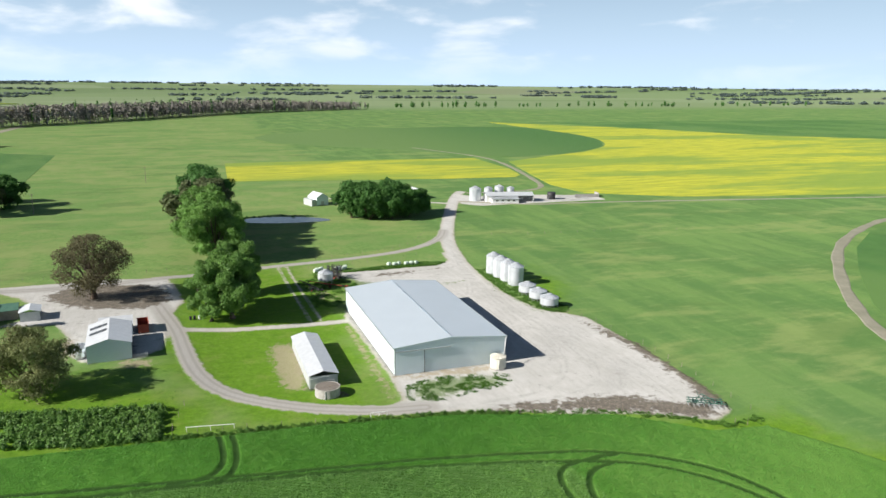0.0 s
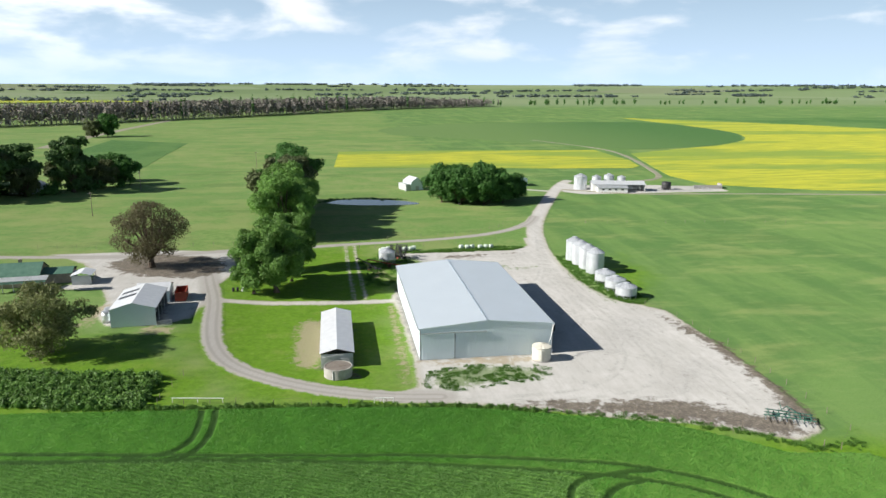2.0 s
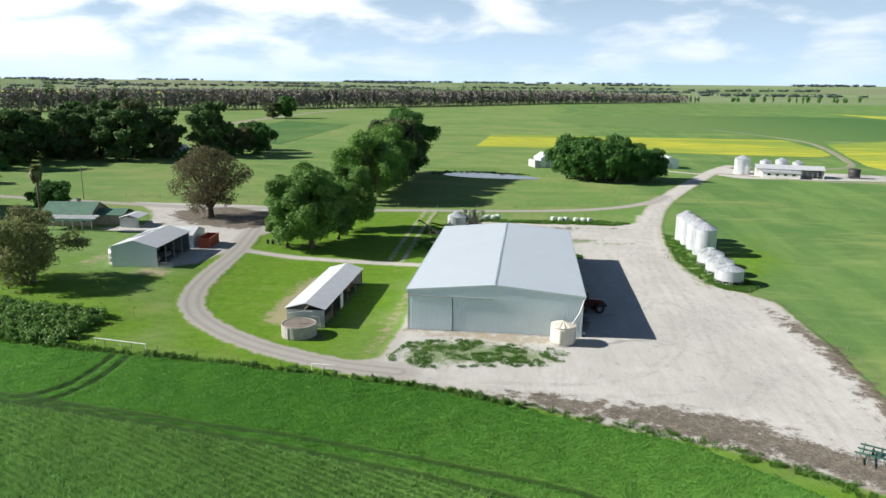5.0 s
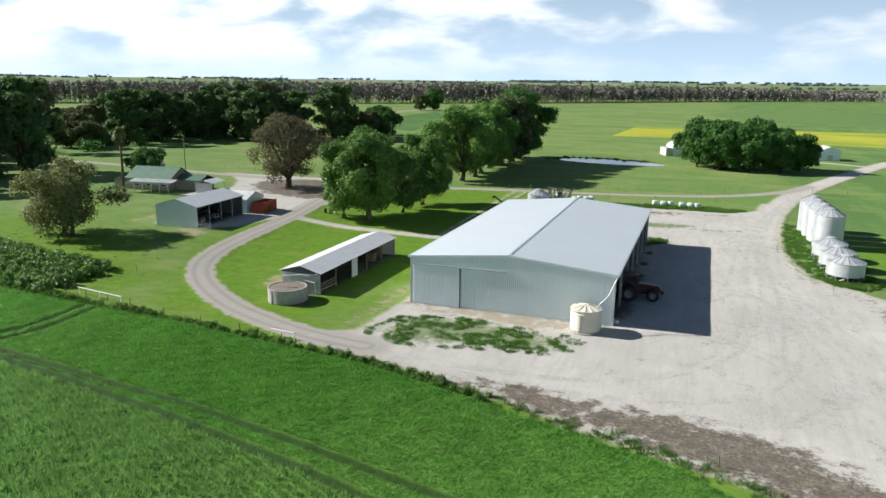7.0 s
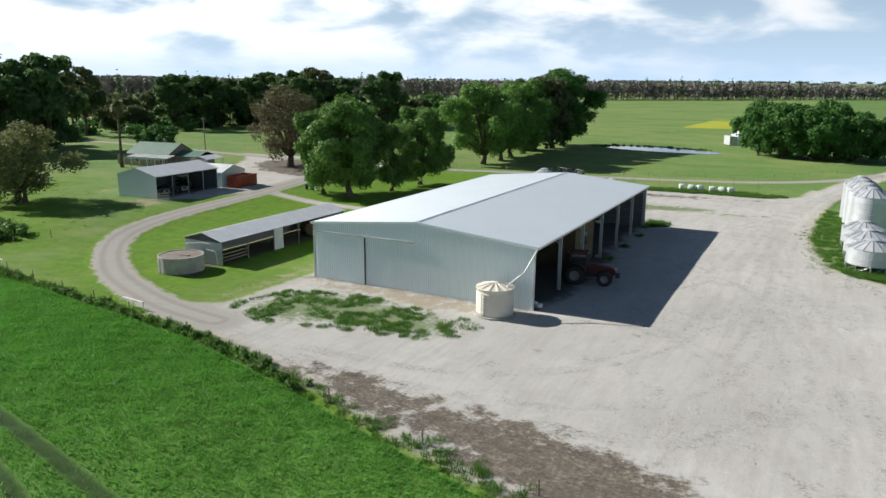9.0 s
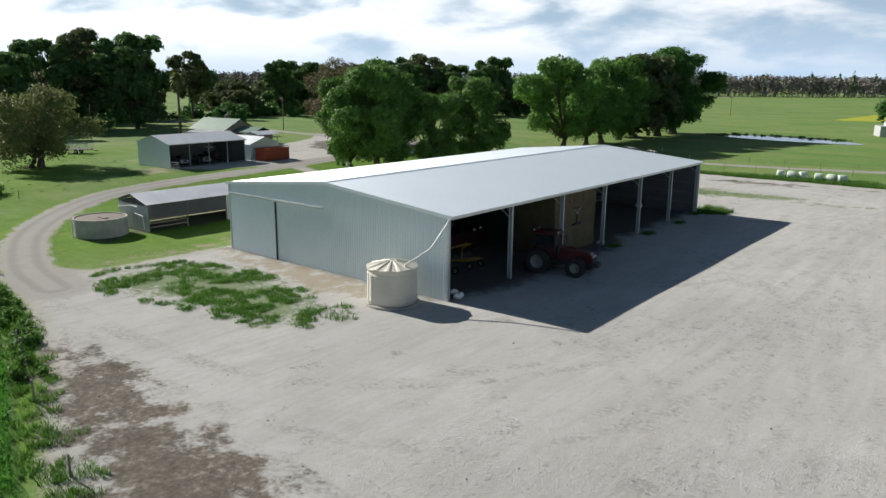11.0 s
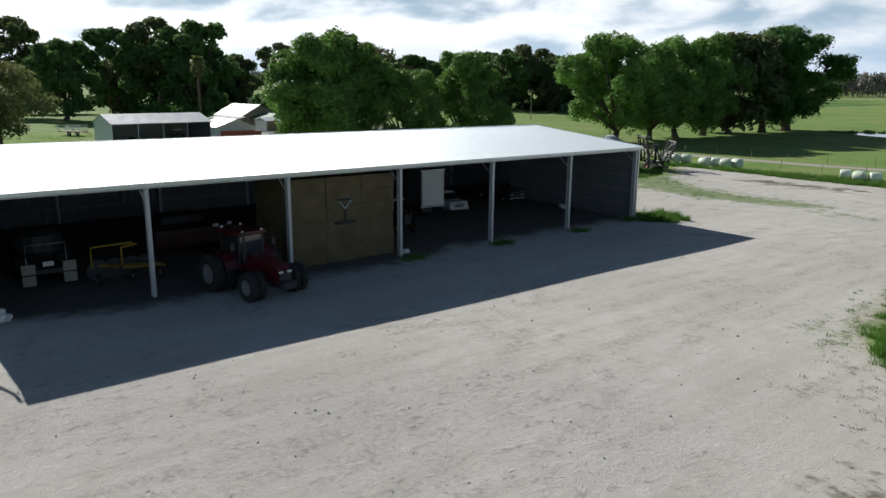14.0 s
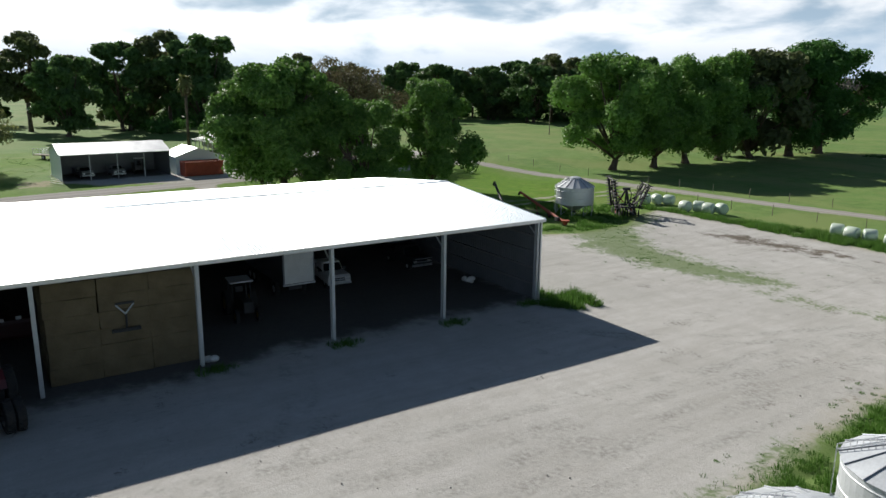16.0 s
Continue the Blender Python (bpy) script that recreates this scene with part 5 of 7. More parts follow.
def far_rows():
    """Bare poplars in long rows, and dark woods on the horizon: stuff nobody could count."""
    rng = np.random.default_rng(9)
    verts, faces = [], []

    def card(x, y, z0, z1, w0, w1, ang):
        c, s = math.cos(ang), math.sin(ang)
        k = len(verts)
        verts.extend([(x - c * w0, y - s * w0, z0), (x + c * w0, y + s * w0, z0), (x + c * w1, y + s * w1, z1), (x - c * w1, y - s * w1, z1)])
        faces.append((k, k + 1, k + 2, k + 3))

    lobes, slim = [], []
    line = [(-1300, 200), (-900, 420), (-746, 545), (-378, 830), (-211, 1000), (53, 1320), (300, 1480)]
    high = [28, 28, 28, 29, 29, 26, 18]
    for (a, ha), (b, hb) in zip(zip(line, high), zip(line[1:], high[1:])):
        n = int(math.hypot(b[0] - a[0], b[1] - a[1]) / 0.5)
        for k in range(n):
            f = k / n
            x, y = a[0] + (b[0] - a[0]) * f + rng.normal(0, 14), a[1] + (b[1] - a[1]) * f + rng.normal(0, 14)
            h = (ha + (hb - ha) * f) * rng.uniform(0.68, 0.95)
            card(x, y, 0, h * 0.5, 0.25, 0.1, rng.uniform(0, math.pi))
            w = rng.uniform(1.5, 2.6)
            slim.append((x, y, h * 0.55, w, w, h * 0.42))
            if rng.uniform() < 0.025:
                lobes.append((x, y, h * 0.6, 2.2, 2.2, h * 0.62))
    me = bpy.data.meshes.new("poplar_trunks")
    me.from_pydata(verts, [], faces)
    me.materials.append(MAT["bare"])
    tagged(new("poplar_trunks", me), "thin grey trunks of a long row of poplars", "tree row", kind="stuff")
    me = leaf_cloud(slim, 24 * len(slim), 1.6, rng, 0.0, 0.0)
    me.name = "poplar_row"
    me.materials.append(MAT["bare"])
    tagged(new("poplar_row", me), "long row of bare grey-brown poplars beyond the paddocks", "tree row", kind="stuff")
    for (x, y), n, spread, h in (((300, 1500), 5, 30, 12), ((420, 1540), 5, 40, 13), ((520, 1560), 8, 30, 14), ((640, 1570), 9, 50, 15), ((800, 1590), 5, 40, 10), ((1000, 1600), 14, 130, 14), ((1300, 1600), 14, 120, 12), ((1600, 1620), 10, 140, 14)):
        for _ in range(n):
            r = rng.uniform(2.5, 4.5)
            hh = h * rng.uniform(0.7, 1.2)
            lobes.append((x + rng.normal(0, spread), y + rng.normal(0, 10), hh * 0.5, r, r, hh * 0.5))
    me = leaf_cloud(lobes, 5000, 1.6, rng)
    me.name = "poplar_clumps"
    me.materials.append(MAT["leaf_dark"])
    tagged(new("poplar_clumps", me), "scattered dark green poplars along a far fence", "trees", kind="stuff")
    lobes = []
    for _ in range(150):
        a, d = math.radians(rng.uniform(20, 190)), 1900 + 2850 * rng.uniform(0, 1) ** 0.6
        cx, cy, n = d * math.cos(a), d * math.sin(a), rng.integers(3, 22)
        for k in range(n):
            r = rng.uniform(8, 18)
            wx, wy = cx + (k - n / 2) * rng.uniform(16, 40), cy + rng.normal(0, 10)
            lobes.append((wx, wy, 4 + float(far_rise(wx, wy)), r * 1.3, r, rng.uniform(3.5, 7)))
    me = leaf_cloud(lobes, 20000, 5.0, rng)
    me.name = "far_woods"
    # the woods' leaves carry painted haze
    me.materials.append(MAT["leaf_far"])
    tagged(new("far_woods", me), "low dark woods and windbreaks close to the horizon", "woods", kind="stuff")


far_rows()


# ---- farm buildings ----
def gable_roof(bm, x0, x1, y0, y1, eave, ridge, along="y", over=0.3, thick=0.06):
    """Two sloping slabs."""
    if along == "y":
        mid = (x0 + x1) / 2
        for xa, xb in ((x0 - over, mid), (x1 + over, mid)):
            drop = (ridge - eave) / (mid - x0) * over
            vs = [(xa, y0 - over, eave - drop), (xb, y0 - over, ridge), (xb, y1 + over, ridge), (xa, y1 + over, eave - drop)]
            lo = [bm.verts.new((x, y, z - thick)) for x, y, z in vs]
            hi = [bm.verts.new(v) for v in vs]
            bm.faces.new(hi), bm.faces.new(lo[::-1])
            for k in range(4):
                bm.faces.new((lo[k], lo[(k + 1) % 4], hi[(k + 1) % 4], hi[k]))
    else:
        mid = (y0 + y1) / 2
        for ya, yb in ((y0 - over, mid), (y1 + over, mid)):
            drop = (ridge - eave) / (mid - y0) * over
            vs = [(x0 - over, ya, eave - drop), (x1 + over, ya, eave - drop), (x1 + over, yb, ridge), (x0 - over, yb, ridge)]
            lo = [bm.verts.new((x, y, z - thick)) for x, y, z in vs]
            hi = [bm.verts.new(v) for v in vs]
            bm.faces.new(hi), bm.faces.new(lo[::-1])
            for k in range(4):
                bm.faces.new((lo[k], lo[(k + 1) % 4], hi[(k + 1) % 4], hi[k]))
    bmesh.ops.recalc_face_normals(bm, faces=bm.faces)
    return bm


def gable_wall(bm, x0, x1, y, eave, ridge, thick=0.06, along="x"):
    mid = (x0 + x1) / 2
    prof = [(x0, 0.0), (x1, 0.0), (x1, eave - 0.07), (mid, ridge - 0.07), (x0, eave - 0.07)]
    put = (lambda a, b, z: (a, b, z)) if along == "x" else (lambda a, b, z: (b, a, z))
    fr, bk = [bm.verts.new(put(a, y - thick / 2, z)) for a, z in prof], [bm.verts.new(put(a, y + thick / 2, z)) for a, z in prof]
    bm.faces.new(fr), bm.faces.new(bk[::-1])
    for k in range(5):
        bm.faces.new((fr[k], fr[(k + 1) % 5], bk[(k + 1) % 5], bk[k]))
    bmesh.ops.recalc_face_normals(bm, faces=bm.faces)
    return bm


def stock_shed():
    t = thing("stock_shed", "low open-fronted old stock shed with a pale tin roof", "shed")
    x0, x1, y0, y1, e, r = -43.6, -37.8, -1.25, 23.2, 2.9, 3.7
    mid = (x0 + x1) / 2
    # underside of the tin is darker, with shade put into its colour
    for xa in (x0 - 0.25, x1 + 0.25):
        d = Vector((mid - xa, 0, r - e + 0.06))
        run = d.length
        d.normalize()
        n = Vector((-d.z, 0, d.x)) if d.x > 0 else Vector((d.z, 0, -d.x))
        bm = bmesh.new()
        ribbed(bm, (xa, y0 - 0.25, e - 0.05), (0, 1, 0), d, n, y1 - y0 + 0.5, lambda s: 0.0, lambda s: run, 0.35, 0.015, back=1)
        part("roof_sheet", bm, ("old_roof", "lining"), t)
    bm = bmesh.new()
    ribbed(bm, (x0, y0, 0), (1, 0, 0), (0, 0, 1), (0, -1, 0), x1 - x0, lambda s: 0.02, lambda s: e - 0.25, 0.3, 0.03)
    part("front_wall", bm, "old_wall", t)
    bm = bmesh.new()
    ribbed(bm, (x0, y1, 0), (1, 0, 0), (0, 0, 1), (0, 1, 0), x1 - x0, lambda s: 0.02, lambda s: e + 0.75 * (1 - abs(s - 2.95) / 2.95) - 0.1, 0.3, 0.03)
    part("back_wall", bm, "old_wall", t)
    # this wall's inner face is coloured darker in place of shade
    bm = bmesh.new()
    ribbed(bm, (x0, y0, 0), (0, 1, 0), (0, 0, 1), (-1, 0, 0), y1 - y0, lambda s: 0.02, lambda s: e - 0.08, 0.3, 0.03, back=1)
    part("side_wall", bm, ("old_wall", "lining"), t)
    bm = bmesh.new()
    ribbed(bm, (x1, 8.0, 0), (0, 1, 0), (0, 0, 1), (1, 0, 0), 1.7, lambda s: 0.02, lambda s: e - 0.1, 0.3, 0.03)
    part("wall_panel", bm, "old_wall", t, "single pale sheet panel in the open side")
    for y in (y0 + 0.1, 3.2, 8.0, 12.9, 18.2, y1 - 0.1):
        part("post", ring_tube(bmesh.new(), [(x1 - 0.08, y, 0), (x1 - 0.08, y, e - 0.1)], [0.09, 0.08], 8), "timber", t)
        bm = ring_tube(bmesh.new(), [(x1, y, e - 0.15), (mid, y, r - 0.14)], [0.06, 0.06], 4)
        ring_tube(bm, [(x0, y, e - 0.15), (mid, y, r - 0.14)], [0.06, 0.06], 4)
        part("rafter", bm, "timber", t)
    for z in (0.45, 0.85, 1.25):
        part("rail", box(bmesh.new(), x1 - 0.2, x1 - 0.16, y0 + 0.3, 3.2, z - 0.07, z + 0.07), "timber", t)
    part("rail_pipe", ring_tube(bmesh.new(), [(x0 + 0.2, y0 - 0.14, 2.1), (mid, y0 - 0.16, 2.5), (mid + 1.2, y0 - 0.16, 2.45)], [0.05] * 3, 8), "white", t, "white gutter pipe on the end wall")
    part("rail_pipe", ring_tube(bmesh.new(), [(mid + 0.6, y0 - 0.14, 1.75), (mid + 2.1, y0 - 0.16, 1.6), (mid + 2.3, y0 - 0.16, 0.2)], [0.05] * 3, 8), "white", t)
    return t


stock_shed()
rng = np.random.default_rng(4)


def round_bale(at, turn, name="round_bale", mat="hay", label="loose round hay bale under the stock shed roof", r=0.75, w=1.3):
    t = thing(name, label, "hay bale", at, turn)
    prof = [(r * 0.55, -w / 2 - 0.02), (r * 0.93, -w / 2), (r, -w / 2 + 0.12), (r * 1.02, 0), (r, w / 2 - 0.12), (r * 0.93, w / 2), (r * 0.55, w / 2 + 0.02)]
    smooth(part("body", lathe(bmesh.new(), prof, 20, (0, 0, r * 0.96), "x"), mat, t))
    return t


hb = round_bale((-39.6, 20.6, 0), 20)
for x, y, z, a in ((-41.4, 19.2, 0, 80), (-39.4, 17.6, 0, 10), (-41.2, 21.6, 0, 50), (-40.4, 19.6, 1.35, 30)):
    copy_thing(hb, pose(x, y, z, 0, 0, a))


def car_shed():
    t = thing("vehicle_shed", "grey steel vehicle shed with one open side", "shed", (-82.45, 24.85, 0), 3.4)
    w, l, e, r = 4.45, 15.3, 3.9, 5.15
    part("roof", gable_roof(bmesh.new(), -w, w, 0, l, e, r, "y", 0.2), "old_roof", t)
    part("front_wall", gable_wall(bmesh.new(), -w, w, 0.0, e, r), "wall", t)
    part("back_wall", gable_wall(bmesh.new(), -w, w, l, e, r), "wall", t)
    part("side_wall", box(bmesh.new(), -w - 0.03, -w + 0.03, 0, l, 0, e - 0.1), "wall", t)
    for k in range(5):
        part("post", box(bmesh.new(), w - 0.12, w - 0.0, max(l * k / 4 - 0.06, 0.05), min(l * k / 4 + 0.06, l - 0.05), 0, e - 0.1), "steel", t)
    for a in (4.0, 6.4):
        s = (r - e) / w
        bm = bmesh.new()
        vs = [(-w + 0.4, a * 1.6, e + 0.4 * s + 0.04), (-0.5, a * 1.6, r - 0.5 * s + 0.04), (-0.5, a * 1.6 + 1.7, r - 0.5 * s + 0.04), (-w + 0.4, a * 1.6 + 1.7, e + 0.4 * s + 0.04)]
        bm.faces.new([bm.verts.new(v) for v in vs])
        bmesh.ops.solidify(bm, geom=list(bm.faces), thickness=0.02)
        part("skylight", bm, "seam", t, "dark grey glazed strip in the roof")
    # dark sheets added inside the walls to stand in for shade
    part("shade_sheet", box(bmesh.new(), -w + 0.05, -w + 0.08, 0.1, l - 0.1, 0.02, e - 0.15), "lining", t)
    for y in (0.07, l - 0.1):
        part("shade_sheet", box(bmesh.new(), -w + 0.1, w - 0.15, y, y + 0.03, 0.02, e - 0.1), "lining", t)
    part("gutter", box(bmesh.new(), w + 0.16, w + 0.28, -0.2, l + 0.2, e - 0.16, e - 0.04), "galv", t)
    return t


car_shed()


def annex():
    t = thing("small_shed", "small pale tin shed behind a red container", "shed", (-81.9, 44.5, 0), 3.4)
    part("roof", gable_roof(bmesh.new(), -4.2, 3.0, -3.4, 3.4, 2.9, 4.1, "x", 0.2), "old_roof", t)
    part("end_wall", gable_wall(bmesh.new(), -3.4, 3.4, 3.0, 2.9, 4.1, 0.06, "y"), "wall", t)
    part("end_wall", gable_wall(bmesh.new(), -3.4, 3.4, -4.2, 2.9, 4.1, 0.06, "y"), "wall", t)
    part("side_wall", box(bmesh.new(), -4.2, 3.0, -3.43, -3.37, 0, 2.85), "wall", t)
    part("side_wall", box(bmesh.new(), -4.2, 3.0, 3.37, 3.43, 0, 2.85), "wall", t)
    return t


annex()


def red_bin():
    t = thing("skip_container", "rusty red steel container open at the top", "container", (-76.6, 44.6, 0), 5)
    bm = bmesh.new()
    for a, b, c, d in ((-1.2, -1.14, -3, 3), (1.14, 1.2, -3, 3), (-1.14, 1.14, -3, -2.94), (-1.14, 1.14, 2.94, 3)):
        box(bm, a, b, c, d, 0.15, 2.2)
    box(bm, -1.2, 1.2, -3, 3, 0.1, 0.18)
    part("body", bm, "rust", t)
    for k in range(9):
        y = -2.7 + k * 0.675
        for x in (-1.24, 1.2):
            part("rib", box(bmesh.new(), x, x + 0.04, y - 0.05, y + 0.05, 0.2, 2.1), "rust", t)
    part("rim", box(bmesh.new(), -1.28, -1.1, -3.05, 3.05, 2.16, 2.28), "rust", t)
    part("rim", box(bmesh.new(), 1.1, 1.28, -3.05, 3.05, 2.16, 2.28), "rust", t)
    for y in (-2.4, 2.4):
        part("skid", box(bmesh.new(), -1.1, 1.1, y - 0.1, y + 0.1, 0.0, 0.12), "dark", t)
    return t


red_bin()


def cyl_tank(name, at, r, h, mat, label):
    t = thing(name, label, "water tank", at)
    smooth(part("shell", lathe(bmesh.new(), [(r, 0), (r, h * 0.3), (r + 0.02, h * 0.32), (r, h * 0.34), (r, h * 0.64), (r + 0.02, h * 0.66), (r, h * 0.68), (r, h)], 28), mat, t))
    part("lid", lathe(bmesh.new(), [(r + 0.04, h - 0.02), (r + 0.04, h + 0.05), (r * 0.3, h + 0.28), (0.05, h + 0.3)], 28), mat, t)
    return t


cyl_tank("rain_tank", (-88.6, 28.4, 0), 1.1, 2.4, "galv", "small galvanised rain tank beside the vehicle shed")
cyl_tank("rain_tank", (-88.8, 31.4, 0), 1.2, 2.2, "galv", "small galvanised rain tank beside the vehicle shed")


def window(x0, x1, z0, z1, y, t, n=-1, along="x"):
    put = (lambda bm, a, b, c, d, e, f: box(bm, a, b, c, d, e, f)) if along == "x" else (lambda bm, a, b, c, d, e, f: box(bm, c, d, a, b, e, f))
    fr = bmesh.new()
    for a, b, c, d in ((x0 - 0.08, x1 + 0.08, z1, z1 + 0.08), (x0 - 0.08, x1 + 0.08, z0 - 0.08, z0), (x0 - 0.08, x0, z0, z1), (x1, x1 + 0.08, z0, z1)):
        put(fr, a, b, y - 0.06, y + 0.06, c, d)
    w = part("window", fr, "white", t)
    part("pane", put(bmesh.new(), x0, x1, y - 0.02, y + 0.04, z0, z1), "glass", w)


def house():
    t = thing("farmhouse", "low weatherboard farmhouse with green iron roofs and a veranda", "house", (-116.9, 62.7, 0), 6)
    bm = bmesh.new()
    for a, b, c, d in ((-9, 3, -3, -2.9), (-9, 3, 5.9, 6), (-9, -8.9, -2.9, 5.9), (2.9, 3, -2.9, 5.9)):
        box(bm, a, b, c, d, 0, 3.0)
    part("wall", bm, "brickish", t)
    part("roof", gable_roof(bmesh.new(), -9, 3, -3, 6, 3.0, 5.3, "x", 0.4), "green_roof", t)
    for x in (-8.95, 2.95):
        part("gable_end", gable_wall(bmesh.new(), -3, 6, x, 3.0, 5.2, 0.12, "y"), "brickish", t)
    bm = bmesh.new()
    for a, b, c, d in ((3.1, 10, -1, -0.9), (3.1, 10, 4.9, 5), (9.9, 10, -0.9, 4.9)):
        box(bm, a, b, c, d, 0, 2.6)
    part("wing_wall", bm, "brickish", t)
    part("wing_roof", gable_roof(bmesh.new(), 3.2, 10, -1, 5, 2.6, 3.6, "x", 0.3), "green_roof", t)
    for k, (za, zb, ya, yb, mat) in enumerate(((2.85, 2.35, -3.2, -6.0, "old_roof"), (2.32, 2.1, -6.05, -7.6, "green_roof"))):
        bm = bmesh.new()
        bm.faces.new([bm.verts.new(v) for v in ((-6.5, ya, za), (5.5, ya, za), (5.5, yb, zb), (-6.5, yb, zb))])
        bmesh.ops.solidify(bm, geom=list(bm.faces), thickness=0.06)
        part("veranda_roof", bm, mat, t)
    for k in range(6):
        x = -6.2 + 2.3 * k
        part("veranda_post", box(bmesh.new(), x - 0.06, x + 0.06, -7.4, -7.28, 0, 2.1), "white", t)
    bm = box(bmesh.new(), -13.0, -9.1, -2.5, 3.5, 0, 2.3)
    part("lean_to", bm, "brickish", t)
    bm = bmesh.new()
    bm.faces.new([bm.verts.new(v) for v in ((-13.3, -2.8, 2.4), (-9.05, -2.8, 2.9), (-9.05, 3.8, 2.9), (-13.3, 3.8, 2.4))])
    bmesh.ops.solidify(bm, geom=list(bm.faces), thickness=0.06)
    part("lean_to_roof", bm, "green_roof", t)
    for x in (-7, -3.5, 0.5):
        window(x, x + 1.3, 1.0, 2.1, -3.02, t)
    window(0.8, 2.0, 1.0, 2.0, 9.98, t, along="y")
    part("chimney", box(bmesh.new(), -2.4, -1.7, 1.6, 2.3, 4.2, 6.1), "brickish", t)
    part("carport_roof", gable_roof(bmesh.new(), 10.6, 15.2, -4.2, 1.6, 2.5, 3.1, "y", 0.2), "old_roof", t)
    for x in (10.7, 15.1):
        for y in (-4.1, 1.5):
            part("carport_post", box(bmesh.new(), x - 0.05, x + 0.05, y - 0.05, y + 0.05, 0, 2.45), "steel", t)
    part("carport_wall", box(bmesh.new(), 10.65, 15.1, -4.16, -4.1, 0, 2.4), "old_wall", t)
    return t


house()


def palm(at, h):
    t = thing("palm_tree", "tall thin palm with a shaggy brown skirt by the house", "palm", at)
    rng = np.random.default_rng(77)
    smooth(part("trunk", ring_tube(bmesh.new(), [(0, 0, -0.2), (0.1, 0, h * 0.4), (0.05, 0.1, h * 0.93)], [0.4, 0.28, 0.24], 10), "bark", t))
    me = leaf_cloud([(0, 0, h * 0.83, 0.9, 0.9, h * 0.1)], 600, 0.4, rng, 0.4, 0.6)
    me.materials.append(MAT["leaf_brown"])
    sk = new("skirt", me)
    sk.parent = t
    bm = bmesh.new()
    for k in range(80):
        a, up = rng.uniform(0, 6.28), rng.uniform(-0.9, 1.5)
        ln = rng.uniform(1.3, 2.0)
        pts = [Vector((math.cos(a) * ln * f, math.sin(a) * ln * f, h * 0.93 + ln * (up * f - 0.75 * f * f))) for f in (0.05, 0.4, 0.75, 1.0)]
        side = Vector((-math.sin(a), math.cos(a), 0)) * 0.3
        rows = [(bm.verts.new(p - side * wd), bm.verts.new(p + side * wd)) for p, wd in zip(pts, (0.3, 1.2, 0.9, 0.1))]
        for r0, r1 in zip(rows, rows[1:]):
            bm.faces.new((r0[0], r0[1], r1[1], r1[0]))
    part("fronds", bm, "leaf_gum", t)


palm((-122.4, 54.2, 0), 15.5)


def hut(at, turn, w, l, e, r, label):
    t = thing("field_hut", label, "shed", at, turn)
    part("roof", gable_roof(bmesh.new(), -w / 2, w / 2, 0, l, e, r, "y", 0.2), "old_roof", t)
    part("front_wall", gable_wall(bmesh.new(), -w / 2, w / 2, 0, e, r), "wall", t)
    part("back_wall", gable_wall(bmesh.new(), -w / 2, w / 2, l, e, r), "wall", t)
    for x in (-w / 2, w / 2):
        part("side_wall", box(bmesh.new(), x - 0.04, x + 0.04, 0, l, 0, e - 0.05), "wall", t)
    part("door", box(bmesh.new(), -0.9, 0.9, -0.09, -0.02, 0, 2.1), "old_wall", t)
    part("lean_to", box(bmesh.new(), -w / 2 - 2.6, -w / 2 - 0.1, 0.3, l - 0.3, 0, e * 0.75), "old_wall", t)
    return t


hut((-0.5, 219, 0), 20, 6.5, 9, 4.2, 6.2, "white tin hut beside dark trees")
hut((-183, 229, 0), -15, 9, 14, 3.0, 5.0, "pale weatherboard cottage among the belt trees")
hut((53, 226, 0), 10, 7, 9, 3.8, 5.2, "pale tin shed behind the tree clump")


def dairy():
    t = thing("dairy_shed", "long low white dairy building with a zinc roof", "dairy", (83, 205.5, 0), -12)
    part("roof", gable_roof(bmesh.new(), 0, 25, 0, 9, 3.4, 4.6, "x", 0.4), "old_roof", t)
    part("front_wall", box(bmesh.new(), 0, 17, -0.05, 0.05, 0, 3.3), "white", t)
    part("back_wall", box(bmesh.new(), 0, 25, 8.95, 9.05, 0, 3.3), "white", t)
    for x in (0, 25):
        part("end_wall", gable_wall(bmesh.new(), 0, 9, x, 3.4, 4.6, 0.1, "y"), "white", t)
    for k in range(5):
        part("post", box(bmesh.new(), 17.2 + 1.8 * k, 17.35 + 1.8 * k, -0.05, 0.1, 0, 3.3), "steel", t)
    part("front_annex", box(bmesh.new(), 2, 16, -4.5, -0.1, 0, 2.2), "white", t)
    bm = bmesh.new()
    bm.faces.new([bm.verts.new(v) for v in ((1.6, -4.9, 2.25), (16.4, -4.9, 2.25), (16.4, -0.05, 2.9), (1.6, -0.05, 2.9))])
    bmesh.ops.solidify(bm, geom=list(bm.faces), thickness=0.06)
    part("annex_roof", bm, "old_roof", t)
    for k in range(4):
        window(4 + 3 * k, 5.2 + 3 * k, 1.1, 1.8, -4.52, t)


dairy()
for x, y, s, a, up in ((79.5, 213, 1.3, 20, 1.1), (93, 227, 0.95, 60, 0.72), (100, 228, 1.05, 100, 0.8), (106, 226, 0.9, 10, 0.68)):
    copy_thing(tall, pose(x, y, 0, 0, 0, a) @ Matrix.Diagonal((s, s, up, 1)))
cyl_tank("black_tank", (121, 206, 0), 2.2, 3.6, "dark", "round black plastic tank by the dairy")
bm_t = thing("feed_bunker", "low concrete feed bunker wall at the end of the yard", "bunker", (143, 206, 0), -10)
part("wall", box(bmesh.new(), -7, 7, -0.2, 0.2, 0, 1.6), "concrete", bm_t)
part("wall", box(bmesh.new(), 6.6, 7, 0.2, 6, 0, 2.2), "concrete", bm_t)


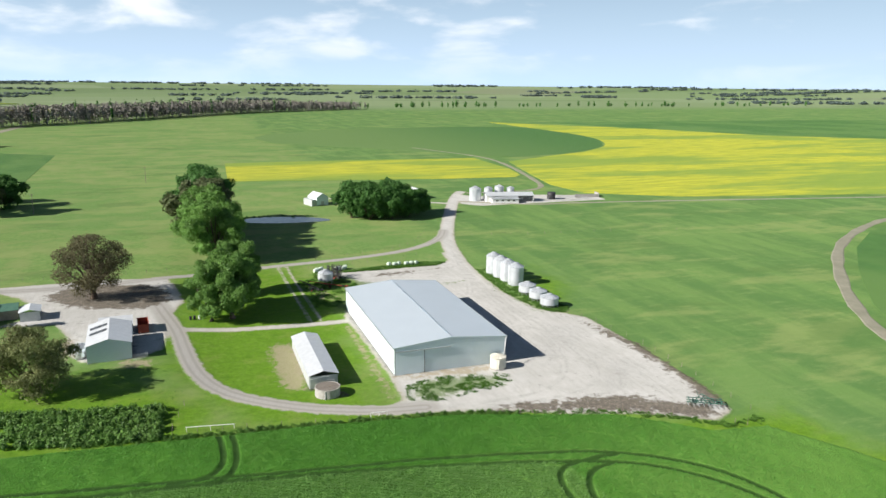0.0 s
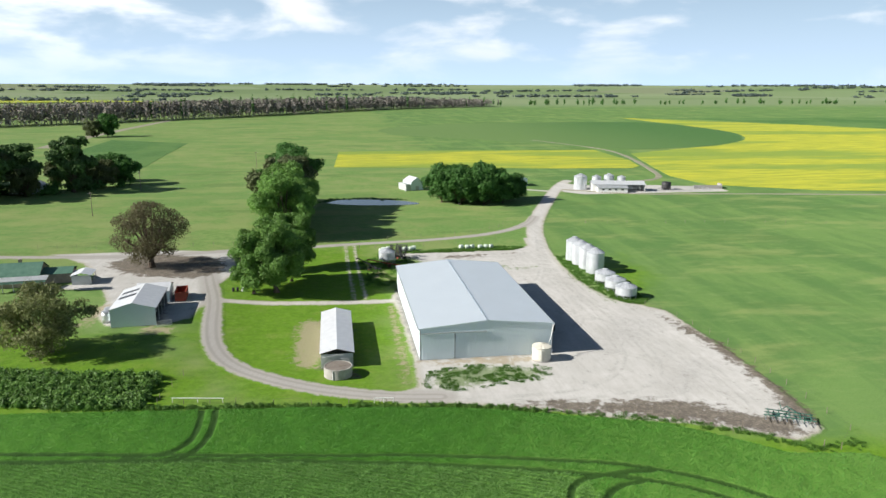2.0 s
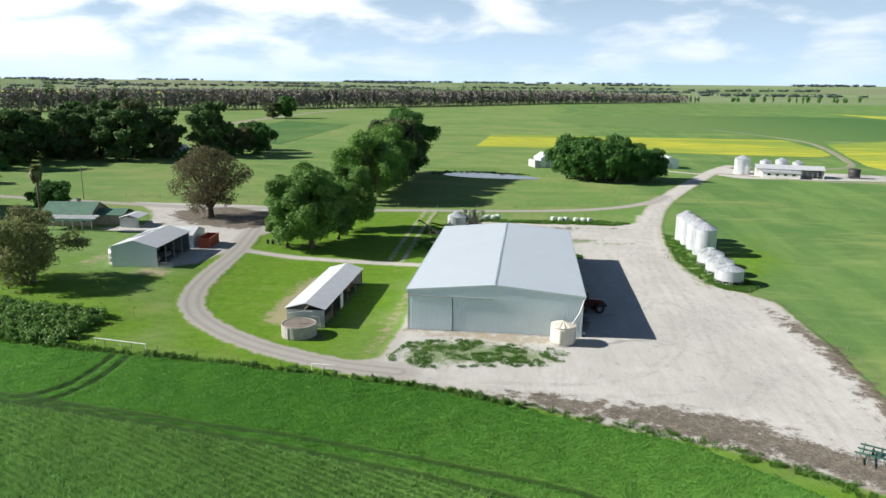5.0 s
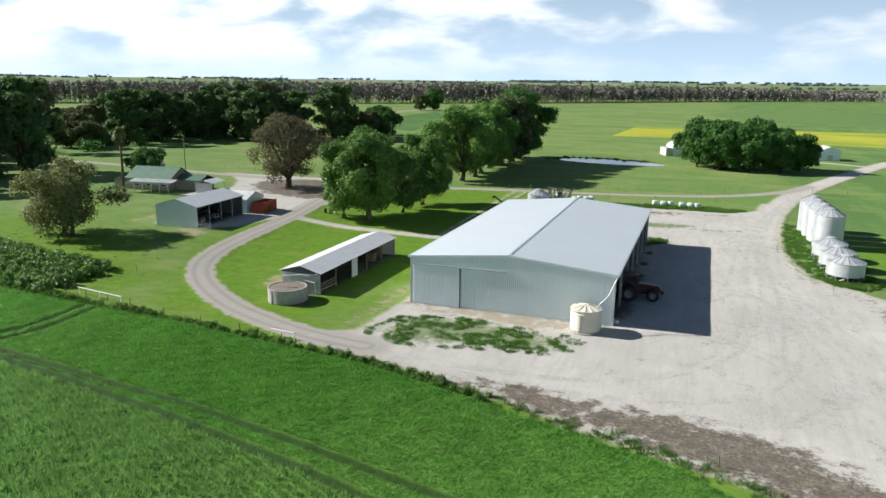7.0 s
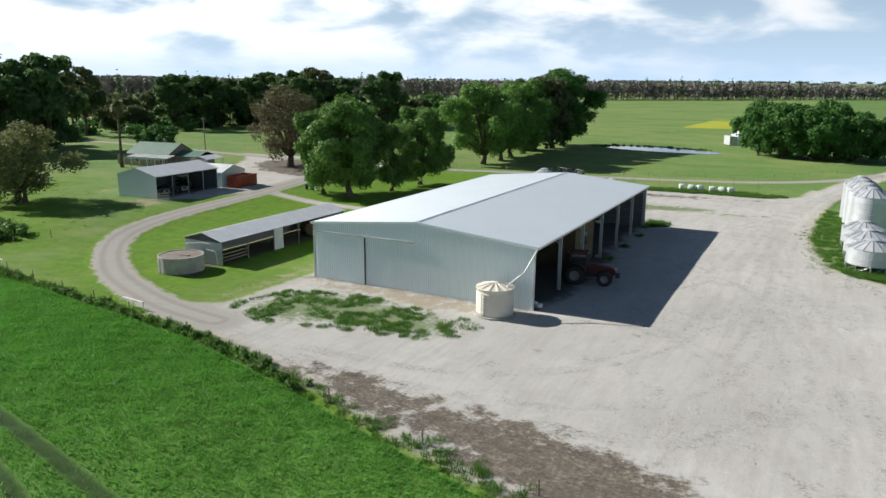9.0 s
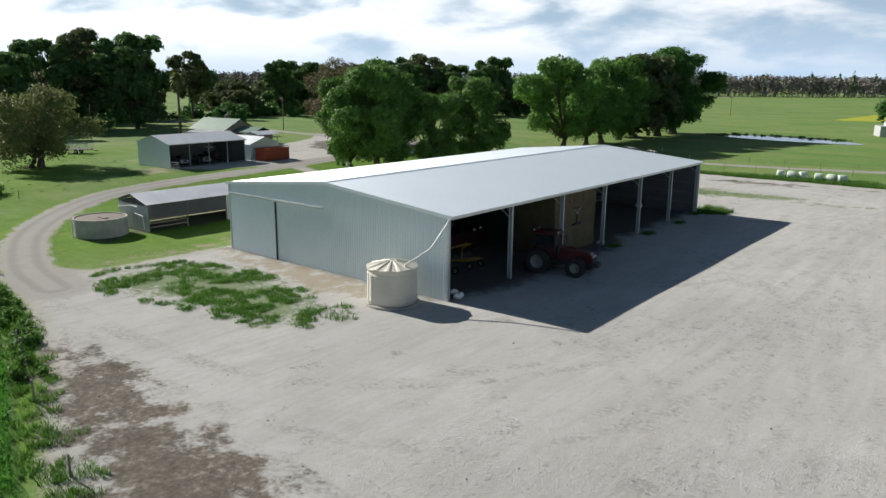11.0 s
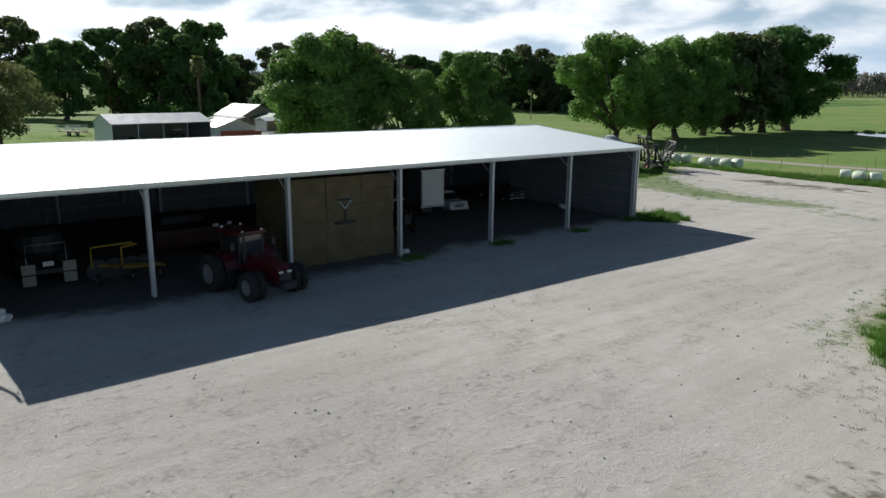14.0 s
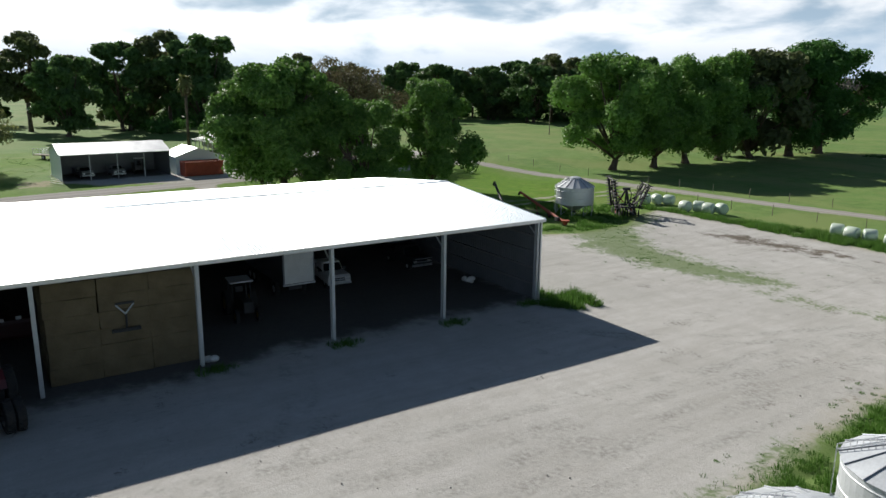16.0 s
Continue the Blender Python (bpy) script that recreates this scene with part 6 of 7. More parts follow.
def rail_fence(name, label, pts, posts, rails, mat, ph=1.2, pr=0.05):
    """Posts along a line, with rails or wires between them."""
    t = thing(name, label, "fence")
    line = []
    for (ax, ay), (bx, by) in zip(pts, pts[1:]):
        n = max(1, round(math.hypot(bx - ax, by - ay) / posts))
        line += [(ax + (bx - ax) * k / n, ay + (by - ay) * k / n) for k in range(n)]
    line.append(pts[-1])
    r = random.Random(len(line))
    post = None
    for x, y in line:
        if post is None:
            post = part("post", ring_tube(bmesh.new(), [(0, 0, -0.2), (0, 0, ph)], [pr, pr * 0.85], 6), mat, t)
            post.matrix_basis = pose(x, y, float(rise(x, y)))
        else:
            share("post", post.data, t, pose(x, y, float(rise(x, y)) + r.uniform(-0.12, 0.08), r.uniform(-3, 3), r.uniform(-3, 3), r.uniform(0, 90)))
    for z, rad in rails:
        bm = bmesh.new()
        ring_tube(bm, [(x, y, z + float(rise(x, y))) for x, y in line], [rad] * len(line), 4)
        part("wire" if rad < 0.02 else "rail", bm, "dark" if rad < 0.02 else "galv", t)
    return t


WIRES = ((0.4, 0.003), (0.75, 0.003), (1.05, 0.003))
rail_fence("stock_yard", "galvanised pipe stock yard beside the dairy", [(112, 197), (128, 195), (140, 198), (138, 206), (124, 208), (112, 200)], 2.5, ((0.5, 0.04), (0.9, 0.04), (1.3, 0.04)), "galv", 1.4)
rail_fence("wire_fence", "wire fence with dark timber posts along the crop", [(-13, -23.2), (-4.9, -25.6), (3.3, -27.6), (11.3, -29.6), (19.5, -34), (28, -41)], 8.3, WIRES, "timber", 1.15, 0.06)
rail_fence("wire_fence", "wire fence along the east side of the gravel yard", [(30, -42), (35.2, -37), (36, -20), (36.5, 0), (34.5, 18), (31, 27)], 5.5, WIRES, "timber", 1.1)
rail_fence("wire_fence", "wire fence between the farm road and the bales", [(-33, 95), (-18, 96), (-2, 98), (12, 103)], 5, WIRES, "timber", 1.2)
rail_fence("wire_fence", "wire fence along the far side of the farm road", [(-130, 104), (-90, 101), (-72, 102), (-46, 105), (-12, 109), (6, 114), (18, 124), (27, 140)], 6, WIRES, "timber", 1.2)
rail_fence("wire_fence", "wire fence along the paddock beyond the silos", [(36, 130), (60, 126), (96, 121), (140, 113)], 7, WIRES, "timber", 1.2)
rail_fence("wire_fence", "wire fence across the weedy paddock", [(-67.5, -2), (-69.5, -11)], 5, WIRES, "timber", 1.1)
rail_fence("wire_fence", "low wire fence along the crop and the weeds", [(-69.6, -12.6), (-57, -14.6), (-45, -16.4), (-33, -18.2)], 5, WIRES, "timber", 1.1)
for x, y, ln, a in ((-63.2, -13.2, 8.5, -9), (-33.4, -17.4, 3.2, -6)):
    t = thing("white_rail", "white painted pipe rail on short posts by the road", "rail", (x, y, 0), a)
    part("rail", ring_tube(bmesh.new(), [(-ln / 2, 0, 0.85), (ln / 2, 0, 0.85)], [0.07, 0.07], 8), "white", t)
    for k in (-0.48, 0, 0.48):
        part("post", ring_tube(bmesh.new(), [(ln * k, 0, 0), (ln * k, 0, 0.85)], [0.05, 0.05], 6), "white", t)


def power_pole(at, h):
    t = thing("power_pole", "grey timber power pole standing in the paddock", "power pole", at)
    part("pole", ring_tube(bmesh.new(), [(0, 0, -0.3), (0, 0, h)], [0.16, 0.11], 8), "timber", t)
    part("crossarm", box(bmesh.new(), -0.9, 0.9, -0.06, 0.06, h - 0.7, h - 0.55), "timber", t)
    for x in (-0.8, -0.3, 0.3, 0.8):
        part("insulator", lathe(bmesh.new(), [(0.04, h - 0.55), (0.06, h - 0.48), (0.03, h - 0.38)], 8, (x, 0, 0)), "white", t)


for x, y in ((-140, 98), (-133, 166), (-131, 232), (-87, 330)):
    power_pole((x, y, 0), 9.5)

# ---- hay, bales ----
def wrapped_bale():
    t = thing("wrapped_bale", "pale green-white plastic wrapped silage bale on its side", "silage bale", group="row of wrapped bales")
    r, w = 0.68, 1.25
    prof = [(r * 0.5, -w / 2 - 0.03), (r * 0.9, -w / 2), (r, -w / 2 + 0.14), (r * 1.03, 0), (r, w / 2 - 0.14), (r * 0.9, w / 2), (r * 0.5, w / 2 + 0.03)]
    smooth(part("body", lathe(bmesh.new(), prof, 22, (0, 0, r * 0.97), "x"), "wrap", t))
    return t


BALES = [(-26.6, 89.4), (-25.8, 90.8), (-24.4, 91.6), (-20.0, 89.4), (-19.0, 90.7), (-17.4, 90.6), (-16.4, 91.7), (-1.5, 91.0), (0.3, 90.6), (1.9, 91.0), (4.4, 90.3), (6.2, 90.5), (7.8, 90.4)]
wb = wrapped_bale()
wb.matrix_basis = pose(*BALES[0], 0, 0, 0, 15)
for k, (x, y) in enumerate(BALES[1:]):
    copy_thing(wb, pose(x, y, 0, 0, 0, 37 * k % 60 - 20))


def hay_stack():
    """Big square bales, three across and six high, laid like bricks behind the open side."""
    t0 = thing("square_bale", "big square hay bale in a full stack under the roof", "hay bale", group="stack of square bales")
    bm = bmesh.new()
    box(bm, -0.61, 0.61, -1.255, 1.255, 0, 0.905, 0.018)
    bmesh.ops.subdivide_edges(bm, edges=[e for e in bm.edges if e.calc_length() > 0.5], cuts=3, use_grid_fill=True)
    for v in bm.verts:
        v.co += Vector((noise.noise(v.co * 3), noise.noise(v.co * 3 + Vector((9, 0, 0))), noise.noise(v.co * 3 + Vector((0, 9, 0))))) * 0.035
    body = part("bale", bm, "hay", t0)
    r = random.Random(3)
    first = True
    for d in range(4):
        for z in range(6):
            for k in range(3):
                m = pose(-1.75 - 1.24 * d + r.uniform(-0.03, 0.03), 17.65 + 2.52 * k + r.uniform(-0.04, 0.04), 0.08 + 0.905 * z, 0, 0, r.uniform(-0.6, 0.6))
                if first:
                    t0.matrix_basis = m
                    first = False
                else:
                    copy_thing(t0, m)


hay_stack()
fork = thing("bale_fork", "steel bale fork hanging flat against the hay", "bale fork", (-1.02, 20.2, 2.5))
fork.matrix_basis = fork.matrix_basis @ Matrix.Diagonal((0.8, 0.72, 0.85, 1))
part("bar", box(bmesh.new(), -0.06, 0.06, -0.66, 0.66, 1.78, 1.9), "dark", fork)
part("stem", ring_tube(bmesh.new(), [(0, 0, 0.1), (0, 0.05, 0.95), (0, 0, 1.2)], [0.07] * 3, 8), "dark", fork)
for s in (-1, 1):
    part("arm", ring_tube(bmesh.new(), [(0.02, 0, 1.15), (0.02, 0.62 * s, 1.76)], [0.06, 0.06], 6), "steel", fork)
bm = bmesh.new()
for k in range(7):
    ring_tube(bm, [(0, -0.95 + 0.3 * k, 0.0), (0.14, -0.95 + 0.3 * k, 0.1), (0.05, -0.9 + 0.3 * k, 0.28)], [0.03, 0.03, 0.02], 5)
box(bm, -0.05, 0.08, -1.02, 1.0, 0.0, 0.2)
part("tines", bm, "dark", fork)


# ---- machines ----
def wheel(t, at, r, w, hub="red", axis="y", rim=0.55):
    """A lugged tyre with a dished rim."""
    prof = [(r * rim, -w / 2), (r * 0.9, -w / 2), (r, -w * 0.36), (r, w * 0.36), (r * 0.9, w / 2), (r * rim, w / 2)]
    tyre = part("tyre", lathe(bmesh.new(), prof, 32, at, axis, False), "rubber", t)
    bm = bmesh.new()
    n = max(12, int(r * 22))
    for k in range(n):
        for s in (-1, 1):
            a = 2 * math.pi * (k + (0.25 if s > 0 else -0.25)) / n
            c, sn = math.cos(a) * (r + 0.015), math.sin(a) * (r + 0.015)
            m = Matrix.Translation(Vector(at) + (Vector((sn, s * w * 0.22, c)) if axis == "y" else Vector((s * w * 0.22, c, sn))))
            rot = Matrix.Rotation(a, 4, "Y") if axis == "y" else Matrix.Rotation(a, 4, "X")
            box(bm, -0.03, 0.03, -w * 0.25, w * 0.25, -0.03, 0.03, 0, m @ rot @ Matrix.Rotation(radians(35 * s), 4, "Z"))
    part("tread", bm, "rubber", tyre)
    prof = [(0.06, -w * 0.1), (r * rim * 0.5, -w * 0.12), (r * rim * 0.85, -w * 0.3), (r * rim + 0.01, -w * 0.48), (r * rim + 0.01, w * 0.48), (r * rim * 0.85, w * 0.3), (r * rim * 0.5, w * 0.12), (0.06, w * 0.1)]
    smooth(part("rim", lathe(bmesh.new(), prof, 24, at, axis), hub, tyre))


def tractor():
    t = thing("tractor", "large dark red tractor with dual wheels and a glazed cab", "tractor", (0.3, 12.7, 0.06), 10)
    # nose towards +x; the rear axle at the origin
    for y in (-1.25, -1.85, 1.25, 1.85):
        wheel(t, (0, y, 1.0), 1.0, 0.5, "shade_steel")
    for y in (-1.1, -1.55, 1.1, 1.55):
        wheel(t, (3.1, y, 0.75), 0.75, 0.4, "shade_steel")
    bm = bmesh.new()
    pts = [(1.1, 1.1), (1.1, 2.05), (2.2, 2.02), (3.9, 1.78), (4.15, 1.5), (4.15, 0.95), (3.4, 0.85), (2.2, 0.9)]
    lo, hi = [bm.verts.new((x, -0.48, z)) for x, z in pts], [bm.verts.new((x, 0.48, z)) for x, z in pts]
    bm.faces.new(lo[::-1]), bm.faces.new(hi)
    for k in range(len(pts)):
        bm.faces.new((lo[k], lo[(k + 1) % 8], hi[(k + 1) % 8], hi[k]))
    bmesh.ops.recalc_face_normals(bm, faces=bm.faces)
    bmesh.ops.bevel(bm, geom=list(bm.edges), offset=0.06, segments=2, affect="EDGES")
    hood = part("hood", bm, "red", t)
    part("grille", box(bmesh.new(), 4.12, 4.19, -0.36, 0.36, 1.0, 1.42), "dark", hood)
    for y in (-0.27, 0.27):
        part("headlight", box(bmesh.new(), 4.1, 4.2, y - 0.12, y + 0.12, 1.44, 1.56, 0.02), "white", hood)
    part("chassis", box(bmesh.new(), -0.9, 3.9, -0.34, 0.34, 0.62, 1.12, 0.04), "dark", t)
    part("front_axle", box(bmesh.new(), 2.98, 3.22, -1.5, 1.5, 0.62, 0.86, 0.03), "dark", t)
    part("rear_axle", ring_tube(bmesh.new(), [(0, -1.9, 1.0), (0, 1.9, 1.0)], [0.16, 0.16], 10), "dark", t)
    part("front_weights", box(bmesh.new(), 4.15, 4.6, -0.4, 0.4, 0.65, 1.05, 0.03), "dark", t)
    # cab
    cab = part("cab_floor", box(bmesh.new(), -0.75, 1.1, -0.8, 0.8, 1.15, 1.5, 0.04), "red", t)
    for x, y in ((-0.7, -0.75), (-0.7, 0.75), (1.05, -0.75), (1.05, 0.75)):
        part("cab_pillar", box(bmesh.new(), x - 0.05, x + 0.05, y - 0.05, y + 0.05, 1.45, 3.05), "dark", cab)
    for a in ((-0.66, 1.02, -0.76, -0.73), (-0.66, 1.02, 0.73, 0.76), (1.04, 1.07, -0.7, 0.7), (-0.72, -0.69, -0.7, 0.7)):
        g = part("cab_glass", box(bmesh.new(), *a, 1.52, 3.02), "glass", cab)
    part("cab_roof", box(bmesh.new(), -0.9, 1.25, -0.9, 0.9, 3.02, 3.25, 0.08), "red", t)
    for x, y in ((1.22, -0.6), (1.22, 0.6), (-0.86, -0.6), (-0.86, 0.6)):
        part("work_light", box(bmesh.new(), x - 0.04, x + 0.04, y - 0.06, y + 0.06, 3.24, 3.34, 0.015), "white", t)
    for s in (-1, 1):
        bm = bmesh.new()
        for k in range(7):
            a0, a1 = radians(15 + 22 * k), radians(37 + 22 * k)
            vs = [(1.18 * math.cos(a), s * yy, 1.0 + 1.18 * math.sin(a)) for a, yy in ((a0, 0.82), (a1, 0.82), (a1, 1.6), (a0, 1.6))]
            bm.faces.new([bm.verts.new(v) for v in vs])
        bmesh.ops.remove_doubles(bm, verts=bm.verts, dist=0.001)
        bmesh.ops.solidify(bm, geom=list(bm.faces), thickness=0.04)
        part("mudguard", bm, "red", t)
        part("mirror_arm", ring_tube(bmesh.new(), [(1.05, 0.8 * s, 2.7), (1.3, 1.45 * s, 2.75)], [0.025, 0.025], 5), "dark", t)
        part("mirror", box(bmesh.new(), 1.26, 1.34, 1.3 * s - 0.12, 1.3 * s + 0.12, 2.35, 2.75, 0.02), "dark", t)
        bm = bmesh.new()
        for k in range(4):
            box(bm, 0.75, 1.25, s * (0.86 + 0.04 * k) - 0.14, s * (0.86 + 0.04 * k) + 0.14, 1.3 - 0.3 * k, 1.34 - 0.3 * k)
        part("step", bm, "dark", t)
    part("exhaust", ring_tube(bmesh.new(), [(1.35, -0.6, 1.7), (1.35, -0.62, 3.15), (1.42, -0.62, 3.3)], [0.08, 0.07, 0.06], 8), "dark", t)
    part("hitch", box(bmesh.new(), -1.6, -0.8, -0.5, 0.5, 0.5, 0.8, 0.04), "dark", t)


tractor()


def vehicle(name, label, at, turn, length, width, paint, cab_at, cab_len, roof_h, bed=True, bull=False):
    """A pick-up with bonnet, cab and tray; nose towards +x."""
    t = thing(name, label, "pickup", at, turn)
    hl, hw = length / 2, width / 2
    for x in (-hl + 0.9, hl - 0.95):
        for y in (-hw + 0.15, hw - 0.15):
            wheel(t, (x, y, 0.38), 0.38, 0.26, "galv")
    part("body", box(bmesh.new(), -hl, hl, -hw, hw, 0.45, 0.98, 0.08), paint, t)
    part("bonnet", box(bmesh.new(), cab_at + cab_len / 2, hl - 0.05, -hw + 0.06, hw - 0.06, 0.95, 1.14, 0.06), paint, t)
    bm = bmesh.new()
    c0, c1 = cab_at - cab_len / 2, cab_at + cab_len / 2
    lo = [bm.verts.new(v) for v in ((c0, -hw + 0.06, 0.96), (c1 + 0.35, -hw + 0.06, 0.96), (c1 + 0.35, hw - 0.06, 0.96), (c0, hw - 0.06, 0.96))]
    hi = [bm.verts.new(v) for v in ((c0 + 0.1, -hw + 0.2, roof_h), (c1 - 0.25, -hw + 0.2, roof_h), (c1 - 0.25, hw - 0.2, roof_h), (c0 + 0.1, hw - 0.2, roof_h))]
    bm.faces.new(lo[::-1]), bm.faces.new(hi)
    for k in range(4):
        bm.faces.new((lo[k], lo[(k + 1) % 4], hi[(k + 1) % 4], hi[k]))
    bmesh.ops.bevel(bm, geom=list(bm.edges), offset=0.05, segments=2, affect="EDGES")
    cab = part("cab", bm, paint, t)
    bm = bmesh.new()
    zz = (1.05, roof_h - 0.1)
    bm.faces.new([bm.verts.new(v) for v in ((c1 + 0.31, -hw + 0.16, zz[0]), (c1 + 0.31, hw - 0.16, zz[0]), (c1 - 0.14, hw - 0.26, zz[1]), (c1 - 0.14, -hw + 0.26, zz[1]))])
    bmesh.ops.solidify(bm, geom=list(bm.faces), thickness=-0.03)
    part("windscreen", bm, "glass", cab)
    for s in (-1, 1):
        bm = bmesh.new()
        bm.faces.new([bm.verts.new(v) for v in ((c0 + 0.15, s * (hw - 0.075), 1.05), (c1 + 0.1, s * (hw - 0.075), 1.05), (c1 - 0.25, s * (hw - 0.185), roof_h - 0.1), (c0 + 0.22, s * (hw - 0.185), roof_h - 0.1))])
        bmesh.ops.solidify(bm, geom=list(bm.faces), thickness=0.03 * s)
        part("side_window", bm, "glass", cab)
        part("headlight", box(bmesh.new(), hl - 0.04, hl + 0.03, s * (hw - 0.28) - 0.16, s * (hw - 0.28) + 0.16, 0.72, 0.9, 0.02), "white", t)
        part("mirror", box(bmesh.new(), c1 - 0.05, c1 + 0.05, s * (hw + 0.1) - 0.08, s * (hw + 0.1) + 0.08, 1.1, 1.3, 0.02), "dark", t)
    part("grille", box(bmesh.new(), hl - 0.02, hl + 0.025, -hw + 0.48, hw - 0.48, 0.66, 0.9), "dark", t)
    part("bumper", box(bmesh.new(), hl - 0.05, hl + 0.14, -hw, hw, 0.42, 0.6, 0.03), "galv", t)
    if bed:
        bm = bmesh.new()
        for a in ((-hl, c0 - 0.05, -hw, -hw + 0.05), (-hl, c0 - 0.05, hw - 0.05, hw), (-hl, -hl + 0.05, -hw + 0.05, hw - 0.05)):
            box(bm, *a, 0.98, 1.3)
        part("tray", bm, paint, t)
    if bull:
        bm = bmesh.new()
        for z in (0.6, 0.85, 1.1):
            ring_tube(bm, [(hl + 0.2, -hw + 0.1, z), (hl + 0.28, 0, z), (hl + 0.2, hw - 0.1, z)], [0.035] * 3, 6)
        part("bull_bar", bm, "galv", t)
    return t


vehicle("pickup", "old white farm pickup parked nose out under the roof", (-12.6, 37.1, 0.06), -6, 5.0, 1.85, "white", 0.0, 1.5, 1.75, True, True)
vehicle("pickup", "dark farm pickup parked in the shade of the shed", (-14.2, 45.2, 0.06), 0, 5.1, 1.9, "dark", 0.0, 1.6, 1.8, True, True)


def box_truck():
    t = thing("box_truck", "truck with a white box body parked deep in the shed", "truck", (-13.5, 33.2, 0.06), 0)
    for x in (-3.0, -2.0, 2.3):
        for y in (-1.05, 1.05):
            wheel(t, (x, y, 0.5), 0.5, 0.3, "galv")
    part("chassis", box(bmesh.new(), -4, 3.6, -0.5, 0.5, 0.6, 0.95), "dark", t)
    # box body in darker grey, only its end panel white
    part("box_body", box(bmesh.new(), -4, 4.4, -1.22, 1.22, 1.15, 4.25, 0.06), "lining", t)
    part("end_panel", box(bmesh.new(), 4.4, 4.44, -1.1, 1.1, 1.3, 4.15, 0.015), "white", t, "white painted end panel")
    for z in (1.2, 4.2):
        part("edge_trim", box(bmesh.new(), 4.38, 4.46, -1.24, 1.24, z - 0.05, z + 0.05), "galv", t)
    part("roof_vent", box(bmesh.new(), -1, 0, -0.4, 0.4, 4.25, 4.4, 0.03), "galv", t)


box_truck()


def old_tractor(at, turn, paint, label):
    t = thing("small_tractor", label, "tractor", at, turn)
    for y in (-0.85, 0.85):
        wheel(t, (0, y, 0.8), 0.8, 0.42, "yellow")
        wheel(t, (2.3, y * 0.85, 0.45), 0.45, 0.25, "yellow")
    part("body", box(bmesh.new(), -0.4, 2.7, -0.32, 0.32, 0.7, 1.45, 0.08), paint, t)
    part("canopy", box(bmesh.new(), -0.8, 0.9, -0.75, 0.75, 2.3, 2.4, 0.03), "white", t)
    for x in (-0.6, 0.7):
        for y in (-0.6, 0.6):
            part("canopy_post", box(bmesh.new(), x - 0.03, x + 0.03, y - 0.03, y + 0.03, 1.0, 2.3), "dark", t)
    part("seat", box(bmesh.new(), -0.5, 0.0, -0.25, 0.25, 1.45, 1.85, 0.06), "dark", t)
    part("exhaust", ring_tube(bmesh.new(), [(1.7, 0.1, 1.4), (1.7, 0.1, 2.2)], [0.04, 0.04], 6), "dark", t)


old_tractor((-8.5, 28.6, 0.06), -5, "dark", "small dark tractor with a pale canopy in the shed")
old_tractor((-84.5, 36.8, 0.0), -10, "dark", "small old tractor in the vehicle shed")


def seed_cart():
    t = thing("air_seeder", "dark seeding cart with pale rear panels in the shed", "seeder", (-7.4, 4.0, 0.06), 0)
    for y in (-1.0, 1.0):
        wheel(t, (-0.8, y, 0.75), 0.75, 0.5, "galv")
    part("frame", box(bmesh.new(), -3.5, 2.0, -0.9, 0.9, 0.75, 1.0, 0.03), "dark", t)
    part("hopper", lathe(bmesh.new(), [(0.4, 0.9), (1.25, 1.7), (1.25, 2.6), (0.5, 2.9)], 16, (-0.6, 0, 0)), "dark", t)
    for y in (-1.02, 1.02):
        for z in (0.18, 0.82):
            part("rear_panel", box(bmesh.new(), 2.0, 2.08, y - 0.34, y + 0.34, z, z + 0.56, 0.02), "panel", t, "pale dusty square rear panel")
        part("panel_bracket", box(bmesh.new(), 1.8, 2.0, y - 0.05, y + 0.05, 0.3, 1.2), "dark", t)
    part("plate", box(bmesh.new(), 2.0, 2.05, -0.3, 0.25, 1.2, 1.45), "white", t)
    part("hand_rail", ring_tube(bmesh.new(), [(1.4, -1.0, 1.0), (1.4, -1.0, 2.3), (1.4, 1.0, 2.3), (1.4, 1.0, 1.0)], [0.03] * 4, 6), "galv", t)


seed_cart()


def hay_rake():
    t = thing("hay_rake", "yellow steel frame of a hay rake on small wheels", "hay rake", (-4.6, 7.8, 0.06), 0)
    bm = bmesh.new()
    for a in ([(0, -1.8, 0.9), (0, -1.8, 2.1), (0.1, 0.4, 2.15)], [(0, -0.2, 0.9), (0, -0.2, 1.9), (0.3, 0.6, 2.1)], [(-0.6, -1.8, 0.9), (0.3, 1.9, 0.75)], [(0.5, -0.3, 0.85), (0.6, 2.0, 0.7)], [(-0.6, -1.0, 0.9), (0.6, -0.6, 0.9)]):
        ring_tube(bm, a, [0.07] * len(a), 6)
    part("frame", bm, "yellow", t)
    for y in (-1.6, 0.3, 1.8):
        wheel(t, (0.5, y, 0.3), 0.3, 0.2, "panel", "y")
    for k in range(4):
        part("tine_wheel", lathe(bmesh.new(), [(0.1, 0), (0.6, 0.02), (0.62, 0.05), (0.1, 0.06)], 20, (-0.5, -1.4 + 0.9 * k, 0.62), "x"), "dark", t)


hay_rake()


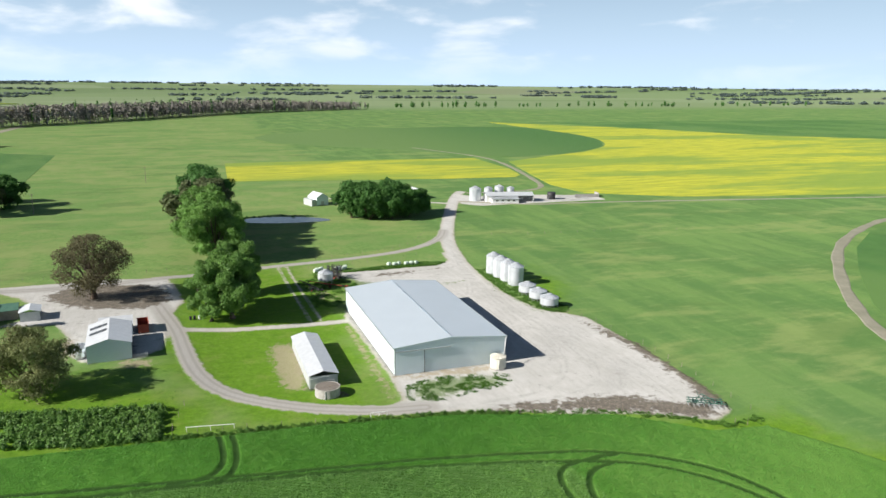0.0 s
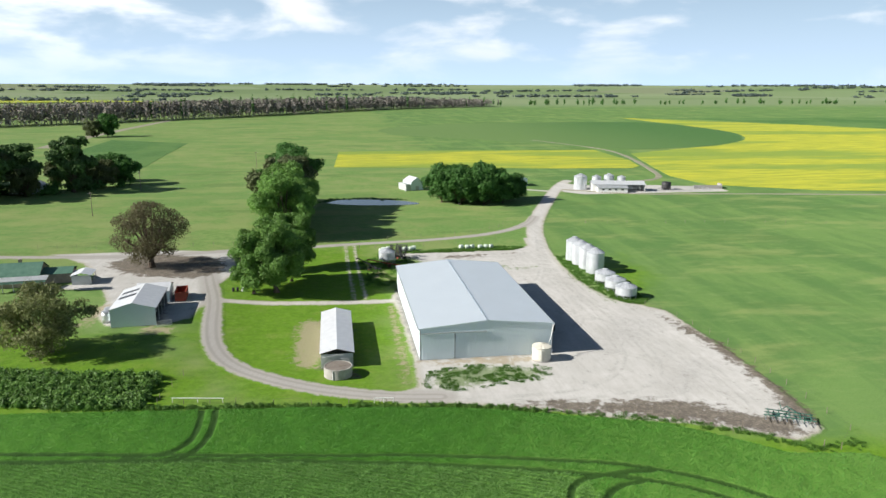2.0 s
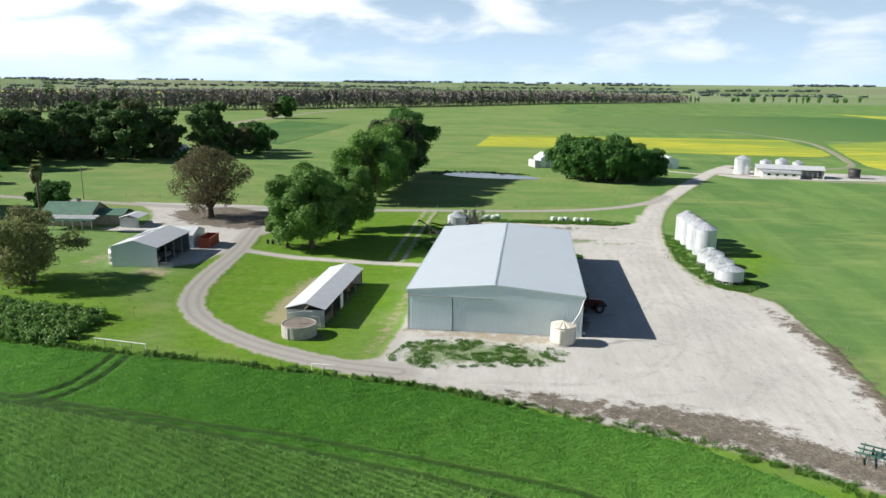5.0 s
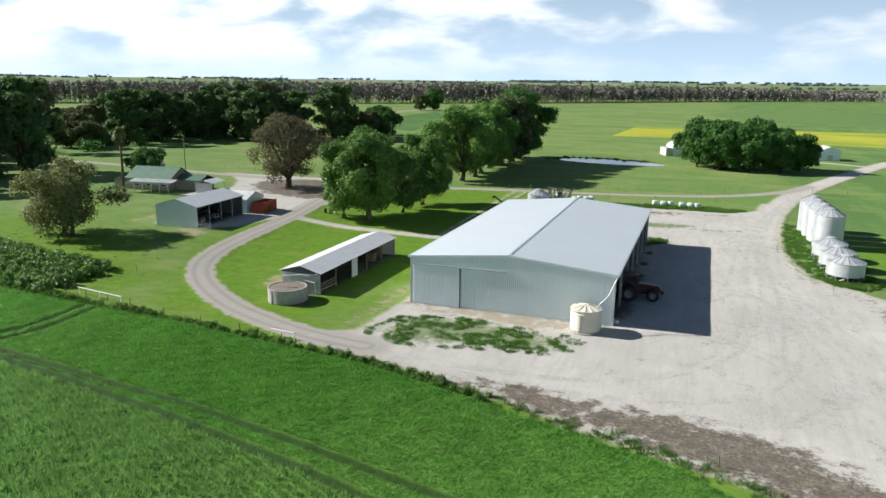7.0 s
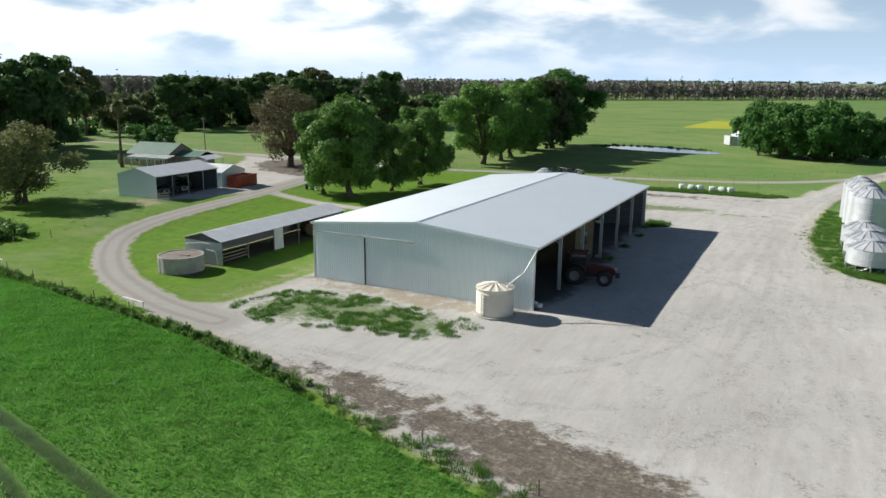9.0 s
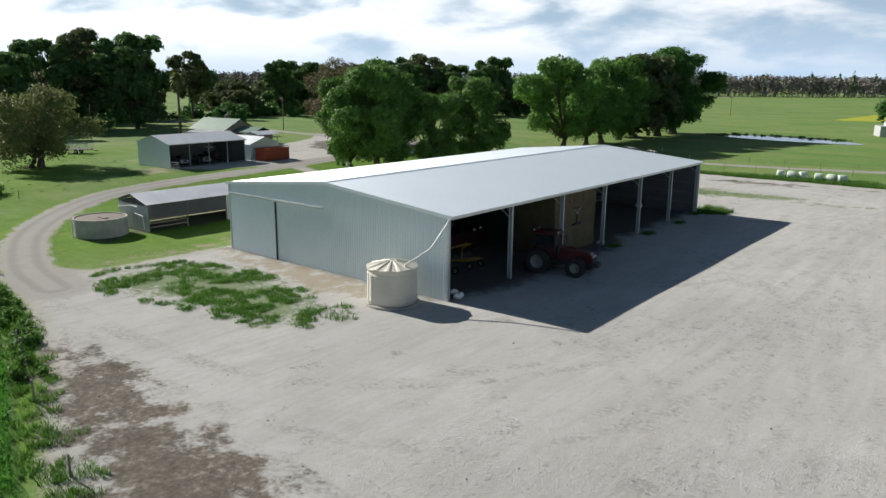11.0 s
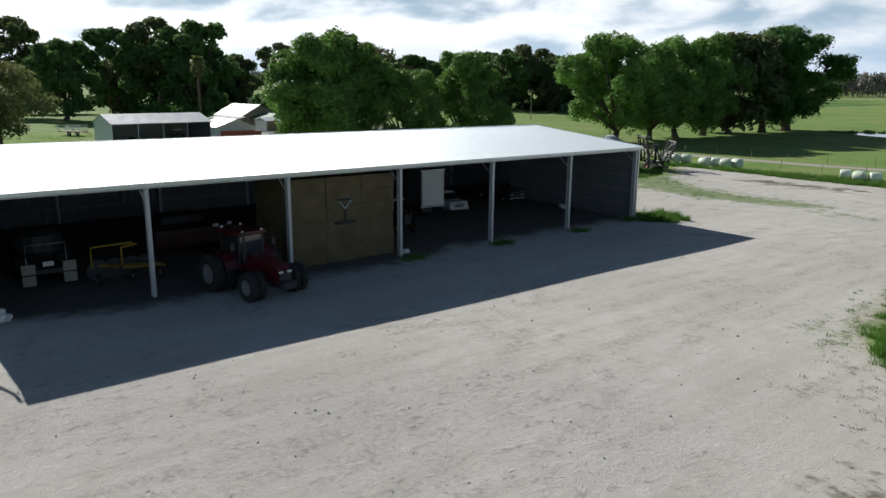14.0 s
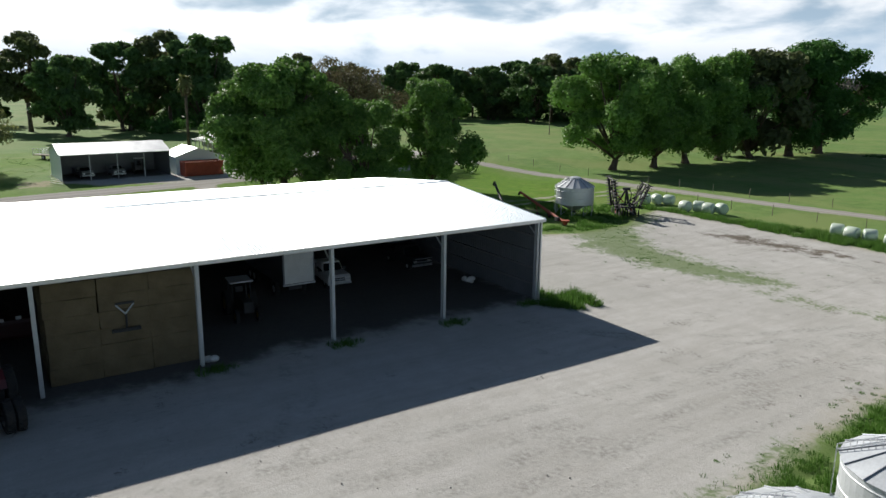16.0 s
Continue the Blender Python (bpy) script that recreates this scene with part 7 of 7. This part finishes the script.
def header():
    t = thing("harvester_front", "dark red harvester front standing behind the tractor", "harvester", (-8.8, 13.2, 0.06), 0)
    part("body", box(bmesh.new(), -2.2, 0.2, -2.6, 3.2, 0.5, 1.75, 0.25), "dark_red", t)
    part("engine_box", box(bmesh.new(), -4.2, -2.0, -1.5, 1.5, 0.9, 2.3, 0.4), "dark", t)
    part("side_light", box(bmesh.new(), 0.2, 0.26, 1.2, 1.6, 1.7, 1.9), "white", t)
    part("side_light", box(bmesh.new(), 0.2, 0.26, 2.2, 2.5, 1.75, 1.95), "white", t)
    for y in (-1.8, 1.8):
        wheel(t, (-3.0, y, 0.9), 0.9, 0.6, "yellow")
    bm = bmesh.new()
    for k in range(18):
        ring_tube(bm, [(0.2, -2.5 + 0.33 * k, 0.4), (0.9, -2.5 + 0.33 * k, 0.25)], [0.035, 0.015], 5)
    part("fingers", bm, "dark", t)


header()


def sacks(at, turn, n, label, seed):
    t = thing("bag_heap", label, "bags", at, turn)
    r = random.Random(seed)
    for k in range(n):
        bm = bmesh.new()
        bmesh.ops.create_icosphere(bm, subdivisions=2, radius=1.0)
        for v in bm.verts:
            v.co = Vector((v.co.x * 0.32, v.co.y * 0.22, max(v.co.z, -0.7) * 0.2)) * (1 + 0.25 * noise.noise(v.co * 2 + Vector((k, seed, 0))))
        ob = smooth(part("bag", bm, "white", t))
        ob.matrix_basis = pose(r.uniform(-0.35, 0.35), r.uniform(-0.3, 0.3), 0.15 + 0.16 * (k // 2), r.uniform(-20, 40), r.uniform(-20, 20), r.uniform(0, 180))


sacks((0.15, 0.95, 0.06), 0, 5, "heap of crumpled white feed bags by the post", 1)
sacks((-6.9, 46.4, 0.06), 0, 4, "heap of white bags and litter on the shed floor", 2)
sacks((-0.3, 24.5, 0.06), 0, 2, "white bag leaning at the foot of a column", 3)


def disc_implement():
    t = thing("disc_plough", "folded black disc harrow with upright wings beside the field bin", "harrow", (-23.0, 81.2, 0), -30)
    t.matrix_basis = t.matrix_basis @ Matrix.Scale(1.4, 4)
    disc = [(0.02, 0), (0.2, 0.015), (0.3, 0.06), (0.285, 0.07), (0.02, 0.03)]
    for s, top, out in ((-1, 3.15, 1.35), (1, 2.7, 1.75)):
        foot = 0.95
        at = lambda x, f: (x, s * (foot + (out - foot) * f), 0.75 + (top - 0.75) * f)
        bm = bmesh.new()
        for a in ((at(0, 0), at(0.1, 1)), (at(1.6, 0), at(1.5, 1)), (at(0.1, 1), at(1.5, 1)), (at(0.05, 0.5), at(1.55, 0.5)), (at(0, 0), at(1.55, 0.5)), (at(0.05, 0.5), at(1.5, 1)), (at(0.8, 0), at(0.8, 1))):
            ring_tube(bm, a, [0.07] * 2, 6)
        wing = part("wing_frame", bm, "dark", t)
        for x, off in ((-0.3, 0.12), (1.85, -0.1)):
            part("disc_shaft", ring_tube(bmesh.new(), [at(x, -0.05), at(x, 1.03)], [0.05, 0.05], 6), "dark", wing)
            tilt = Matrix.Rotation(-s * math.atan2(out - foot, top - 0.75), 4, "X")
            for k in range(10):
                bm = lathe(bmesh.new(), disc, 14)
                bm.transform(Matrix.Translation(at(x, k / 9.0 + off * 0.1)) @ tilt)
                part("disc", bm, "dark", wing)
        part("ram", ring_tube(bmesh.new(), [at(0.8, 0.62), (0.8, s * 0.15, 1.15)], [0.055, 0.055], 6), "rust" if s < 0 else "dark", t, "rusty hydraulic ram" if s < 0 else "")
    bm = bmesh.new()
    for a in ([(-0.6, 0, 0.7), (3.4, 0, 0.5)], [(0, -1.1, 0.8), (0, 1.1, 0.8)], [(1.6, -1.1, 0.8), (1.6, 1.1, 0.8)], [(0.0, -0.5, 0.8), (1.6, -0.5, 0.8)], [(0.0, 0.5, 0.8), (1.6, 0.5, 0.8)], [(0.8, 0, 0.8), (0.9, 0, 2.3)], [(0.9, 0, 2.3), (2.2, 0, 0.8)], [(0.9, 0, 2.3), (0.0, -0.5, 0.8)], [(0.9, 0, 2.3), (0.0, 0.5, 0.8)]):
        ring_tube(bm, a, [0.08] * 2, 6)
    part("main_frame", bm, "dark", t)
    part("tool_box", box(bmesh.new(), 0.75, 1.1, -0.3, 0.3, 2.2, 2.42, 0.03), "dark", t)
    part("hose", ring_tube(bmesh.new(), [(0.9, 0.2, 2.3), (1.3, 0.35, 2.0), (1.5, 0.2, 1.3), (2.2, 0.1, 0.9)], [0.035] * 4, 6), "rubber", t)
    for x in (-0.3, 1.85):
        for k in range(8):
            bm = lathe(bmesh.new(), disc, 14)
            bm.transform(Matrix.Translation((x, -0.84 + 0.24 * k, 0.31)) @ Matrix.Rotation(radians(-90), 4, "X") @ Matrix.Rotation(radians(8), 4, "Y"))
            part("disc", bm, "dark", t)
    for y in (-0.7, 0.7):
        wheel(t, (0.8, y, 0.42), 0.42, 0.25, "rust")


disc_implement()


def grain_auger(at, turn, ln, rise, mat, label):
    t = thing("grain_auger", label, "auger", at, turn)
    part("tube", ring_tube(bmesh.new(), [(0, 0, 0.3), (ln, 0, 0.3 + rise)], [0.16, 0.16], 10), mat, t)
    part("hopper", lathe(bmesh.new(), [(0.2, 0.1), (0.5, 0.6)], 8), mat, t)
    for y in (-0.8, 0.8):
        part("strut", ring_tube(bmesh.new(), [(ln * 0.45, y, 0.35), (ln * 0.62, 0, 0.3 + rise * 0.62)], [0.04, 0.04], 6), mat, t)
        wheel(t, (ln * 0.45, y, 0.35), 0.35, 0.2, "rust")
    part("axle", ring_tube(bmesh.new(), [(ln * 0.45, -0.8, 0.35), (ln * 0.45, 0.8, 0.35)], [0.04, 0.04], 6), "dark", t)
    part("spout", ring_tube(bmesh.new(), [(ln, 0, 0.3 + rise), (ln + 0.4, 0, rise - 0.1)], [0.17, 0.13], 8), "dark", t)
    part("engine", box(bmesh.new(), 0.8, 1.4, 0.2, 0.6, 0.35, 0.8, 0.04), "dark", t)


grain_auger((-20.6, 69.6, 0), 168, 11.2, 1.9, "rust", "long rusty red grain auger lying in the grass")
grain_auger((-28.5, 67.5, 0), 157, 6.5, 2.9, "dark", "old dark conveyor propped up in the grass")


def cultivator():
    t = thing("cultivator", "weathered green tined cultivator parked on bare earth", "cultivator", (28.2, -32.5, 0), -28)
    for k, x in enumerate((-0.9, 0.2, 1.3)):
        part("cross_bar", box(bmesh.new(), -3.7 + 0.15 * k, 3.7 - 0.15 * k, x - 0.06, x + 0.06, 0.68, 0.8), "green_paint", t)
    for x in (-3.0, -1.5, 0, 1.5, 3.0):
        part("long_bar", box(bmesh.new(), x - 0.06, x + 0.06, -1.0, 1.4, 0.8, 0.9), "green_paint", t)
    tine = None
    for k in range(27):
        x, y = -3.5 + 0.78 * (k % 9) + 0.26 * (k // 9), (-0.9, 0.2, 1.3)[k // 9]
        if tine is None:
            tine = part("tine", ring_tube(bmesh.new(), [(0, 0, 0.7), (0, -0.25, 0.75), (0, -0.4, 0.5), (0, -0.2, 0.2), (0, -0.05, 0.02)], [0.035] * 5, 5), "green_paint", t)
            tine.matrix_basis = pose(x, y, 0)
        else:
            share("tine", tine.data, t, pose(x, y, 0))
    for k in range(8):
        x = -3.5 + 0.98 * k
        part("harrow_arm", box(bmesh.new(), x - 0.045, x + 0.045, -2.6, -0.9, 0.45, 0.52, 0, Matrix.Rotation(radians(-4), 4, "X")), "galv", t, "bare steel rear arm")
    bm = bmesh.new()
    ring_tube(bm, [(-1.2, 1.4, 0.7), (0, 4.0, 0.5)], [0.08, 0.08], 6)
    ring_tube(bm, [(1.2, 1.4, 0.7), (0, 4.0, 0.5)], [0.08, 0.08], 6)
    ring_tube(bm, [(-1.0, 1.4, 0.8), (-1.4, 1.8, 2.0)], [0.07, 0.06], 6)
    part("drawbar", bm, "green_paint", t)
    for x in (-2.2, 2.2):
        wheel(t, (x, 0.7, 0.38), 0.38, 0.22, "galv", "x")


cultivator()


def old_trailer():
    t = thing("farm_trailer", "old grey stock trailer with mesh sides on the grass", "trailer", (-113, 26.5, 0), 40)
    part("deck", box(bmesh.new(), -2.4, 2.4, -1.1, 1.1, 0.7, 0.85), "timber", t)
    for y in (-1.1, 1.1):
        for z in (1.1, 1.5, 1.9):
            part("side_rail", box(bmesh.new(), -2.4, 2.4, y - 0.03, y + 0.03, z - 0.05, z + 0.05), "galv", t)
        for x in (-2.35, -0.8, 0.8, 2.35):
            part("stake", box(bmesh.new(), x - 0.04, x + 0.04, y - 0.04, y + 0.04, 0.85, 2.0), "galv", t)
        wheel(t, (0, y, 0.4), 0.4, 0.22, "galv")
    part("drawbar", ring_tube(bmesh.new(), [(2.4, 0, 0.7), (3.8, 0, 0.5)], [0.06, 0.06], 6), "dark", t)


old_trailer()
for k, (x, y) in enumerate(((-65.6, 50.4), (-64.6, 50.9), (-63.4, 50.7))):
    t = thing("steel_drum", "dark steel drum standing on the lawn under a tree", "drum", (x, y, 0), 0, "drums on the lawn")
    part("shell", lathe(bmesh.new(), [(0.3, 0), (0.3, 0.28), (0.32, 0.3), (0.3, 0.32), (0.3, 0.58), (0.32, 0.6), (0.3, 0.62), (0.3, 0.9), (0.28, 0.9), (0.28, 0.86)], 18), "dark" if k < 2 else "white", t)
t = thing("metal_gate", "galvanised pipe gate leaning by the vehicle shed", "gate", (-77.6, 23.6, 0), 24)
bm = bmesh.new()
ring_tube(bm, [(0, 0, 0.1), (3.0, 0, 0.1), (3.0, 0, 1.2), (0, 0, 1.2), (0, 0, 0.1)], [0.035] * 5, 6)
part("gate_frame", bm, "white", t)
for z in (0.4, 0.65, 0.9):
    part("bar", ring_tube(bmesh.new(), [(0, 0, z), (3.0, 0, z)], [0.025, 0.025], 6), "white", t)
for x, y, a in ((-82, 28.4, 10), (-82.2, 33.0, 4)):
    vehicle("pickup", "dull farm pickup in the shade of the vehicle shed", (x, y, 0), a, 4.6, 1.75, "lining", 0.0, 1.5, 1.65)


# ---- grass, weeds, crop: stuff nobody could count ----
def clumps(name, label, places, leaf, size, per, mat_seed, core=0.6, category="weeds"):
    """places: x, y, radius, height."""
    rng = np.random.default_rng(mat_seed)
    lobes = [(x, y, h * 0.35 + float(rise(x, y)), r, r * rng.uniform(0.75, 1.25), h * 0.65) for x, y, r, h in places]
    me = leaf_cloud(lobes, per * len(lobes), size, rng, 0.0, core)
    me.name = name
    me.materials.append(MAT[leaf])
    return tagged(new(name, me), label, category, kind="stuff")


def grass(name, label, places, leaf, per, seed, category="grass"):
    """Tufts of narrow upright blades; places: x, y, radius, height."""
    rng = np.random.default_rng(seed)
    P = np.repeat(np.array(places), per, axis=0)
    n = len(P)
    q, a = np.sqrt(rng.uniform(0, 1, n)) * P[:, 2], rng.uniform(0, 2 * math.pi, n)
    x, y = P[:, 0] + q * np.cos(a), P[:, 1] + q * np.sin(a)
    h = P[:, 3] * rng.uniform(0.5, 1.25, n) * (1 - 0.5 * (q / P[:, 2]) ** 2)
    w = rng.uniform(0.014, 0.034, n) * (0.6 + P[:, 3])
    t = rng.uniform(0, math.pi, n)
    lean = np.stack([np.cos(a), np.sin(a)], 1) * (h * rng.uniform(0.1, 0.7, n))[:, None]
    v = np.empty((n, 3, 3))
    v[:, 0] = np.stack([x - np.cos(t) * w, y - np.sin(t) * w, rise(x, y) - 0.02], 1)
    v[:, 1] = np.stack([x + np.cos(t) * w, y + np.sin(t) * w, rise(x, y) - 0.02], 1)
    v[:, 2] = np.stack([x + lean[:, 0], y + lean[:, 1], h + 0.05 + rise(x, y)], 1)
    return tagged(loose(name, v, leaf), label, category, kind="stuff")


def loose(name, v, mat):
    """Separate faces from an array of corners."""
    n, k = v.shape[:2]
    me = bpy.data.meshes.new(name)
    me.vertices.add(n * k)
    me.vertices.foreach_set("co", v.ravel().astype(np.float32))
    me.loops.add(n * k)
    me.loops.foreach_set("vertex_index", np.arange(n * k, dtype=np.int32))
    me.polygons.add(n)
    me.polygons.foreach_set("loop_start", np.arange(0, n * k, k, dtype=np.int32))
    me.update(calc_edges=True)
    me.materials.append(MAT[mat])
    return new(name, me)


def inside(pts, n, seed, r=(0.25, 0.7), h=(0.25, 0.55), patchy=0.0):
    rng = np.random.default_rng(seed)
    xs, ys = [p[0] for p in pts], [p[1] for p in pts]
    out = []
    while len(out) < n:
        x, y = rng.uniform(min(xs), max(xs)), rng.uniform(min(ys), max(ys))
        if sd_poly(np.array([x]), np.array([y]), pts)[0] > 0 or noise.noise(Vector((x * 0.35, y * 0.35, seed))) < patchy:
            continue
        out.append((x, y, rng.uniform(*r), rng.uniform(*h)))
    return out


def along(line, n, seed, spread, r, h):
    rng = np.random.default_rng(seed)
    seg = [math.dist(a, b) for a, b in zip(line, line[1:])]
    out = []
    for _ in range(n):
        k = rng.choice(len(seg), p=np.array(seg) / sum(seg))
        f = rng.uniform()
        (ax, ay), (bx, by) = line[k], line[k + 1]
        out.append((ax + (bx - ax) * f + rng.normal(0, spread), ay + (by - ay) * f + rng.normal(0, spread), rng.uniform(*r), rng.uniform(*h)))
    return out


grass("weed_patch", "rough green weeds spreading over gravel beside the shed wall", inside([(-26.5, -12.5), (-24.5, -5.5), (-17, -3.6), (-10, -4.4), (-5.5, -7), (-3, -10), (-6, -12.5), (-13, -13.2), (-20, -15)], 760, 2, (0.2, 0.6), (0.12, 0.36), -0.08), "weed", 70, 2, "weeds")
grass("weed_patch", "green weeds at the foot of the tank", inside([(-7, -8), (-4.6, -5), (-2, -7), (-4, -11), (-6, -12)], 50, 3, (0.2, 0.5), (0.15, 0.4)), "weed", 34, 3, "weeds")
grass("long_grass", "long green grass round the feet of the silos", inside([(27.2, 29), (24.6, 34), (23.8, 40), (22.8, 50), (23.4, 66), (25, 78), (33, 76), (33.5, 44), (33, 30)], 1000, 4, (0.3, 0.75), (0.1, 0.32), -0.35), "weed", 110, 4)
grass("long_grass", "lush green grass beneath a hopper silo", inside([(27.6, 28.6), (26.2, 31), (26, 36), (33, 36.5), (33.5, 31), (31.5, 28)], 200, 44, (0.35, 0.8), (0.25, 0.55), -0.4), "weed", 120, 44)
grass("long_grass", "dense green tuft at the corner of the open shed", inside([(-1.4, 48.7), (-0.8, 51.5), (3.4, 51.2), (3.6, 49), (1.0, 47.6)], 70, 5, (0.3, 0.7), (0.4, 0.9)), "weed", 60, 5)
for k, (x, y) in enumerate(((0.9, 32.0), (1.1, 39.9), (0.9, 24.2), (0.4, 47.0))):
    grass("grass_tuft", "dark green grass tuft at the foot of a column", [(x + 0.5 * math.cos(a) * q, y + 0.9 * math.sin(a) * q, 0.35, 0.32) for q in (0.3, 1.0) for a in (0.3, 1.5, 2.8, 4.1, 5.3)], "weed", 60, 20 + k)
grass("long_grass", "thick strip of green weeds round the wrapped bales", inside([(-29, 86), (-20, 86.8), (0, 86.6), (14, 87), (18, 90), (12, 92.5), (-6, 90.8), (-14, 89), (-24, 87.8)], 520, 6, (0.35, 0.8), (0.35, 0.8), -0.3), "weed", 60, 6)
grass("long_grass", "rough grass among parked machinery", inside([(-33, 52), (-26, 52), (-24, 62), (-18.4, 66.5), (-16.6, 71), (-17.5, 78), (-27, 85), (-34, 78)], 380, 7, (0.25, 0.7), (0.2, 0.6), -0.05), "weed", 60, 7)
grass("weed_row", "dark leafy weeds along the edge of the crop", along([(-84, -12.6), (-70, -14.6), (-58, -15.8), (-45, -17.4), (-32, -19.2), (-22, -20.6), (-14, -22.6), (-8, -24.8)], 330, 8, 0.6, (0.25, 0.65), (0.25, 0.6)), "weed", 60, 8, "weeds")
clumps("bush_row", "low round dark weeds like little bushes along the crop", along([(-84, -12.4), (-70, -14.4), (-58, -15.6), (-45, -17.2), (-32, -19), (-22, -20.4), (-14, -22.4), (-8, -24.6)], 170, 18, 0.35, (0.25, 0.55), (0.35, 0.75)), "weed", 0.1, 80, 18)
grass("weed_row", "low weeds and dry stalks along the wire fence", along([(-8, -24.8), (0, -27.2), (9, -30), (18, -34.5), (28, -42), (34, -40)], 230, 9, 0.7, (0.2, 0.55), (0.2, 0.5)), "weed", 60, 9, "weeds")
for k in range(5):
    y0 = -2.2 - 2.5 * k
    clumps("hedge_row", "row of dark green bushy fodder shrubs by the paddock", along([(-99, y0 + 3.4), (-84, y0 + 0.6), (-71.5, y0 - 1.2)], 95, 30 + k, 0.35, (0.5, 0.95), (0.9, 1.5)), "leaf_green", 0.24, 44, 30 + k, category="hedge")
grass("weed_patch", "patchy dark weeds in the unmown paddock", inside([(-115, 28), (-68, 20), (-67, -8), (-72, -2), (-100, 2), (-118, 6)], 120, 10, (0.2, 0.7), (0.04, 0.1), 0.0), "weed", 34, 10, "weeds")
grass("weed_patch", "sparse weeds on the old gravel beyond the shed", along([(-21, 81), (-17, 72), (-10, 66.5), (-2, 66), (6, 67)], 620, 11, 2.4, (0.12, 0.45), (0.04, 0.12)), "weed", 34, 11, "weeds")
grass("weed_patch", "thin dry weeds on the bare edge of the yard", along([(31.5, 21.5), (29.5, 24.5), (27.2, 27.2), (25.2, 30), (24, 33.5)], 170, 13, 0.9, (0.1, 0.32), (0.04, 0.12)), "leaf_brown", 26, 13, "weeds")
grass("weed_patch", "scattered weeds along the margin of the gravel", along([(28.4, 27.4), (25.6, 31), (23.4, 40), (22.4, 50), (22.8, 62)], 200, 12, 0.8, (0.08, 0.3), (0.05, 0.16)), "weed", 34, 12, "weeds")
clumps("reed_bank", "low dark reeds round the pond's far bank", along([(-46, 186), (-40, 197), (-24, 195), (-8, 190)], 36, 14, 0.8, (0.5, 1.2), (0.2, 0.5)), "leaf_dark", 0.25, 20, 14)
clumps("belt_scrub", "dark scrub filling the foot of the shelter belt", along([(-172, 60), (-206, 66), (-230, 110), (-232, 160), (-242, 210), (-212, 226), (-168, 232), (-154, 260)], 90, 15, 7.0, (2.0, 4.5), (2.5, 5.5)), "leaf_dark", 0.7, 90, 15, category="scrub")


def crop_blades():
    """Upright leaf blades over the crop near the road; tall stems in drilled rows beyond the wheel tracks."""
    rng = np.random.default_rng(70)
    n = 300000
    x, y = rng.uniform(-110, 40, n), -14 - 85 * rng.uniform(0, 1, n) ** 1.35
    # thicker where the crop meets the road
    x = np.concatenate([x, rng.normal(-22, 30, 300000)])
    y = np.concatenate([y, -15 - np.abs(rng.normal(0, 22, 300000))])
    n = len(x)
    d_edge = sd_poly(x, y, CROP_EDGE)
    d_tram = np.full(n, 1e9)
    for line in TRAMS:
        d_tram = np.minimum(d_tram, sd_line(x, y, line, 0.0))
    fade = np.minimum(np.minimum(x + 110, 40 - x) / 25, (y + 99) / 30)
    keep = (d_edge < -0.3) & (d_tram > 0.6) & (rng.uniform(0, 1, n) < fade)
    x, y = x[keep], y[keep]
    n = len(x)
    # the older stand, south of the wheel tracks, keeps its drill rows
    south = sd_poly(x, y, DRILL) < 0
    ca, sa = math.cos(ROW_TURN), math.sin(ROW_TURN)
    across = -x * sa + y * ca
    snapped = np.round(across / 0.8) * 0.8 + rng.normal(0, 0.14, n)
    shift = np.where(south, snapped - across, 0.0)
    x, y = x - shift * sa, y + shift * ca
    z = crop_top(x, y)
    h = np.where(south, rng.uniform(0.2, 0.45, n), rng.uniform(0.1, 0.3, n))
    w = rng.uniform(0.018, 0.045, n) * np.where(south, 1.25, 1.0)
    a = rng.uniform(0, math.pi, n)
    lean = rng.normal(0, 0.14, (n, 2)) + np.array([0.1, -0.04])
    v = np.empty((n, 3, 3))
    v[:, 0] = np.stack([x - np.cos(a) * w, y - np.sin(a) * w, z - 0.06], 1)
    v[:, 1] = np.stack([x + np.cos(a) * w, y + np.sin(a) * w, z - 0.06], 1)
    v[:, 2] = np.stack([x + lean[:, 0], y + lean[:, 1], z + h], 1)
    tagged(loose("crop_blades", v[~south], "blade"), "upright green blades of the young cereal crop", "crop", kind="stuff")
    tagged(loose("seed_stems", v[south], "stem"), "taller pale-tipped cereal stems standing in drilled rows", "crop", kind="stuff")


ROW_TURN = radians(-27)
crop_blades()


def stones():
    """Loose stones and clods on the gravel."""
    rng = np.random.default_rng(81)
    bm = bmesh.new()
    n = 0
    while n < 600:
        x, y = rng.uniform(-8, 32), rng.uniform(-28, 50)
        if sd_poly(np.array([x]), np.array([y]), YARD)[0] > -0.5 or (x < 0.5 and y > 0):
            continue
        r = rng.uniform(0.02, 0.055) if rng.uniform() < 0.96 else rng.uniform(0.05, 0.09)
        m = Matrix.Translation((x, y, 0.07)) @ Euler(rng.uniform(0, 3, 3)).to_matrix().to_4x4() @ Matrix.Diagonal((r, r * rng.uniform(0.6, 1), r * rng.uniform(0.4, 0.8), 1))
        bmesh.ops.create_icosphere(bm, subdivisions=1, radius=1.0, matrix=m)
        n += 1
    tagged(part("stones", bm, "stone", None), "loose stones and clods lying on the gravel", "stones", kind="stuff")


stones()
